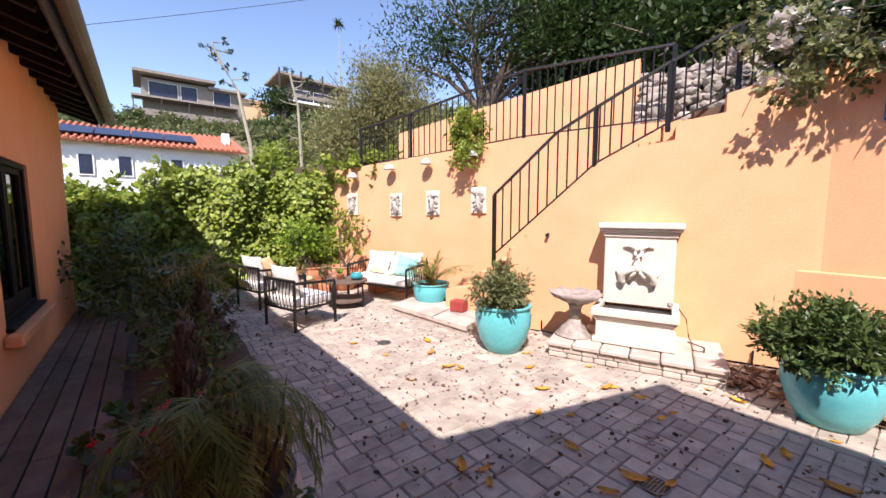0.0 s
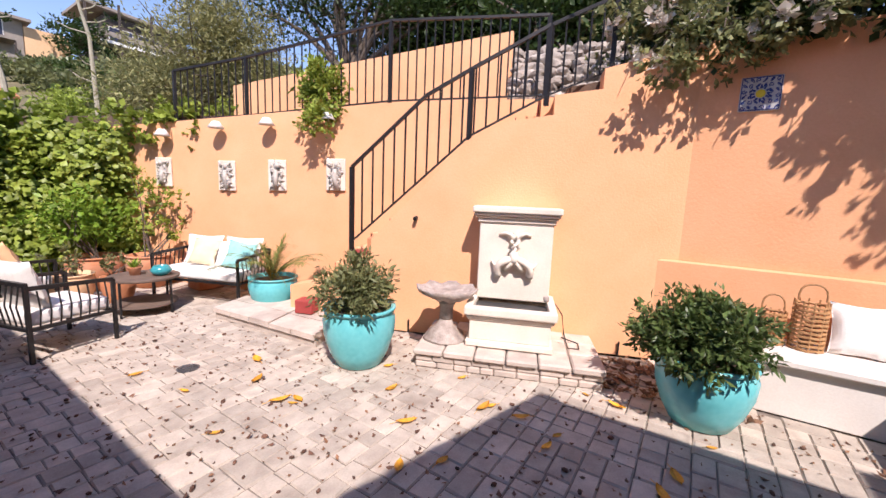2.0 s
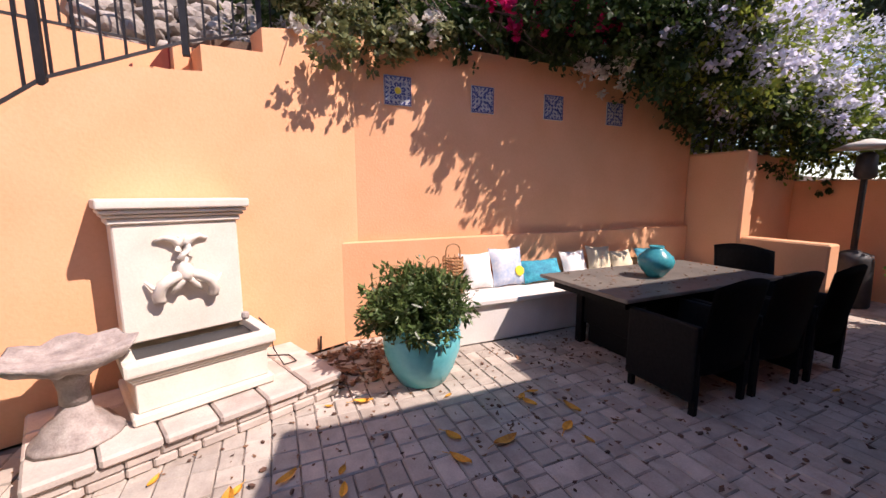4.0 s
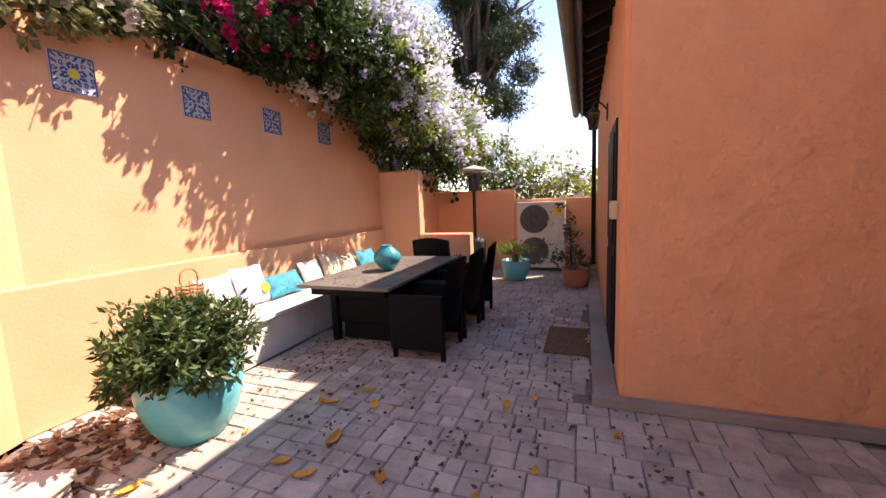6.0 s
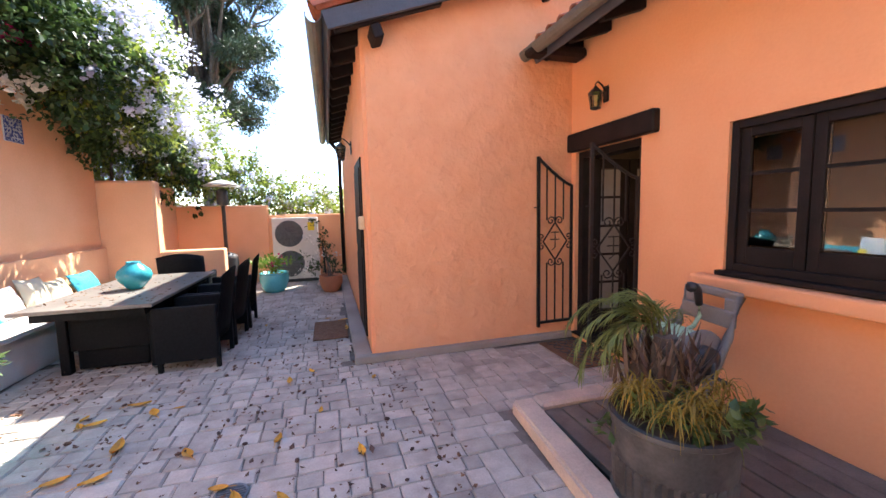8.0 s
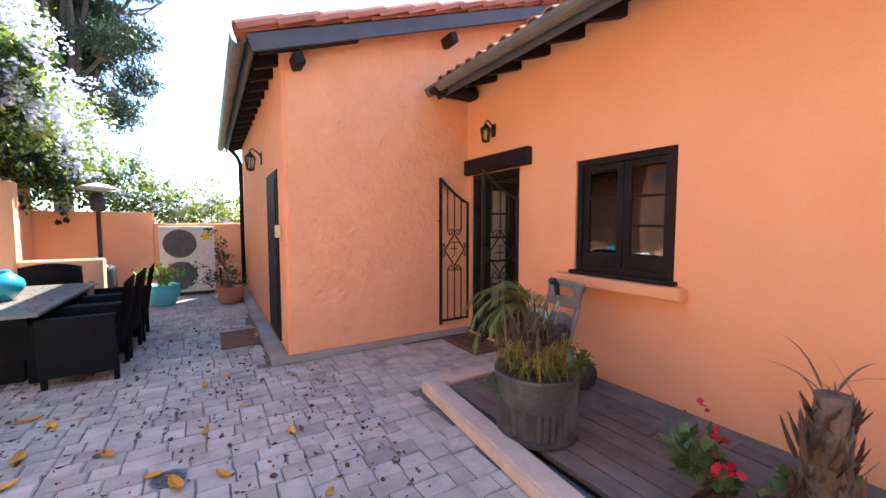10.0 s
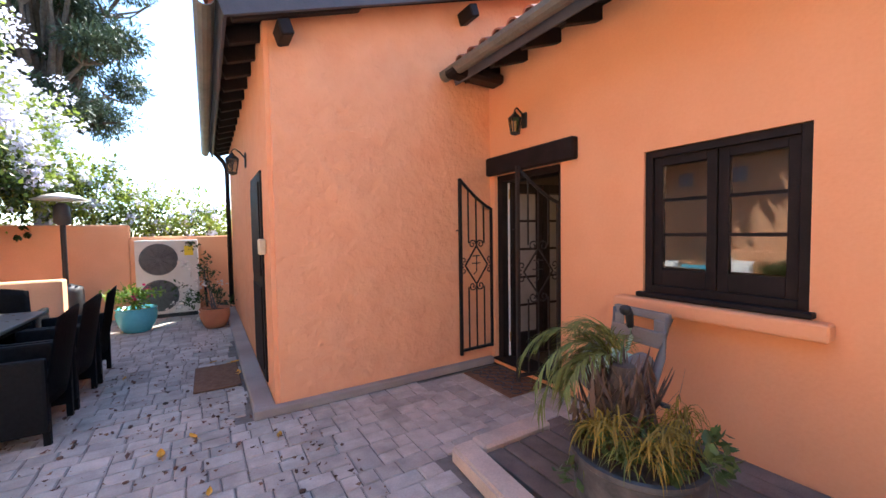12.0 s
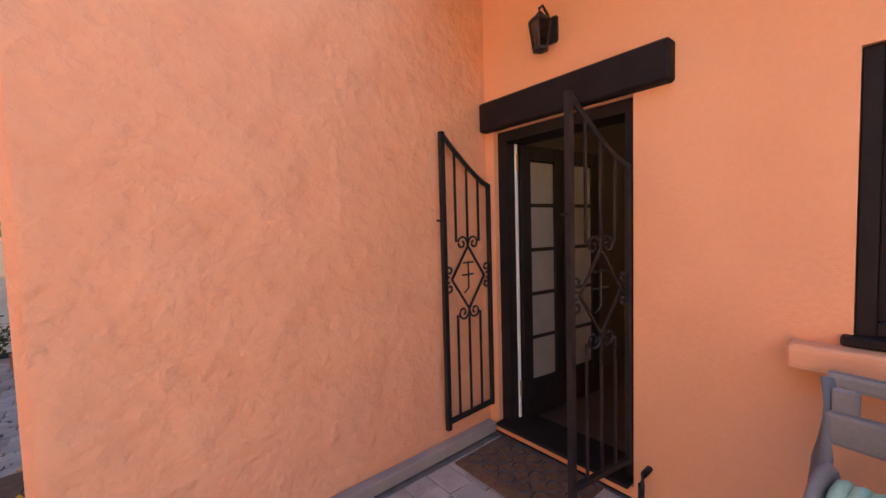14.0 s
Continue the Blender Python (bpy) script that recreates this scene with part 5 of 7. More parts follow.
tagged(obj("table_vase", bm, TURQ_DEEP, smooth=True), "round ribbed turquoise vase on the table", "vase")


def wicker_chair(m, label="black woven wicker armchair at the dining table"):
    c = empty("wicker_chair", m, label, "chair", "chairs at the dining table")
    bm = box(-0.29, -0.28, 0.30, 0.29, 0.26, 0.43, 0.03, None, None, 2)
    part("seat", bm, WICKER, c)
    n = 12
    b2 = bmesh.new()
    g = [[b2.verts.new((-0.30 + 0.60 * i / n, 0.24 + 0.10 * (j / 8) + 0.04 * math.sin(math.pi * i / n), 0.28 + (0.64 + 0.05 * math.sin(math.pi * i / n)) * j / 8)) for j in range(9)] for i in range(n + 1)]
    for i in range(n):
        for j in range(8):
            b2.faces.new((g[i][j], g[i + 1][j], g[i + 1][j + 1], g[i][j + 1]))
    bmesh.ops.solidify(b2, geom=b2.faces[:], thickness=0.045)
    part("backrest", b2, WICKER, c, "", True)
    for sx in (-1, 1):
        part("arm", box(sx * 0.29 - 0.03, -0.28, 0.10, sx * 0.29 + 0.03, 0.27, 0.64, 0.02, None, None, 2), WICKER, c)
        for y in (-0.25, 0.25):
            part("leg", bar((sx * 0.27, y, 0), (sx * 0.27, y, 0.3), 0.04), WICKER, c)
    part("front_skirt", box(-0.26, -0.27, 0.10, 0.26, -0.24, 0.30), WICKER, c)
    return c


ch = wicker_chair(pose(3.02, -1.25, 0, 0, 0, 90))
copy_thing(ch, pose(3.0, -1.92, 0, 0, 0, 88))
copy_thing(ch, pose(2.98, -2.58, 0, 0, 0, 92))
copy_thing(ch, pose(3.75, -3.5, 0, 0, 0, 2))

# ---- heater, heat pump, mats ----
ht = empty("patio_heater", pose(3.68, -5.55, 0), "tall black mushroom patio heater", "patio heater")
part("base", lathe([(0.22, 0), (0.23, 0.02), (0.21, 0.62), (0.2, 0.7), (0.06, 0.76)], 24), DARKGRILLE, ht, "", True)
part("pole", tube([(0, 0, 0.7), (0, 0, 1.72)], 0.035, 12), IRON, ht)
part("burner", lathe([(0.06, 1.70), (0.11, 1.74), (0.10, 2.0), (0.05, 2.05)], 18), DARKGRILLE, ht, "", True)
part("reflector", lathe([(0.36, 2.10), (0.2, 2.17), (0.03, 2.22), (0.01, 2.21), (0.2, 2.155)], 28), ACWHITE, ht, "", True)

ac = empty("heat_pump", pose(2.36, -5.98, 0.02), "ivory twin-fan outdoor heat pump unit", "air conditioner")
part("foot", box(-0.44, -0.14, -0.02, 0.44, 0.14, 0.05), DARKGRILLE, ac)
part("casing", box(-0.475, -0.17, 0.052, 0.475, 0.17, 1.41, 0.02, None, None, 2), ACWHITE, ac)
for z in (0.40, 1.06):
    part("fan_well", lathe([(0.285, 0.0), (0.29, 0.012), (0.27, 0.014), (0.002, 0.013)], 36, None, pose(0.13, 0.171, z, -90)), FANGREY, ac)
    bm = bmesh.new()
    for r in np.arange(0.05, 0.29, 0.03):
        tube([(0.13 + r * math.cos(k * 0.2618), 0.192, z + r * math.sin(k * 0.2618)) for k in range(25)], 0.003, 4, bm)
    for k in range(12):
        a = k * 0.5236
        tube([(0.13 + 0.04 * math.cos(a), 0.193, z + 0.04 * math.sin(a)), (0.13 + 0.285 * math.cos(a), 0.193, z + 0.285 * math.sin(a))], 0.003, 4, bm)
    part("fan_guard", bm, DARKGRILLE, ac)
part("label", box(-0.40, 0.1715, 1.12, -0.26, 0.174, 1.30), YELLOW, ac, "yellow energy label")
part("badge", box(-0.44, 0.1715, 1.335, -0.28, 0.174, 1.365), DARKGRILLE, ac)
part("hose_line", tube([(-0.48, 0, 0.9), (-0.56, 0.02, 0.8), (-0.58, 0, 0.3), (-0.6, 0, 0.0)], 0.02, 8), IRON, ac)

tagged(obj("door_mat", box(1.49, -2.22, 0.0, 1.90, -1.43, 0.018, 0.006), COIR), "brown coir door mat on the pavers", "mat")
bm = box(-0.97, -0.45, 0.0, -0.52, 0.28, 0.016, 0.005)
mat2 = tagged(obj("scroll_mat", bm, COIR), "dark brown patterned door mat at the threshold", "mat")
bm = bmesh.new()
for i in range(3):
    for j in range(6):
        tube([(-0.90 + i * 0.13 + 0.05 * math.cos(k * 0.7), -0.38 + j * 0.12 + 0.05 * math.sin(k * 0.7), 0.0165) for k in range(9)], 0.006, 4, bm)
part("scroll_pattern", bm, DARKGRILLE, mat2)


def drain(x, y):
    d = empty("floor_drain", pose(x, y, 0.001), "round dark metal floor drain grate", "drain", "floor drains")
    part("rim", lathe([(0.085, 0), (0.088, 0.005), (0.075, 0.006), (0.072, 0.002)], 24, close=False), STEEL, d)
    part("well", lathe([(0.073, 0.0015), (0.001, 0.0015)], 20, close=False), DARKGRILLE, d)
    for i in range(-3, 4):
        w = math.sqrt(0.073 ** 2 - (i * 0.02) ** 2)
        part("bar", box(-w, i * 0.02 - 0.005, 0.002, w, i * 0.02 + 0.005, 0.006), STEEL, d)


drain(2.23, 1.05)
drain(2.19, 4.24)


# ---- gates ----
def scroll(cx, cz, r, turns, start, sgn):
    return [(cx + r * (1 - 0.75 * k / 14) * math.cos(start + sgn * turns * 6.283 * k / 14), 0, cz + r * (1 - 0.75 * k / 14) * math.sin(start + sgn * turns * 6.283 * k / 14)) for k in range(15)]


def gate(m, label):
    """A leaf 0.42 wide: x from the hinge to the tall free edge."""
    g = empty("iron_gate", m, label, "gate", "gate leaves")
    w = 0.43
    top = lambda x: 1.56 + 0.30 * (x / w) ** 1.3
    part("hinge_stile", bar((0.0, 0, 0), (0.0, 0, 1.57), 0.024), IRON, g)
    part("free_stile", bar((w, 0, -0.03), (w, 0, 1.87), 0.03), IRON, g)
    part("bottom_rail", bar((0, 0, 0.02), (w, 0, 0.02), 0.026), IRON, g)
    part("top_rail", tube([(x, 0, top(x)) for x in np.linspace(0, w, 9)], 0.016, 6), IRON, g)
    for x in (w * 0.25, w * 0.5, w * 0.75):
        part("bar", bar((x, 0, 0.02), (x, 0, 0.70 + (0.0 if x != w * 0.5 else 0.03)), 0.012), IRON, g)
        part("bar", bar((x, 0, 1.18 - (0.0 if x != w * 0.5 else 0.03)), (x, 0, top(x)), 0.012), IRON, g)
    for a, b in (((w / 2, 0.73), (0.06, 0.94)), ((0.06, 0.94), (w / 2, 1.15)), ((w / 2, 1.15), (w - 0.06, 0.94)), ((w - 0.06, 0.94), (w / 2, 0.73))):
        part("diamond", bar((a[0], 0, a[1]), (b[0], 0, b[1]), 0.012), IRON, g)
    for sx in (-1, 1):
        for cz, st in ((1.17, -1.2), (0.71, 1.2)):
            pts = [(w / 2 + sx * (p[0]), p[1], p[2]) for p in scroll(0.055, cz, 0.05, 1.2, 3.14 if cz > 1 else 3.14, -1 if cz > 1 else 1)]
            part("scroll", tube(pts, 0.007, 5), IRON, g)
        for dz in (-1, 1):
            pts = [(w / 2 + sx * (p[0]), p[1], 0.94 + dz * p[2]) for p in scroll(w / 2 - 0.04, 0.055, 0.04, 1.1, -1.57, 1)]
            part("scroll", tube(pts, 0.007, 5), IRON, g)
    part("monogram", tube([(w / 2 + 0.05, 0, 1.04), (w / 2 - 0.05, 0, 1.04)], 0.006, 5, tube([(w / 2, 0, 1.05), (w / 2, 0, 0.87), (w / 2 + 0.04, 0, 0.84)], 0.006, 5, tube([(w / 2 - 0.05, 0, 0.96), (w / 2 + 0.06, 0, 0.96)], 0.006, 5))), IRON, g)
    part("latch", tube([(w, 0, 1.32), (w + 0.05, 0, 1.32)], 0.008, 6), IRON, g)


gate(pose(-1.0, -0.565, 0.19, 0, 0, 2), "black scrolled wrought-iron gate folded back against the wall")
gate(pose(-1.005, 0.40, 0.19, 0, 0, -10), "black scrolled wrought-iron gate standing open at the door")


# ---- wall lanterns ----
def lantern(m, label):
    l = empty("wall_lantern", m, label, "wall lantern", "wall lanterns")
    part("backplate", box(-0.045, -0.015, -0.09, 0.045, 0, 0.09, 0.012), IRON, l)
    part("arm", tube([(0, -0.01, 0.03), (0, -0.06, 0.09), (0, -0.12, 0.13), (0, -0.155, 0.10), (0, -0.15, 0.06)], 0.009, 8), IRON, l)
    body = pose(0, -0.15, -0.10)
    part("cap", lathe([(0.085, 0.10), (0.07, 0.12), (0.03, 0.155), (0.012, 0.18), (0.004, 0.185)], 6, None, body), IRON, l)
    part("base", lathe([(0.012, -0.09), (0.055, -0.075), (0.062, -0.06), (0.05, -0.055)], 6, None, body), IRON, l)
    for i in range(6):
        a = i * 1.0472
        part("strut", bar(body @ Vector((0.052 * math.cos(a), 0.052 * math.sin(a), -0.06)), body @ Vector((0.078 * math.cos(a), 0.078 * math.sin(a), 0.10)), 0.008), IRON, l)
    part("glass", lathe([(0.045, -0.055), (0.07, 0.098)], 6, None, body, 0, False), GLASS, l)


lantern(pose(HX, -0.04, 2.60, 0, 0, 90) @ Matrix.Scale(0.85, 4), "black iron wall lantern above the door")
lantern(pose(SX, -2.5, 2.42, 0, 0, 90), "black iron wall lantern beside the side door")
tagged(obj("electrical_box", box(SX, -0.98, 1.32, SX + 0.06, -0.88, 1.46, 0.01), FABRIC_CREAM), "small ivory junction box on the side wall", "box")
tagged(obj("garden_tap", tube([(HX, 0.5, 0.2), (HX + 0.07, 0.5, 0.2), (HX + 0.1, 0.5, 0.16), (HX + 0.1, 0.5, 0.08)], 0.016, 8), IRON, smooth=True), "dark garden tap low on the house wall", "tap")

# ---- tub planter and hose reel ----
tub = empty("tub_planter", pose(0.12, 1.86, 0.078), "grey ribbed metal tub with a ponytail palm and grasses", "planter")
bm = lathe([(0.255, 0), (0.268, 0.004), (0.268, 0.03), (0.252, 0.036), (0.254, 0.05), (0.256, 0.10), (0.260, 0.16), (0.262, 0.21), (0.264, 0.225), (0.275, 0.40), (0.285, 0.41), (0.285, 0.43), (0.26, 0.43), (0.25, 0.38), (0.005, 0.375)], 144)
for v in bm.verts:
    if 0.045 < v.co.z < 0.215 and v.co.xy.length > 0.2:
        a = math.atan2(v.co.y, v.co.x)
        v.co.xy *= 1 + 0.026 * math.cos(36 * a)
part("tub", bm, TUBMETAL, tub)
part("soil", lathe([(0.005, 0.40), (0.255, 0.39)], 20, None, None, 0.01, False), SOIL, tub)
trunk = lathe([(0.10, 0.36), (0.12, 0.45), (0.09, 0.58), (0.07, 0.70), (0.05, 0.77)], 14, None, pose(-0.05, -0.1, 0, 0, 0, 0), 0.02)
part("trunk", trunk, BARK, tub, "shaggy brown palm trunk")
blades("leaf_base_skirt", (-0.05, -0.1, 0.53), 230, 0.24, 0.024, L_BRONZE, tub, 31, droop=-0.25, up=0.7, base=0.07)
plumes("fronds", (-0.05, -0.13, 0.76), 10, 0.40, 0.17, L_PALM, tub, 32, arc=(-2.7, 0.0), droop=2.5)
plumes("hanging_fronds", (-0.03, -0.16, 0.74), 8, 0.52, 0.17, L_PALM, tub, 35, arc=(-2.2, -0.2), droop=3.3)
for i in range(9):
    a = -0.9 + i * 0.42
    blades("yellow_grass", (0.19 * math.cos(a), 0.19 * math.sin(a), 0.47 + 0.05 * (i % 3)), 46, 0.20, 0.008, L_GOLD if i % 3 else L_PALM, tub, 330 + i, droop=2.4, up=0.2, base=0.02)
foliage("trailing_leaves", [((0.0, 0.1, 0.48), (0.28, 0.26, 0.12)), ((0.2, -0.05, 0.44), (0.14, 0.2, 0.16))], 260, 0.06, 0.03, L_SHRUB, tub, seed=34)

reel = empty("hose_reel_cart", pose(-0.56, 1.34, 0.078, 0, 0, 82), "taupe plastic hose reel cart wound with pale green hose", "hose reel")
for sx in (-1, 1):
    bm = tube([(sx * 0.2, -0.18, 0.02), (sx * 0.2, -0.02, 0.34), (sx * 0.2, 0.10, 0.62), (sx * 0.2, 0.17, 0.86)], 0.026, 8)
    part("side_frame", bm, GREYPLASTIC, reel, "", True)
    part("flange", lathe([(0.01, -0.012), (0.165, -0.012), (0.175, 0), (0.165, 0.012), (0.01, 0.012)], 28, None, pose(sx * 0.165, -0.06, 0.49, 0, 90, 0)), GREYPLASTIC, reel, "", True)
    part("wheel", lathe([(0.02, -0.03), (0.10, -0.03), (0.115, -0.015), (0.115, 0.015), (0.10, 0.03), (0.02, 0.03)], 24, None, pose(sx * 0.26, 0.16, 0.115, 0, 90, 0)), DARKGRILLE, reel, "black wheel", True)
bm = box(-0.21, 0.15, 0.83, 0.21, 0.19, 0.885, 0.015, None, None, 2)
box(-0.20, 0.115, 0.66, 0.20, 0.155, 0.765, 0.012, bm, None, 2)
box(-0.20, 0.14, 0.75, -0.13, 0.175, 0.84, 0.01, bm)
box(0.11, 0.14, 0.75, 0.20, 0.175, 0.84, 0.01, bm)
part("handle_panel", bm, GREYPLASTIC, reel)
part("hub", lathe([(0.01, 0.0), (0.085, 0.0), (0.085, 0.05), (0.06, 0.06), (0.01, 0.06)], 20, None, pose(0.18, -0.06, 0.49, 0, 90, 0)), DARKGRILLE, reel, "black crank hub", True)
for i in range(8):
    z = -0.125 + i * 0.036
    part("hose_coil", tube([(z, -0.06 + 0.125 * math.cos(k * 0.3307), 0.49 + 0.125 * math.sin(k * 0.3307)) for k in range(20)], 0.02, 8), HOSE, reel, "", True)
part("hose_end", tube([(0.03, -0.10, 0.60), (0.02, 0.02, 0.64), (0.0, 0.08, 0.70), (-0.01, 0.08, 0.78)], 0.014, 8), HOSE, reel, "", True)
part("nozzle", tube([(-0.01, 0.08, 0.77), (0.0, 0.06, 0.86), (0.03, 0.0, 0.90), (0.04, -0.03, 0.90)], 0.022, 8, None, 0.034), DARKGRILLE, reel, "black spray nozzle", True)
part("crank", tube([(0.21, -0.06, 0.49), (0.27, -0.06, 0.49), (0.27, -0.06, 0.41), (0.37, -0.06, 0.41)], 0.016, 8), DARKGRILLE, reel, "", True)
part("axle_tray", box(-0.24, 0.08, 0.03, 0.24, 0.2, 0.09, 0.02), GREYPLASTIC, reel)


# ---- planting ----
def limb_tree(name, x, y, z, h, blobs, per, ln, wd, material, label, seed, trunk_r=0.15, bark=BARK, shell=0.8, limbs=9):
    t = empty(name, pose(x, y, z), label, "tree")
    rng = random.Random(seed)
    bm = tube([(0, 0, -0.5), (0.1, 0.05, h * 0.25), (-0.1, 0.1, h * 0.45)], trunk_r, 9, None, trunk_r * 0.75)
    for i in range(limbs):
        c, r = blobs[i % len(blobs)]
        e = Vector(c) + Vector([rng.uniform(-0.5, 0.5) * q for q in r])
        mid = Vector((-0.1, 0.1, h * 0.45)).lerp(e, 0.5) + Vector((rng.uniform(-0.3, 0.3), rng.uniform(-0.3, 0.3), rng.uniform(0, 0.3)))
        tube([(-0.1, 0.1, h * rng.uniform(0.35, 0.45)), mid, e], trunk_r * 0.5, 7, bm, 0.015)
        for k in range(4):
            q = e + Vector([rng.uniform(-0.9, 0.9) * v for v in r])
            tube([mid.lerp(e, 0.5), mid.lerp(q, 0.7), q], trunk_r * 0.2, 5, bm, 0.006)
    part("trunk", bm, bark, t)
    foliage("crown", blobs, per, ln, wd, material, t, seed=seed, shell=shell, clump=0.7)
    return t


# ivy hedge across the end of the court
hedge = empty("ivy_hedge", pose(0, 0, 0), "dense bright green ivy hedge closing the court", "hedge")
hb = []
for i in range(12):
    f = i / 11
    x, y = 3.45 - 4.9 * f, 8.75 + 1.5 * f
    top = 2.45 if f < 0.65 else 1.6
    for z, r in ((0.5, 0.6), (1.25, 0.62), (top - 0.5, 0.6)):
        hb.append(((x, y + 0.15, z), (0.50, r * 0.62, r)))
foliage("leaves", hb, 620, 0.10, 0.08, L_HEDGE, hedge, seed=40, shell=0.3, hang=0.5)
rng = np.random.default_rng(44)
k = 14000
f = rng.random(k)
top = np.where(f < 0.66, 2.42, 1.55) + 0.10 * np.sin(f * 37)
zz = top * rng.random(k) ** 0.8
bulge = 0.16 * np.sin(f * 23 + zz * 2.1) + 0.10 * np.sin(f * 51 - zz * 4.7)
pts = np.stack([3.5 - 4.9 * f, 8.62 + 1.5 * f - 0.10 - bulge + 0.12 * rng.normal(size=k), zz], 1)
nrm = unit(np.array([-0.29, -0.80, 0.55]) + rng.normal(size=(k, 3)) * 0.38)
d = unit(np.cross(np.cross(nrm, np.array([0, 0, -1.0]) + rng.normal(size=(k, 3)) * 0.5), nrm))
ln = 0.065 + 0.055 * rng.random(k)
quads("facing_leaves", pts, d, unit(np.cross(nrm, d)), ln, ln * 0.95, L_HEDGE, hedge, fold=-0.12)
# solid slab, its dark colour standing for shade deep between the leaves
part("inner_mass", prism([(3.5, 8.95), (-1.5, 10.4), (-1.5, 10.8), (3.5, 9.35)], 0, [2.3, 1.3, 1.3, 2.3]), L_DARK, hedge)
foliage("sprays", [((3.3, 8.3, 2.55), (0.5, 0.4, 0.3)), ((3.75, 7.9, 2.6), (0.35, 0.35, 0.25)), ((2.0, 9.2, 2.6), (0.8, 0.3, 0.2))], 160, 0.11, 0.085, L_HEDGE, hedge, seed=41, hang=0.5)
foliage("trailing_vine", [((3.72, 7.75, 2.2), (0.12, 0.25, 0.5)), ((3.8, 7.4, 2.4), (0.1, 0.3, 0.25))], 120, 0.09, 0.07, L_HEDGE, hedge, seed=42, hang=0.8)

# bed beside the deck
def bed_plant(name, x, y, blobs, per, ln, wd, material, label, seed):
    b = empty(name, pose(x, y, 0.06), label, "shrub")
    foliage("leaves", blobs, per, ln, wd, material, b, seed=seed, shell=0.9)
    bm = bmesh.new()
    for i, (c, r) in enumerate(blobs):
        tube([(0, 0, -0.02), (c[0] * 0.5, c[1] * 0.5, c[2] * 0.5), c], 0.014, 6, bm, 0.006)
    part("stems", bm, BARK, b)
    return b


bed_plant("fern_shrub", -0.6, 7.6, [((0, 0, 0.7), (0.6, 0.6, 0.6)), ((0.5, 0.3, 0.6), (0.5, 0.5, 0.6)), ((0.2, 1.1, 0.8), (0.6, 0.6, 0.6))], 170, 0.12, 0.05, L_SHRUB, "dark leafy shrub in the shade of the house", 50)
bed_plant("spreading_shrub", 0.35, 6.9, [((0, 0, 0.5), (0.45, 0.5, 0.45)), ((0.1, 0.8, 0.6), (0.5, 0.5, 0.5))], 170, 0.1, 0.035, L_SHRUB, "dark spreading shrub in the planting bed", 51)
bed_plant("bushy_shrub", 0.1, 5.4, [((0, 0, 0.55), (0.45, 0.6, 0.5)), ((0.35, 0.5, 0.45), (0.35, 0.45, 0.4)), ((-0.1, -0.6, 0.4), (0.35, 0.4, 0.35))], 260, 0.10, 0.035, L_SHRUB, "dark bushy shrub filling the shaded bed", 49)
bed_plant("low_shrub", 0.2, 4.15, [((0, 0, 0.28), (0.36, 0.5, 0.26)), ((0.3, 0.4, 0.25), (0.28, 0.3, 0.22)), ((-0.1, -0.4, 0.22), (0.3, 0.3, 0.2))], 190, 0.08, 0.035, L_SHRUB, "low olive-green shrub with small white flowers", 52)
g = bed_plant("geranium", 0.02, 2.98, [((0, 0, 0.2), (0.3, 0.3, 0.18)), ((0.25, 0.2, 0.18), (0.25, 0.25, 0.16)), ((-0.25, -0.2, 0.2), (0.22, 0.2, 0.16)), ((-0.3, 0.2, 0.25), (0.25, 0.25, 0.2))], 190, 0.075, 0.065, L_SHRUB, "sprawling geranium with dark red flowers", 53)
tagged(foliage("blooms", [((-0.3, -0.3, 0.36), (0.1, 0.1, 0.06)), ((0, 0, 0.36), (0.25, 0.3, 0.12)), ((-0.1, -0.1, 0.40), (0.06, 0.06, 0.05))], 60, 0.045, 0.04, F_RED, g, seed=54), kind="stuff")
ag = empty("agave", pose(0.15, 6.0, 0.06), "pale grey-green agave rosette in the bed", "agave")
blades("blades", (0, 0, 0.4), 34, 0.6, 0.06, L_AGAVE, ag, 55, droop=0.15, up=0.5)
part("stem", tube([(0, 0, -0.02), (0, 0, 0.42)], 0.06, 8), BARK, ag)
for x, y, hh, s_ in ((0.10, 3.28, 0.80, 56), (0.4, 5.3, 0.75, 57)):
    pl = empty("young_palm", pose(x, y, 0.06), "young palm with a shaggy brown trunk", "palm")
    part("trunk", lathe([(0.07, -0.02), (0.08, 0.15), (0.05, hh)], 12, None, None, 0.02), BARK, pl)
    for k in range(6):
        blades("leaf_base_skirt", (0, 0, hh * (0.02 + 0.16 * k)), 90, 0.20 - 0.012 * k, 0.028, L_BRONZE, pl, s_ * 7 + k, droop=-0.3, up=0.75, base=0.05 - 0.005 * k)
    if s_ == 57:
        plumes("fronds", (0, 0, hh), 14, 0.6, 0.2, L_GOLD, pl, s_ + 10, droop=2.0)
    else:
        blades("dry_stalks", (0, 0, hh), 7, 0.30, 0.012, L_BRONZE, pl, s_ + 10, droop=0.7, up=0.5)
pl = bed_plant("red_leaf_shrub", 0.55, 4.9, [((0, 0, 0.25), (0.25, 0.35, 0.22)), ((0.05, 0.6, 0.28), (0.25, 0.35, 0.24))], 150, 0.07, 0.04, L_BRONZE, "low reddish shrub at the edge of the bed", 58)

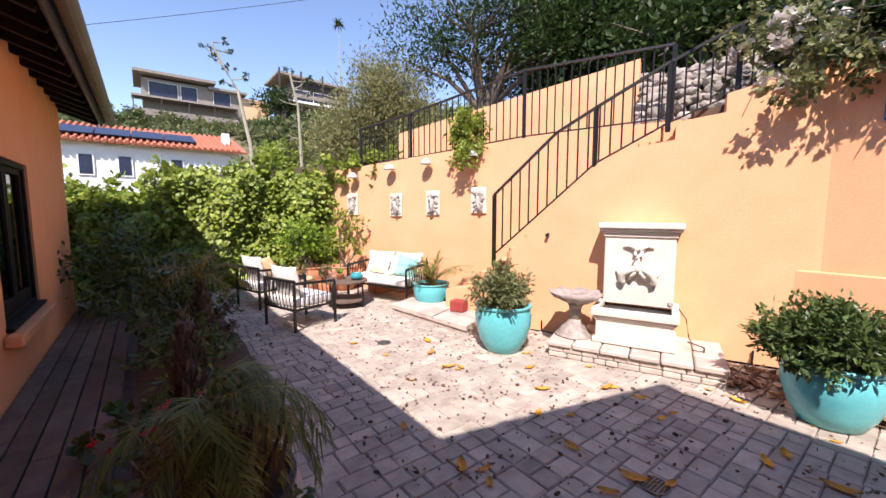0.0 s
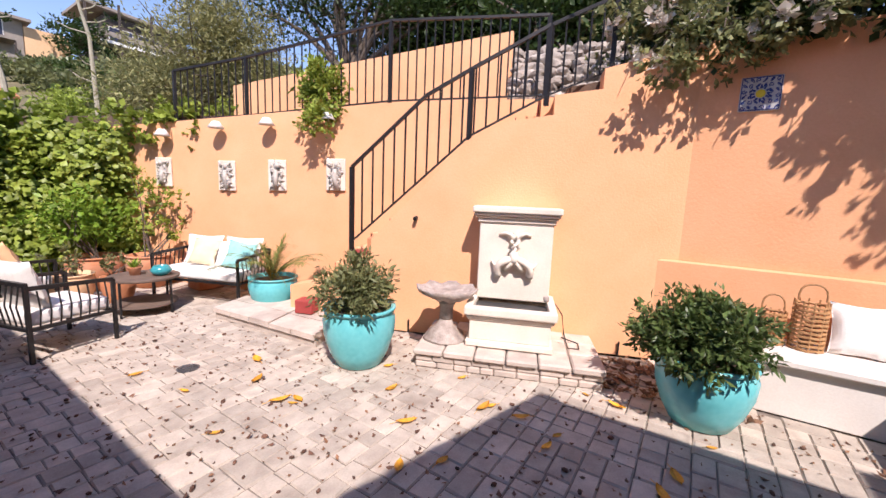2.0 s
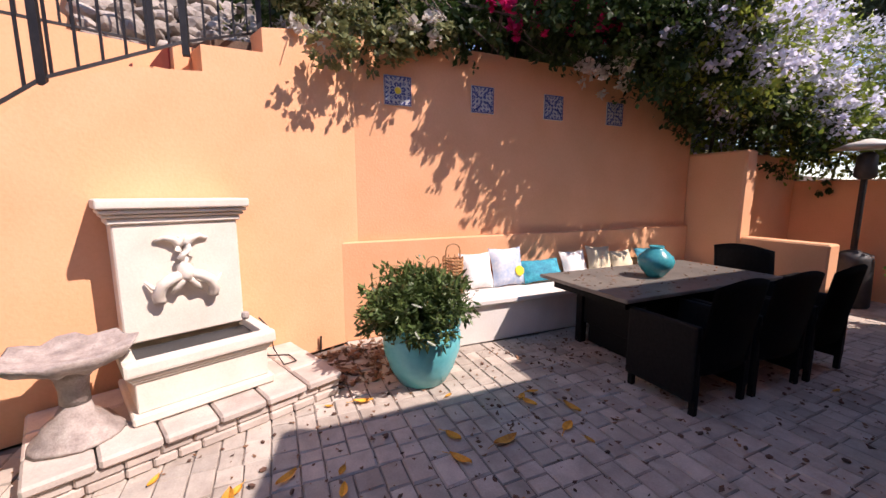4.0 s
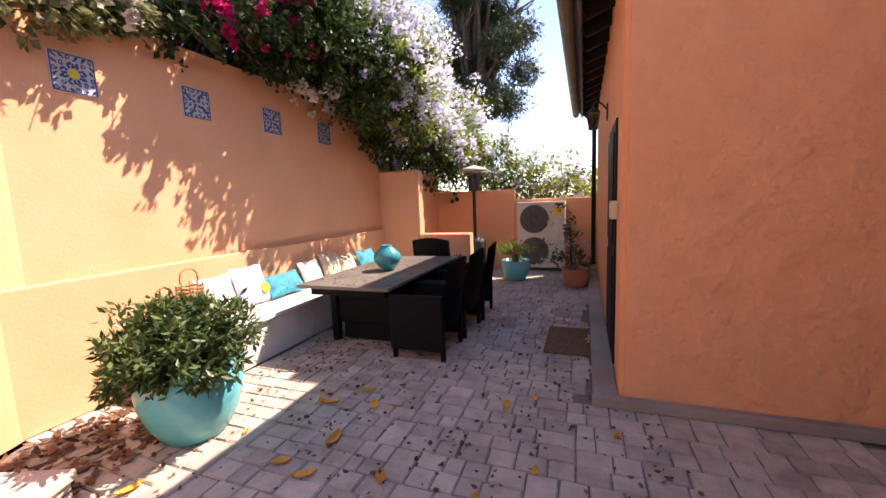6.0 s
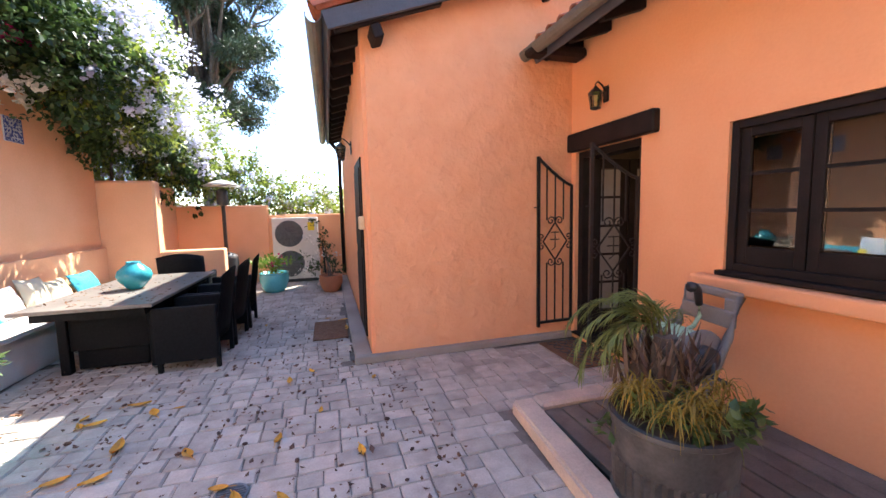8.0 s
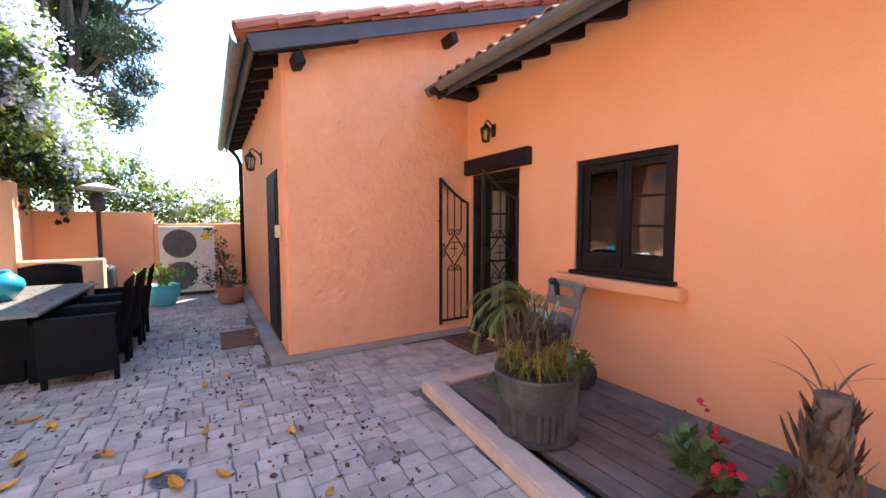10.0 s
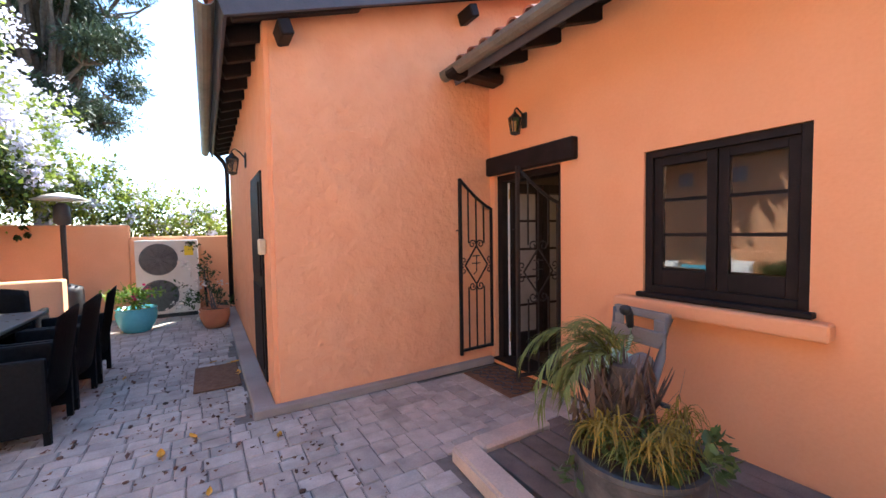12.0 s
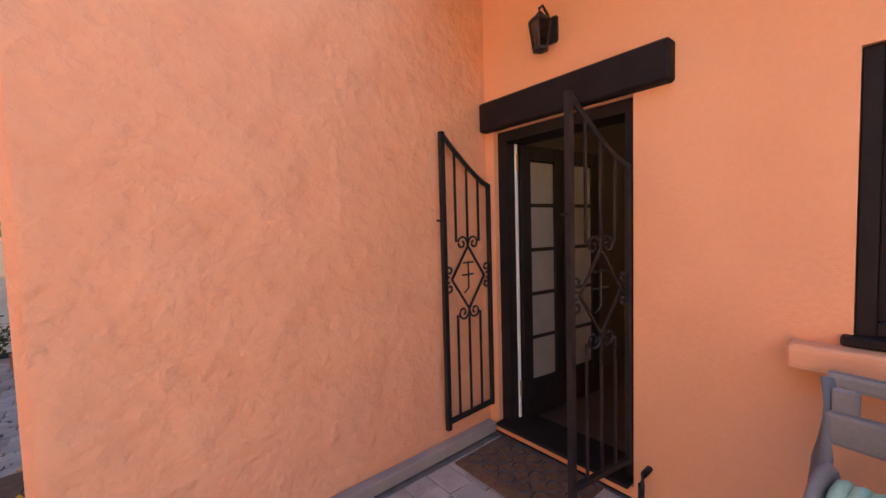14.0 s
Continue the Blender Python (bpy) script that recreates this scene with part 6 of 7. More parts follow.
# bougainvillea over the bench wall
bv = empty("bougainvillea", pose(0, 0, 0), "tangled bougainvillea with magenta and white bracts over the wall", "climber")
blobs = [((5.45, 0.75, 3.25), (0.45, 0.6, 0.4)), ((5.2, 0.3, 3.2), (0.35, 0.5, 0.32)), ((5.4, -0.6, 3.7), (0.6, 0.7, 0.5)), ((5.3, -1.5, 3.75), (0.75, 0.8, 0.6)),
         ((5.2, -2.4, 3.65), (0.85, 0.8, 0.7)), ((5.1, -3.2, 3.4), (0.8, 0.7, 0.7)), ((5.1, -3.9, 3.1), (0.7, 0.6, 0.65)), ((5.9, -1.0, 4.4), (0.8, 1.2, 0.7)), ((5.9, -2.8, 4.5), (0.9, 1.2, 0.8)), ((6.2, 0.8, 3.9), (0.7, 0.9, 0.6)), ((5.65, -0.2, 3.4), (0.5, 0.8, 0.5)), ((5.7, -1.4, 3.4), (0.5, 0.8, 0.5)), ((5.6, 0.9, 3.3), (0.4, 0.6, 0.4))]
foliage("leaves", blobs, 480, 0.08, 0.055, L_DARK, bv, seed=60, shell=0.7, hang=0.4)
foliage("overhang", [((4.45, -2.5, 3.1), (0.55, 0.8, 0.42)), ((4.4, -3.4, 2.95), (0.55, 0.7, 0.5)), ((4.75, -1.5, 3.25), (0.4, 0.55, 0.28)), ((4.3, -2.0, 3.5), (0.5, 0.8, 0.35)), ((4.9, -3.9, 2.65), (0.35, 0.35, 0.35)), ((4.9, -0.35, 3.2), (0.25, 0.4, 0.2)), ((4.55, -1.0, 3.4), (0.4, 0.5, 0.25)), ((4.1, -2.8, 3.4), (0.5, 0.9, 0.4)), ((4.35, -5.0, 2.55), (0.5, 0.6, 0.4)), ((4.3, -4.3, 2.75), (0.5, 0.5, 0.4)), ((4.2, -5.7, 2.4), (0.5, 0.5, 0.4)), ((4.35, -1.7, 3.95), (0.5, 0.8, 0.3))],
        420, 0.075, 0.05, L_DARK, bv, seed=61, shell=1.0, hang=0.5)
foliage("pale_leaves", [((4.95, 0.85, 3.05), (0.36, 0.5, 0.4)), ((4.95, 0.25, 3.05), (0.3, 0.45, 0.3)), ((5.3, 1.3, 3.4), (0.55, 0.6, 0.45)), ((4.75, 1.0, 2.8), (0.2, 0.3, 0.22))], 420, 0.065, 0.045, L_OLIVE, bv, seed=62, shell=1.0, hang=0.4)
tagged(foliage("white_bloom", [((4.95, 0.9, 3.05), (0.3, 0.45, 0.34)), ((5.0, 0.2, 3.1), (0.25, 0.4, 0.22)), ((5.3, 1.2, 3.4), (0.45, 0.5, 0.35)), ((4.9, -2.4, 3.1), (0.5, 0.7, 0.4))], 170, 0.075, 0.07, F_WHITE, bv, seed=63, clump=0.25), kind="stuff")
tagged(foliage("magenta_bloom", [((4.9, -0.85, 3.45), (0.3, 0.4, 0.2)), ((4.75, -1.6, 3.5), (0.35, 0.5, 0.3)), ((4.75, -0.95, 3.2), (0.12, 0.18, 0.10)), ((4.65, -2.3, 3.55), (0.3, 0.4, 0.25)), ((4.6, -0.7, 3.5), (0.25, 0.35, 0.2)), ((4.45, -1.4, 3.75), (0.2, 0.3, 0.16))], 270, 0.065, 0.06, F_MAGENTA, bv, seed=64, clump=0.2), kind="stuff")
bm = bmesh.new()
for i in range(40):
    y = 1.0 - i * 0.125
    tube([(5.5, y, 3.0), (5.2 - random.uniform(0, 0.3), y + random.uniform(-0.3, 0.3), 3.5), (4.85 - random.uniform(0, 0.4), y + random.uniform(-0.4, 0.2), 3.3 - random.uniform(0, 0.4))], 0.014, 5, bm, 0.004)
tagged(part("cane_tangle", bm, BARK, bv), kind="stuff")

# plumbago with pale lilac blossom beyond it
pb = empty("plumbago_hedge", pose(0, 0, 0), "billowing plumbago covered in pale lilac blossom", "shrub")
blobs = [((5.5, -4.9, 3.1), (0.9, 0.8, 0.9)), ((5.6, -4.6, 4.2), (0.9, 0.9, 0.9)), ((5.1, -6.0, 2.6), (0.8, 0.8, 0.75)), ((4.4, -6.7, 2.5), (0.9, 0.6, 0.7)), ((3.6, -7.0, 2.3), (0.8, 0.6, 0.7)),
         ((2.7, -7.1, 1.9), (0.8, 0.6, 0.6)), ((4.9, -6.9, 3.4), (1.0, 0.8, 0.9)), ((5.6, -6.0, 4.6), (1.1, 1.0, 1.0)), ((1.8, -7.2, 1.6), (0.7, 0.6, 0.55)), ((6.0, -4.4, 5.2), (1.0, 1.0, 0.8)), ((4.95, -4.5, 3.7), (0.75, 0.6, 0.8)), ((4.7, -5.4, 3.0), (0.65, 0.6, 0.6))]
foliage("leaves", blobs, 480, 0.085, 0.045, L_HEDGE, pb, seed=70, shell=0.5, hang=0.2)
front = [((4.55, -4.1, 3.35), (0.65, 0.65, 0.6)), ((4.45, -4.9, 2.95), (0.6, 0.6, 0.5)), ((4.3, -5.7, 2.6), (0.5, 0.6, 0.4)), ((4.6, -3.6, 3.9), (0.6, 0.7, 0.5)), ((4.3, -2.95, 3.4), (0.62, 0.55, 0.5)), ((4.25, -3.6, 3.1), (0.62, 0.6, 0.55)), ((4.5, -3.0, 4.1), (0.6, 0.7, 0.5))]
foliage("front_leaves", front, 420, 0.08, 0.042, L_HEDGE, pb, seed=76, shell=0.4, hang=0.2)
tagged(foliage("front_blossom", [((c[0] - 0.1, c[1] + 0.05, c[2] + 0.06), r) for c, r in front], 430, 0.06, 0.056, F_LILAC, pb, seed=77, shell=0.12, clump=0.28), kind="stuff")
tagged(foliage("few_blossoms", [((c[0], c[1] + 0.1, c[2] + 0.2), (r[0], r[1], r[2] * 0.8)) for c, r in blobs[2:6] + blobs[8:9]], 150, 0.06, 0.05, F_LILAC, pb, seed=75, shell=0.2, clump=0.3), kind="stuff")
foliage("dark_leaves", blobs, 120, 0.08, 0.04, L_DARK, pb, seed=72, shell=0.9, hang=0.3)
tagged(foliage("blossom", [((c[0] - 0.1, c[1] + 0.12, c[2] + 0.1), (r[0] * 1.03, r[1] * 1.03, r[2] * 0.9)) for c, r in (blobs[0], blobs[1], blobs[6], blobs[7], blobs[9], blobs[10], blobs[11])], 430, 0.06, 0.055, F_LILAC, pb, seed=71, shell=0.15, clump=0.3), kind="stuff")
bm = bmesh.new()
for c, r in blobs:
    tube([(c[0] + 0.3, c[1] - 0.2, 1.0), (c[0], c[1], c[2] - 0.4), (c[0] - 0.2, c[1] + 0.3, c[2] + 0.3)], 0.03, 6, bm, 0.008)
part("stems", bm, BARK, pb)
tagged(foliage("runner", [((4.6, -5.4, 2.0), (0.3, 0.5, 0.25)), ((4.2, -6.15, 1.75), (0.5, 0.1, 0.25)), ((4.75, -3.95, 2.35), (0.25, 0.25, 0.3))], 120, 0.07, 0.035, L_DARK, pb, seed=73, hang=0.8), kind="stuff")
bed = bed_plant("bright_shrub", 1.6, -8.4, [((0, 0, 1.9), (0.6, 0.5, 0.5)), ((-0.6, 0, 1.7), (0.6, 0.5, 0.5))], 150, 0.09, 0.06, L_LIME, "bright green shrub beyond the rear wall", 74)

# shrub spilling over the plaque wall
wb = empty("wall_shrub", Matrix.Translation(W(-1.0, -1.25, 2.75)), "green shrub spilling over the plaque wall", "shrub")
foliage("leaves", [((-0.05, 0, 0.25), (0.36, 0.36, 0.4)), ((-0.15, -0.12, -0.1), (0.28, 0.28, 0.3)), ((0.05, 0.2, 0.4), (0.26, 0.3, 0.28))], 800, 0.075, 0.045, L_HEDGE, wb, seed=80, shell=0.8)
part("stems", tube([(0.15, 0, -0.06), (0, 0, 0.2), (-0.1, -0.1, 0.3)], 0.02, 6), BARK, wb)
wb = empty("wall_shrub", Matrix.Translation(W(-3.1, -1.6, 2.68)), "low green shrub behind the terrace railing", "shrub")
foliage("leaves", [((0, 0, 0.1), (0.35, 0.4, 0.3)), ((-0.3, 0.6, 0.1), (0.4, 0.4, 0.3))], 220, 0.08, 0.05, L_HEDGE, wb, seed=81, shell=0.8)
part("stems", tube([(0, 0, -0.06), (0, 0, 0.2)], 0.02, 6), BARK, wb)


def at(u, s):
    p = W(u, s)
    return p.x, p.y


# trees on the slope
x, y = at(-6.6, -5.0)
limb_tree("olive_tree", x, y, 2.6, 3.2, [((0, 0, 2.0), (1.3, 1.3, 1.3)), ((0.6, -0.8, 2.7), (1.1, 1.1, 1.1)), ((-0.7, 0.6, 1.2), (1.2, 1.2, 1.0)), ((0.3, 0, 3.4), (0.8, 0.8, 0.9)), ((0.9, -1.4, 1.5), (1.0, 1.0, 1.0))], 430, 0.12, 0.035, L_FEATHER,
          "feathery grey-green tree above the terrace", 90, 0.12)
x, y = at(-3.0, -6.5)
limb_tree("spreading_tree", x, y, 2.6, 5.0, [((0, 0, 4.6), (1.9, 1.9, 1.3)), ((1.2, -1.8, 5.0), (1.6, 1.6, 1.2)), ((-0.9, 1.7, 4.4), (1.6, 1.6, 1.2)), ((0.5, -0.6, 6.0), (1.6, 1.6, 1.0)), ((0.4, -2.6, 3.6), (1.2, 1.2, 0.8))], 120, 0.14, 0.05, L_DARK,
          "gnarled spreading tree with thin dark foliage", 91, 0.22, limbs=14)
for k, (u, s, z, r) in enumerate(((0.8, -7.5, 2.0, 2.2), (3.2, -8.0, 2.0, 2.6), (5.6, -8.5, 2.0, 2.8), (-0.8, -9.5, 2.0, 2.2), (2.6, -5.0, 1.5, 1.3))):
    x, y = at(u, s)
    limb_tree("dense_tree", x, y, 2.6, 4.0, [((0, 0, z + r), (r, r, r)), ((r * 0.5, -r * 0.4, z + r * 1.6), (r * 0.8, r * 0.8, r * 0.8)), ((-r * 0.5, r * 0.4, z + r * 0.8), (r * 0.8, r * 0.8, r * 0.7))], 130, 0.17, 0.09, L_DARK,
              "dense dark evergreen tree behind the terrace", 92 + k, 0.2)
rp = random.Random(99)
clumps = []
for i in range(46):
    a, h = rp.uniform(0, 6.283), rp.uniform(5.5, 14.5)
    q = rp.uniform(0.9, 3.1) * (1.0 if h < 12 else 0.7)
    e = rp.uniform(0.55, 1.0)
    clumps.append(((q * math.cos(a), q * math.sin(a), h), (e * 1.25, e * 1.25, e * 0.75)))
limb_tree("pine_tree", 6.6, -16.5, 0.5, 11, clumps, 300, 0.20, 0.05, L_PINE, "tall dark pine beyond the rear wall", 99, 0.32, limbs=46)

# hillside scrub, one mass
rng = np.random.default_rng(7)
hill = []
for i in range(150):
    y = 17 + 75 * rng.random() ** 1.2
    x = -14 + 50 * rng.random() + 0.12 * y
    if y < 34 and -7 < x < 8:
        continue
    if 62 < y < 92 and (-4 < x < 34) :
        y = 56 + rng.random() * 6
    r = (0.9 + 0.9 * rng.random()) * (0.8 + y / 55)
    if y > 36 and 0.17 < x / y < 0.52:
        r *= 0.55
    hill.append(((x, y, ground_height(x, y) + r * 0.45), (r * 1.25, r * 1.1, r * 0.9)))
hill += [((-2 + 1.9 * i, 70 + (i % 3), 12.6 + 0.5 * (i % 2)), (2.2, 1.8, 2.5)) for i in range(10)] + [((18 + 2.0 * i, 70 + (i % 3), 14.0 + 0.7 * (i % 2)), (2.2, 1.8, 2.6)) for i in range(8)]
tagged(foliage("dark_scrub", hill[::3], 26, 0.42, 0.26, L_SHRUB, seed=103, shell=0.3), "dark green scrub scattered on the hillside", "scrub", kind="stuff")
tagged(foliage("hillside_scrub", hill, 32, 0.42, 0.26, L_OLIVE, seed=101, shell=0.3), "grey-green scrub covering the hillside", "scrub", kind="stuff")
hill2 = []
for i in range(60):
    y = 14.5 + 20 * rng.random()
    x = 3.5 + 16 * rng.random()
    r = 0.8 + 0.8 * rng.random()
    hill2.append(((x, y, ground_height(x, y) + r * 0.5), (r * 1.2, r * 1.1, r * 1.0)))
hill2 += [((-2.0 + i * 0.9, 13.0 + 0.6 * (i % 3), 1.1), (0.8, 0.7, 1.0)) for i in range(8)]
hill2 += [((-3.2 + 0.75 * i, 12.2 + 0.4 * (i % 2), 1.45), (0.7, 0.6, 0.95)) for i in range(7)]
tagged(foliage("slope_scrub", hill2, 90, 0.22, 0.13, L_HEDGE, seed=102, shell=0.35), "bright green scrub on the lower slope", "scrub", kind="stuff")
for k, (x, y, h) in enumerate(((-6.5, 72, 7.5), (19.5, 74, 6.5))):
    limb_tree("hill_tree", x, y, ground_height(x, y), h, [((0, 0, h * 0.6), (3.2, 3.0, h * 0.4)), ((0.8, 0, h * 0.8), (2.2, 2, h * 0.3))], 14, 0.5, 0.25, L_DARK, "dark rounded tree beside the hillside houses", 110 + k, 0.3)

# flowering agave stalks
for k, pts in enumerate((((2.9, 13.6, 0.5), (2.75, 13.8, 3.7), (2.5, 14, 5.4), (2.1, 14, 6.1), (1.85, 14, 6.7)), ((4.4, 13.8, 0.5), (4.4, 14, 3.5), (4.35, 14, 5.2), (4.1, 14, 6.3)))):
    s_ = empty("agave_stalk", pose(0, 0, 0), "tall bare agave flower stalk with leafy tufts", "agave")
    part("stalk", tube(pts, 0.07, 7, None, 0.03), PALEBARK, s_)
    tips = []
    rng2 = random.Random(k)
    bm = bmesh.new()
    for j in range(8):
        f = 0.45 + 0.55 * j / 7
        i = min(int(f * (len(pts) - 1)), len(pts) - 2)
        q = Vector(pts[i]).lerp(Vector(pts[i + 1]), f * (len(pts) - 1) - i)
        e = q + Vector((rng2.uniform(-0.6, 0.7), rng2.uniform(-0.3, 0.3), rng2.uniform(0.05, 0.3)))
        tube([q, q.lerp(e, 0.6) + Vector((0, 0, -0.05)), e], 0.02, 5, bm, 0.012)
        tips.append((tuple(e), (0.16, 0.16, 0.11)))
    tagged(part("side_branches", bm, PALEBARK, s_), kind="stuff")
    tagged(foliage("leaf_tuft", tips, 230, 0.09, 0.04, L_DARK, s_, seed=120 + k, shell=0.8), kind="stuff")
fp = empty("fan_palm", pose(42, 98, 24), "distant slender fan palm on the ridge", "palm")
part("trunk", tube([(0, 0, -8), (0.2, 0, 12), (0, 0, 25)], 0.2, 8, None, 0.1), PALEBARK, fp)
blades("fronds", (0, 0, 25), 70, 2.2, 0.35, L_DARK, fp, 130, droop=0.9, up=-0.2)


# ---- neighbouring houses ----
def far_window(h, x0, z0, x1, z1, y, nm="window"):
    w = part(nm, box(x0, y - 0.06, z0, x1, y - 0.02, z1), WHITEPAINT, h)
    part("pane", box(x0 + 0.08, y - 0.075, z0 + 0.08, x1 - 0.08, y - 0.062, z1 - 0.08), SOLAR, w)


wh = empty("white_house", pose(0, 0, 0), "white stucco neighbour house with tiled roof and solar panels", "house")
part("wall", box(-9, 26, 0.5, 4.6, 33, 5.0), WHITEPAINT, wh)
for x in (-4.0, -2.5, -1.0, 1.2):
    far_window(wh, x, 3.4, x + 0.65, 4.5, 26)
m = pose(0, 25.6, 4.98, 17)
part("roof", box(-9.4, 0, 0, 5.0, 5.2, 0.12, 0, None, m), ROOFTILE, wh)
bm = bmesh.new()
for i in range(50):
    tube([m @ Vector((-9.2 + i * 0.28, -0.08, 0.13)), m @ Vector((-9.2 + i * 0.28, 5.1, 0.16))], 0.1, 6, bm)
part("roof_tiles", bm, ROOFTILE, wh)
for i in range(7):
    part("solar_panel", box(-7.6 + i * 1.45, 0.7, 0.28, -6.2 + i * 1.45, 2.9, 0.33, 0, None, m), SOLAR, wh)
part("chimney", box(4.0, 27.5, 5.0, 4.4, 28.0, 6.4), WHITEPAINT, wh)

h1 = empty("hillside_house", pose(0, 0, 0), "low grey hillside house with long balcony and flat roof", "house")
part("wall", box(0.8, 76, 7.0, 14.5, 84, 22.0), HOUSEGREY, h1)
part("roof", box(-0.2, 74.5, 22.4, 10.5, 84.5, 22.8), HOUSEGREY, h1)
part("roof_low", box(9.5, 75, 21.6, 15.2, 84.5, 21.95), HOUSEGREY, h1)
part("balcony", box(-0.5, 73.6, 18.6, 13.5, 76, 18.9), HOUSEGREY, h1)
part("balustrade", box(-0.5, 73.6, 16.0, 13.5, 73.7, 16.9), HOUSEGREY, h1)
part("lower_deck", box(-0.5, 73.6, 15.6, 13.5, 76, 15.9), HOUSEDARK, h1)
for x in (-0.4, 3, 6.5, 10, 13.3):
    part("post", box(x, 73.65, 8, x + 0.15, 73.8, 18.6), HOUSEDARK, h1)
for x0, x1 in ((1.6, 5.4), (5.7, 8.0), (10.2, 12.8)):
    far_window(h1, x0, 19.3, x1, 21.6, 76)
part("wing", box(14.6, 76, 8.0, 19.0, 82, 21.2), FABRIC_PEACH, h1)
h2 = empty("timber_house", pose(0, 0, 0), "dark timber hillside house with sloping white roof", "house")
part("wall", box(22.5, 76, 8.0, 34, 84, 24.6), HOUSEDARK, h2)
bm = prism([(20.5, 75.3), (35, 75.3), (35, 85), (20.5, 85)], 0, 0.4)
for v in bm.verts:
    v.co.z += 26.6 - 0.05 * (v.co.x - 20.5)
part("roof", bm, HOUSEGREY, h2)
part("upper_wall", box(23.0, 76.2, 24.6, 34, 84, 26.0), HOUSEDARK, h2)
part("deck", box(20, 73.5, 21.4, 32, 76, 21.8), WHITEPAINT, h2)
part("balustrade", box(20, 73.5, 22.3, 32, 73.6, 23.0), HOUSEGREY, h2)
for x in (20.2, 24, 28):
    part("post", box(x, 73.6, 8, x + 0.25, 73.9, 27.0), HOUSEDARK, h2)
for x0, x1 in ((23.4, 26.4), (27, 30)):
    far_window(h2, x0, 22.4, x1, 24.4, 76)
h3 = empty("far_house", pose(0, 0, 0), "small pale house half hidden on the ridge", "house")
part("wall", box(-14.5, 88, 9, -7.5, 94, 22.5), FABRIC_PEACH, h3)
part("roof", box(-15, 87.5, 22.5, -7, 94.5, 22.9), HOUSEDARK, h3)
far_window(h3, -12.5, 19, -10.5, 21.2, 88)
tagged(obj("power_line", tube([(-12 + 30 * f, 30, 8.0 + 12.6 * f - 1.2 * f * (1 - f)) for f in np.linspace(0, 1, 13)], 0.016, 5), IRON), "thin black overhead cable", "cable")

# ---- fallen leaves and debris ----
rngl = random.Random(11)
lm = []
for k in range(4):
    bm = bmesh.new()
    n = 7
    L_, W_ = 0.10 + 0.012 * k, 0.046 + 0.006 * (k % 2)
    rows = []
    for i in range(n + 1):
        f = i / n
        w = W_ * math.sin(math.pi * f) ** 0.7 + 0.002
        z = 0.006 + 0.012 * (f - 0.5) ** 2 * 4 * (0.3 + 0.3 * k)
        rows.append([bm.verts.new((L_ * (f - 0.5), -w / 2, z + 0.006)), bm.verts.new((L_ * (f - 0.5), 0, z - 0.003)), bm.verts.new((L_ * (f - 0.5), w / 2, z + 0.008))])
    for a, b in zip(rows, rows[1:]):
        bm.faces.new((a[0], b[0], b[1], a[1]))
        bm.faces.new((a[1], b[1], b[2], a[2]))
    tube([(L_ * 0.5, 0, 0.012), (L_ * 0.5 + 0.04, 0.006, 0.008)], 0.002, 4, bm)
    me = bpy.data.meshes.new("fallen_leaf")
    bm.to_mesh(me)
    bm.free()
    me.materials.append(YELLOWLEAF)
    lm.append(me)
for i in range(64):
    x, y = rngl.uniform(1.3, 4.0), rngl.uniform(-2.5, 5.2)
    if rngl.random() < 0.5:
        y = rngl.uniform(-0.4, 3.2)
    if x > 3.86 + 0.4 * (4.04 - y) - 1.0 or (x > 2.6 and y < -0.7):
        continue
    o = new("fallen_leaf", lm[i % 4])
    o.matrix_world = pose(x, y, 0.004, 0, 0, rngl.uniform(0, 360)) @ Matrix.Diagonal((rngl.uniform(0.6, 1.35),) * 3 + (1,))
    tagged(o, "curled yellow-orange leaf fallen on the pavers", "leaf", "fallen leaves")


def scatter(name, n, area, size, material, label, seed, z=0.008):
    rng = np.random.default_rng(seed)
    pts = np.empty((n, 3))
    k = 0
    while k < n:
        x, y = rng.uniform(area[0], area[1]), rng.uniform(area[2], area[3])
        if x < 3.75 + 0.4 * (4.04 - y) and not (y < -0.4 and x > 4.42):
            pts[k] = (x, y, z)
            k += 1
    d = rng.normal(size=(n, 3))
    d[:, 2] = np.abs(d[:, 2]) * 0.2
    d = unit(d)
    s = unit(np.cross(d, np.array([0, 0, 1.0]) + rng.normal(size=(n, 3)) * 0.35))
    ln = size * (0.4 + 1.0 * rng.random(n))
    return tagged(quads(name, pts, d, s, ln, ln * 0.6, material, fold=0.35), label, "debris", kind="stuff")


scatter("leaf_debris", 2200, (0.9, 4.6, -3.5, 6.5), 0.030, LITTER, "small dry brown leaves and petals on the pavers", 21)
berries = bmesh.new()
for i in range(260):
    x, y = rngl.uniform(0.9, 4.2), rngl.uniform(-3.2, 5.5)
    if x > 3.7 + 0.4 * (4.04 - y) or (x < 1.5 and y < -0.5):
        continue
    q = rngl.uniform(0.008, 0.017)
    own = bmesh.new()
    bmesh.ops.create_icosphere(own, subdivisions=1, radius=q)
    own.transform(pose(x, y, q * 0.75, rngl.uniform(0, 90), 0, rngl.uniform(0, 360)) @ Matrix.Diagonal((1.5, 1.0, 0.75, 1)))
    merge(berries, own)
tagged(obj("fallen_berries", berries, DRYBIT), "dark shrivelled berries and pods on the pavers", "debris", kind="stuff")
scatter("dark_bits", 420, (0.9, 4.6, -3.5, 6.0), 0.045, DRYBIT, "dark curled leaf scraps on the pavers", 26)
scatter("wall_debris", 380, (4.15, 5.0, 0.2, 1.5), 0.08, LITTER, "drift of dry leaves below the wall", 22, 0.012)
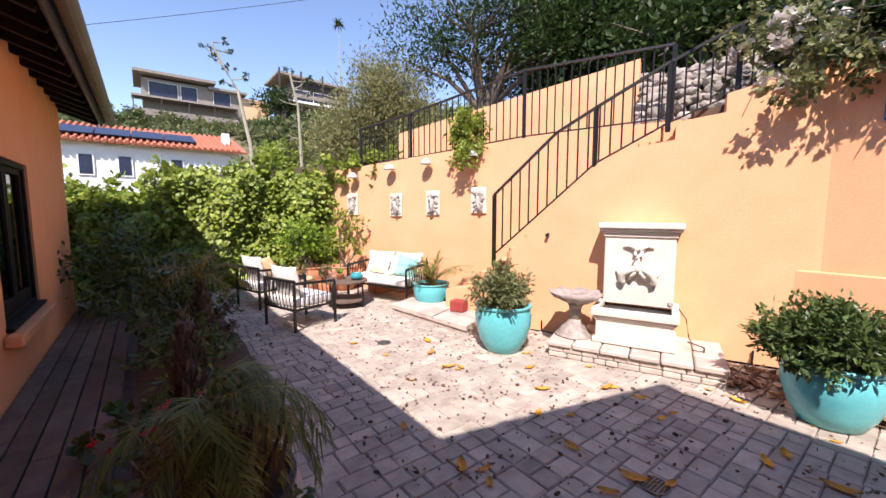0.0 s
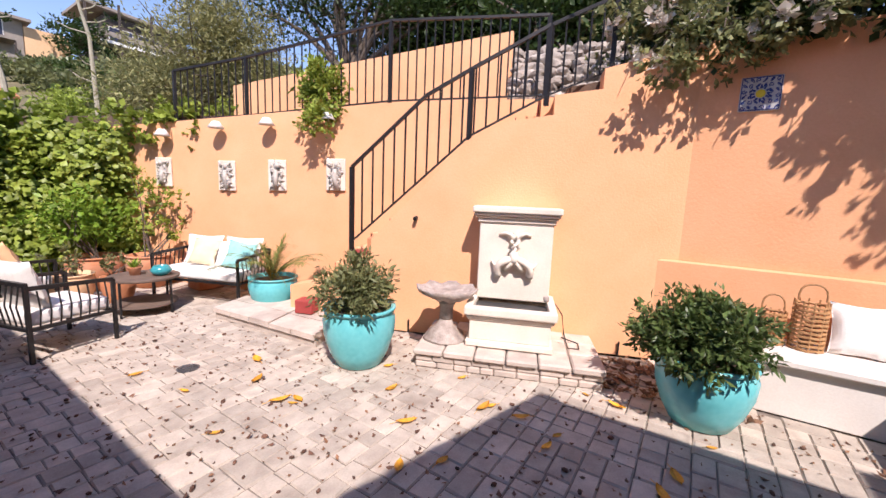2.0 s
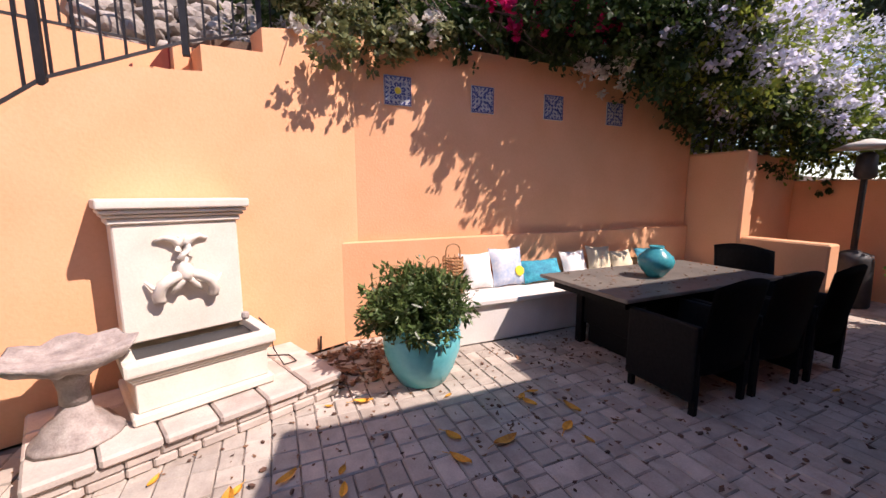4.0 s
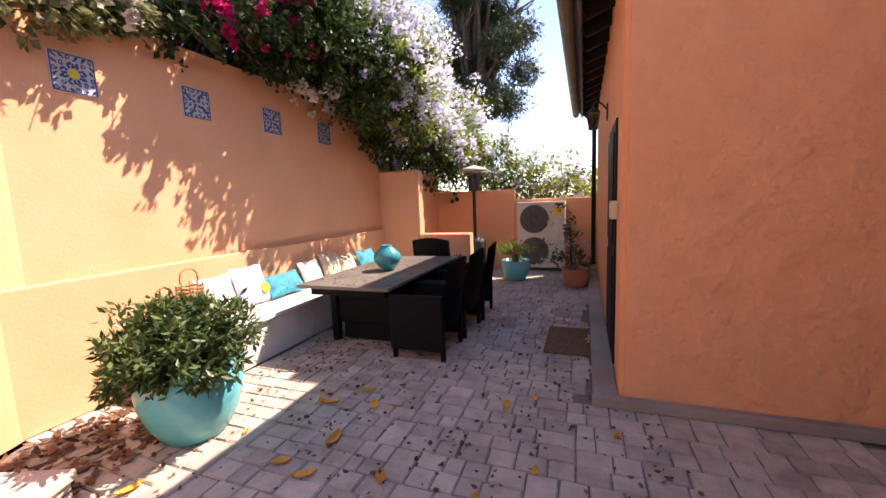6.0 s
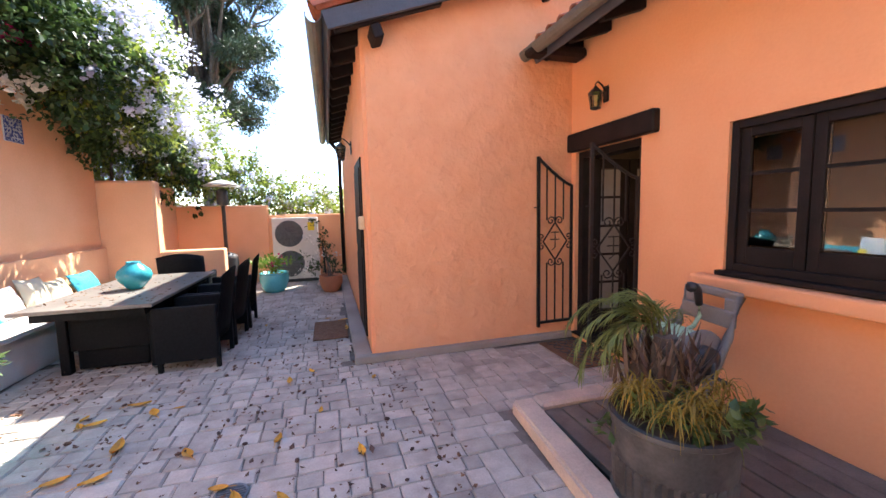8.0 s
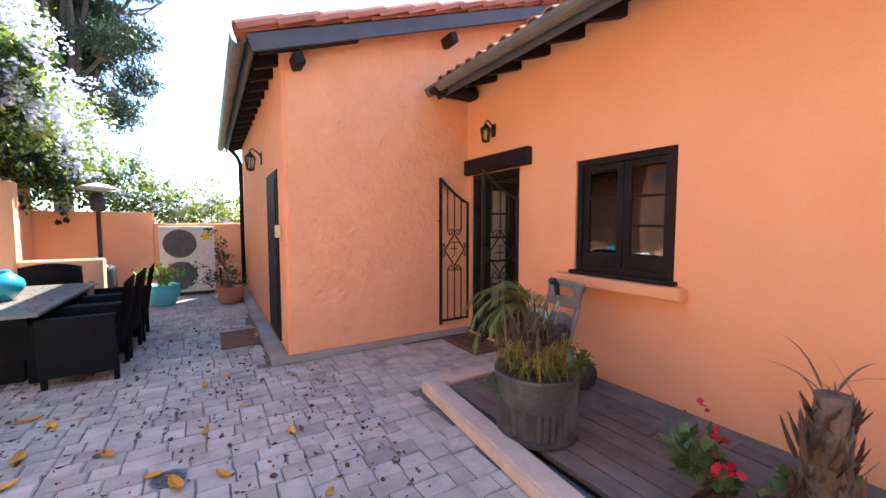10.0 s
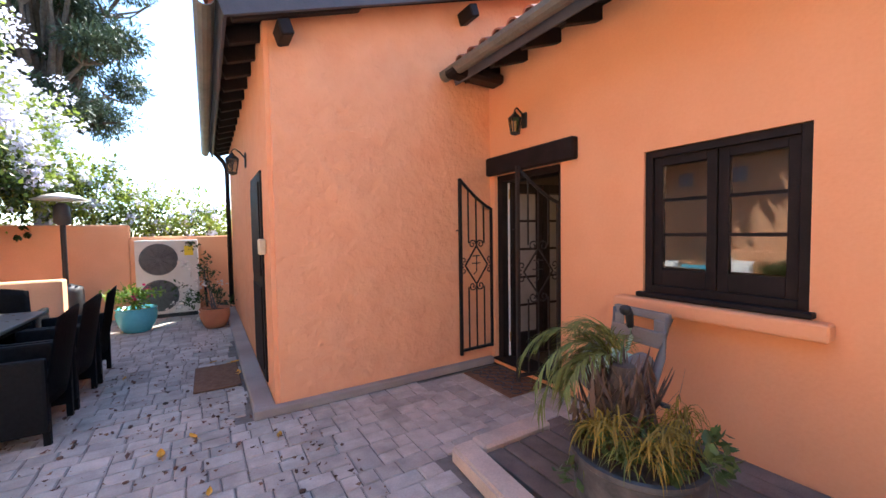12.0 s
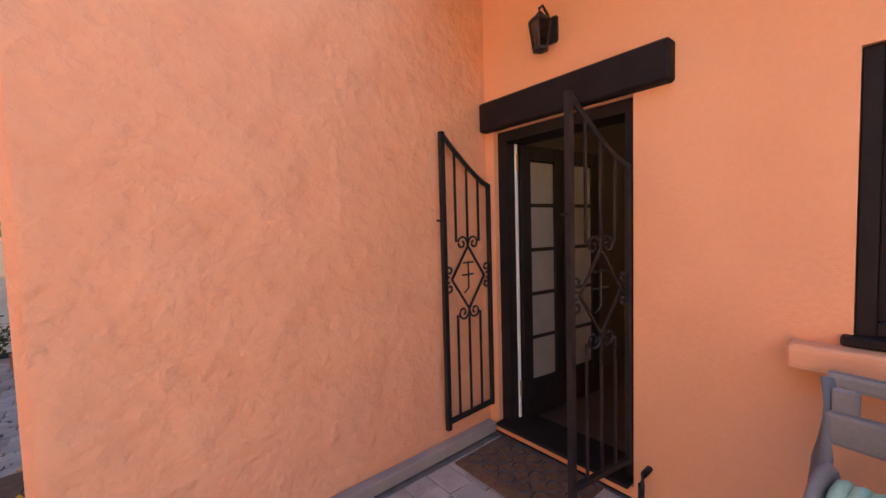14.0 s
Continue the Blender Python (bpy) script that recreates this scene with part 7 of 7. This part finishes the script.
scatter("bench_debris", 160, (2.9, 4.4, -3.6, -0.4), 0.06, LITTER, "dry leaves lying under the dining table", 23)
rng = np.random.default_rng(31)
k = 130
pts = np.stack([rng.uniform(TX0 + 0.05, TX1 - 0.05, k), rng.uniform(TY0 + 0.05, TY1 - 0.05, k), np.full(k, TZ + 0.003)], 1)
d = rng.normal(size=(k, 3)); d[:, 2] = np.abs(d[:, 2]) * 0.2
d = unit(d)
tagged(quads("table_debris", pts, d, unit(np.cross(d, np.array([[0, 0, 1.0]]))), 0.04 * (0.5 + rng.random(k)), 0.022, LITTER, fold=0.3), "dry petals and leaf bits on the table", "debris", kind="stuff")


# ---- pavers, last ----
def paver_mesh(k):
    r = random.Random(k)
    j = lambda q: r.uniform(-q, q)
    bm = bmesh.new()
    rings = []
    for z, inset in ((-0.045, 0.0), (-0.010, 0.0), (0.0, 0.04)):
        rings.append([bm.verts.new((sx * (0.5 - inset) + j(0.02), sy * (0.5 - inset) + j(0.02), z)) for sx, sy in ((-1, -1), (1, -1), (1, 1), (-1, 1))])
    for a, b in zip(rings, rings[1:]):
        for i in range(4):
            bm.faces.new((a[i], a[(i + 1) % 4], b[(i + 1) % 4], b[i]))
    bm.faces.new(rings[-1])
    me = bpy.data.meshes.new("paver")
    bm.to_mesh(me)
    bm.free()
    return me


PV = [paver_mesh(k) for k in range(6)]
for me in PV:
    me.materials.append(PAVER)
RAW = []
for me in PV:
    co = np.empty(len(me.vertices) * 3)
    me.vertices.foreach_get("co", co)
    RAW.append((co.reshape(-1, 3), [tuple(p.vertices) for p in me.polygons]))
rv = random.Random(77)
verts, faces = [], []
picked = 0
y = -6.15
while y < 10.6:
    x = 0.02 - rv.uniform(0, 0.12)
    while x < 5.1:
        w = rv.choice((0.11, 0.15, 0.17, 0.20, 0.22))
        if rv.random() < 0.16:                       # one tall piece between the two low rows
            cells, step = [(x, y, 0.17, 0.28)], 0.17
        else:
            c = rv.choice((0.13, 0.14, 0.15))
            w2 = rv.choice((0.11, 0.15, 0.17, 0.20, 0.22))
            step = w + w2
            f = rv.uniform(0.36, 0.64) * step
            cells = [(x, y, w, c), (x + w, y, w2, c), (x, y + c, f, 0.28 - c), (x + f, y + c, step - f, 0.28 - c)]
        for x0, y0, w, l in cells:
            cx, cy = x0 + w / 2, y0 + l / 2
            inside = cx < 3.80 + 0.4 * (4.04 - cy) if cy > 0.8 else cx < 5.05
            if cy > 5.2:
                inside = cx < 3.86 + 0.4 * (4.04 - cy) + 1.1
            if cx < 0.47 and 0.68 < cy < 2.8 or cx < 0.74 and 2.75 <= cy < 8.3 or (cx < 1.5 and cy < -0.55) or (cx > 4.5 and -4.2 < cy < 0.2) or (cx > 4.7 and cy < -4.4) or (cy < -6.1):
                inside = False
            if not inside:
                continue
            k = rv.randrange(6)
            z, tilt = rv.uniform(-0.004, 0.002), rv.uniform(-0.7, 0.7)
            if picked < 300 and 1.25 < cx < 3.4 and 0.2 < cy < 3.4:
                o = new("paver", PV[k])
                o.parent = court
                o.matrix_world = pose(cx, cy, z, tilt, 0, rv.uniform(-1.5, 1.5)) @ Matrix.Diagonal((w - 0.007, l - 0.007, 1, 1))
                picked += 1
            else:
                base = len(verts)
                sl = math.tan(math.radians(tilt))
                co, fc = RAW[k]
                for v in co:
                    verts.append((cx + v[0] * (w - 0.007), cy + v[1] * (l - 0.007), z + v[2] + v[1] * l * sl))
                faces.extend(tuple(base + q for q in f_) for f_ in fc)
        x += step
    y += 0.28
# the strip between the deck and the house door
x = -0.99
while x < 0.0:
    y = -0.49
    while y < 0.70:
        l = rv.choice((0.115, 0.165, 0.165, 0.215))
        k = rv.randrange(6)
        base = len(verts)
        co, fc = RAW[k]
        verts.extend((x + 0.0825 + v[0] * 0.159, y + l / 2 + v[1] * (l - 0.006), rv.uniform(-0.001, 0.001) + v[2] - 0.002) for v in co)
        faces.extend(tuple(base + q for q in f) for f in fc)
        y += l
    x += 0.165
me = bpy.data.meshes.new("paver_field")
me.from_pydata(verts, [], faces)
me.materials.append(PAVER_STUFF)
pf = new("paver_field", me)
pf.parent = court
tagged(pf, kind="stuff")
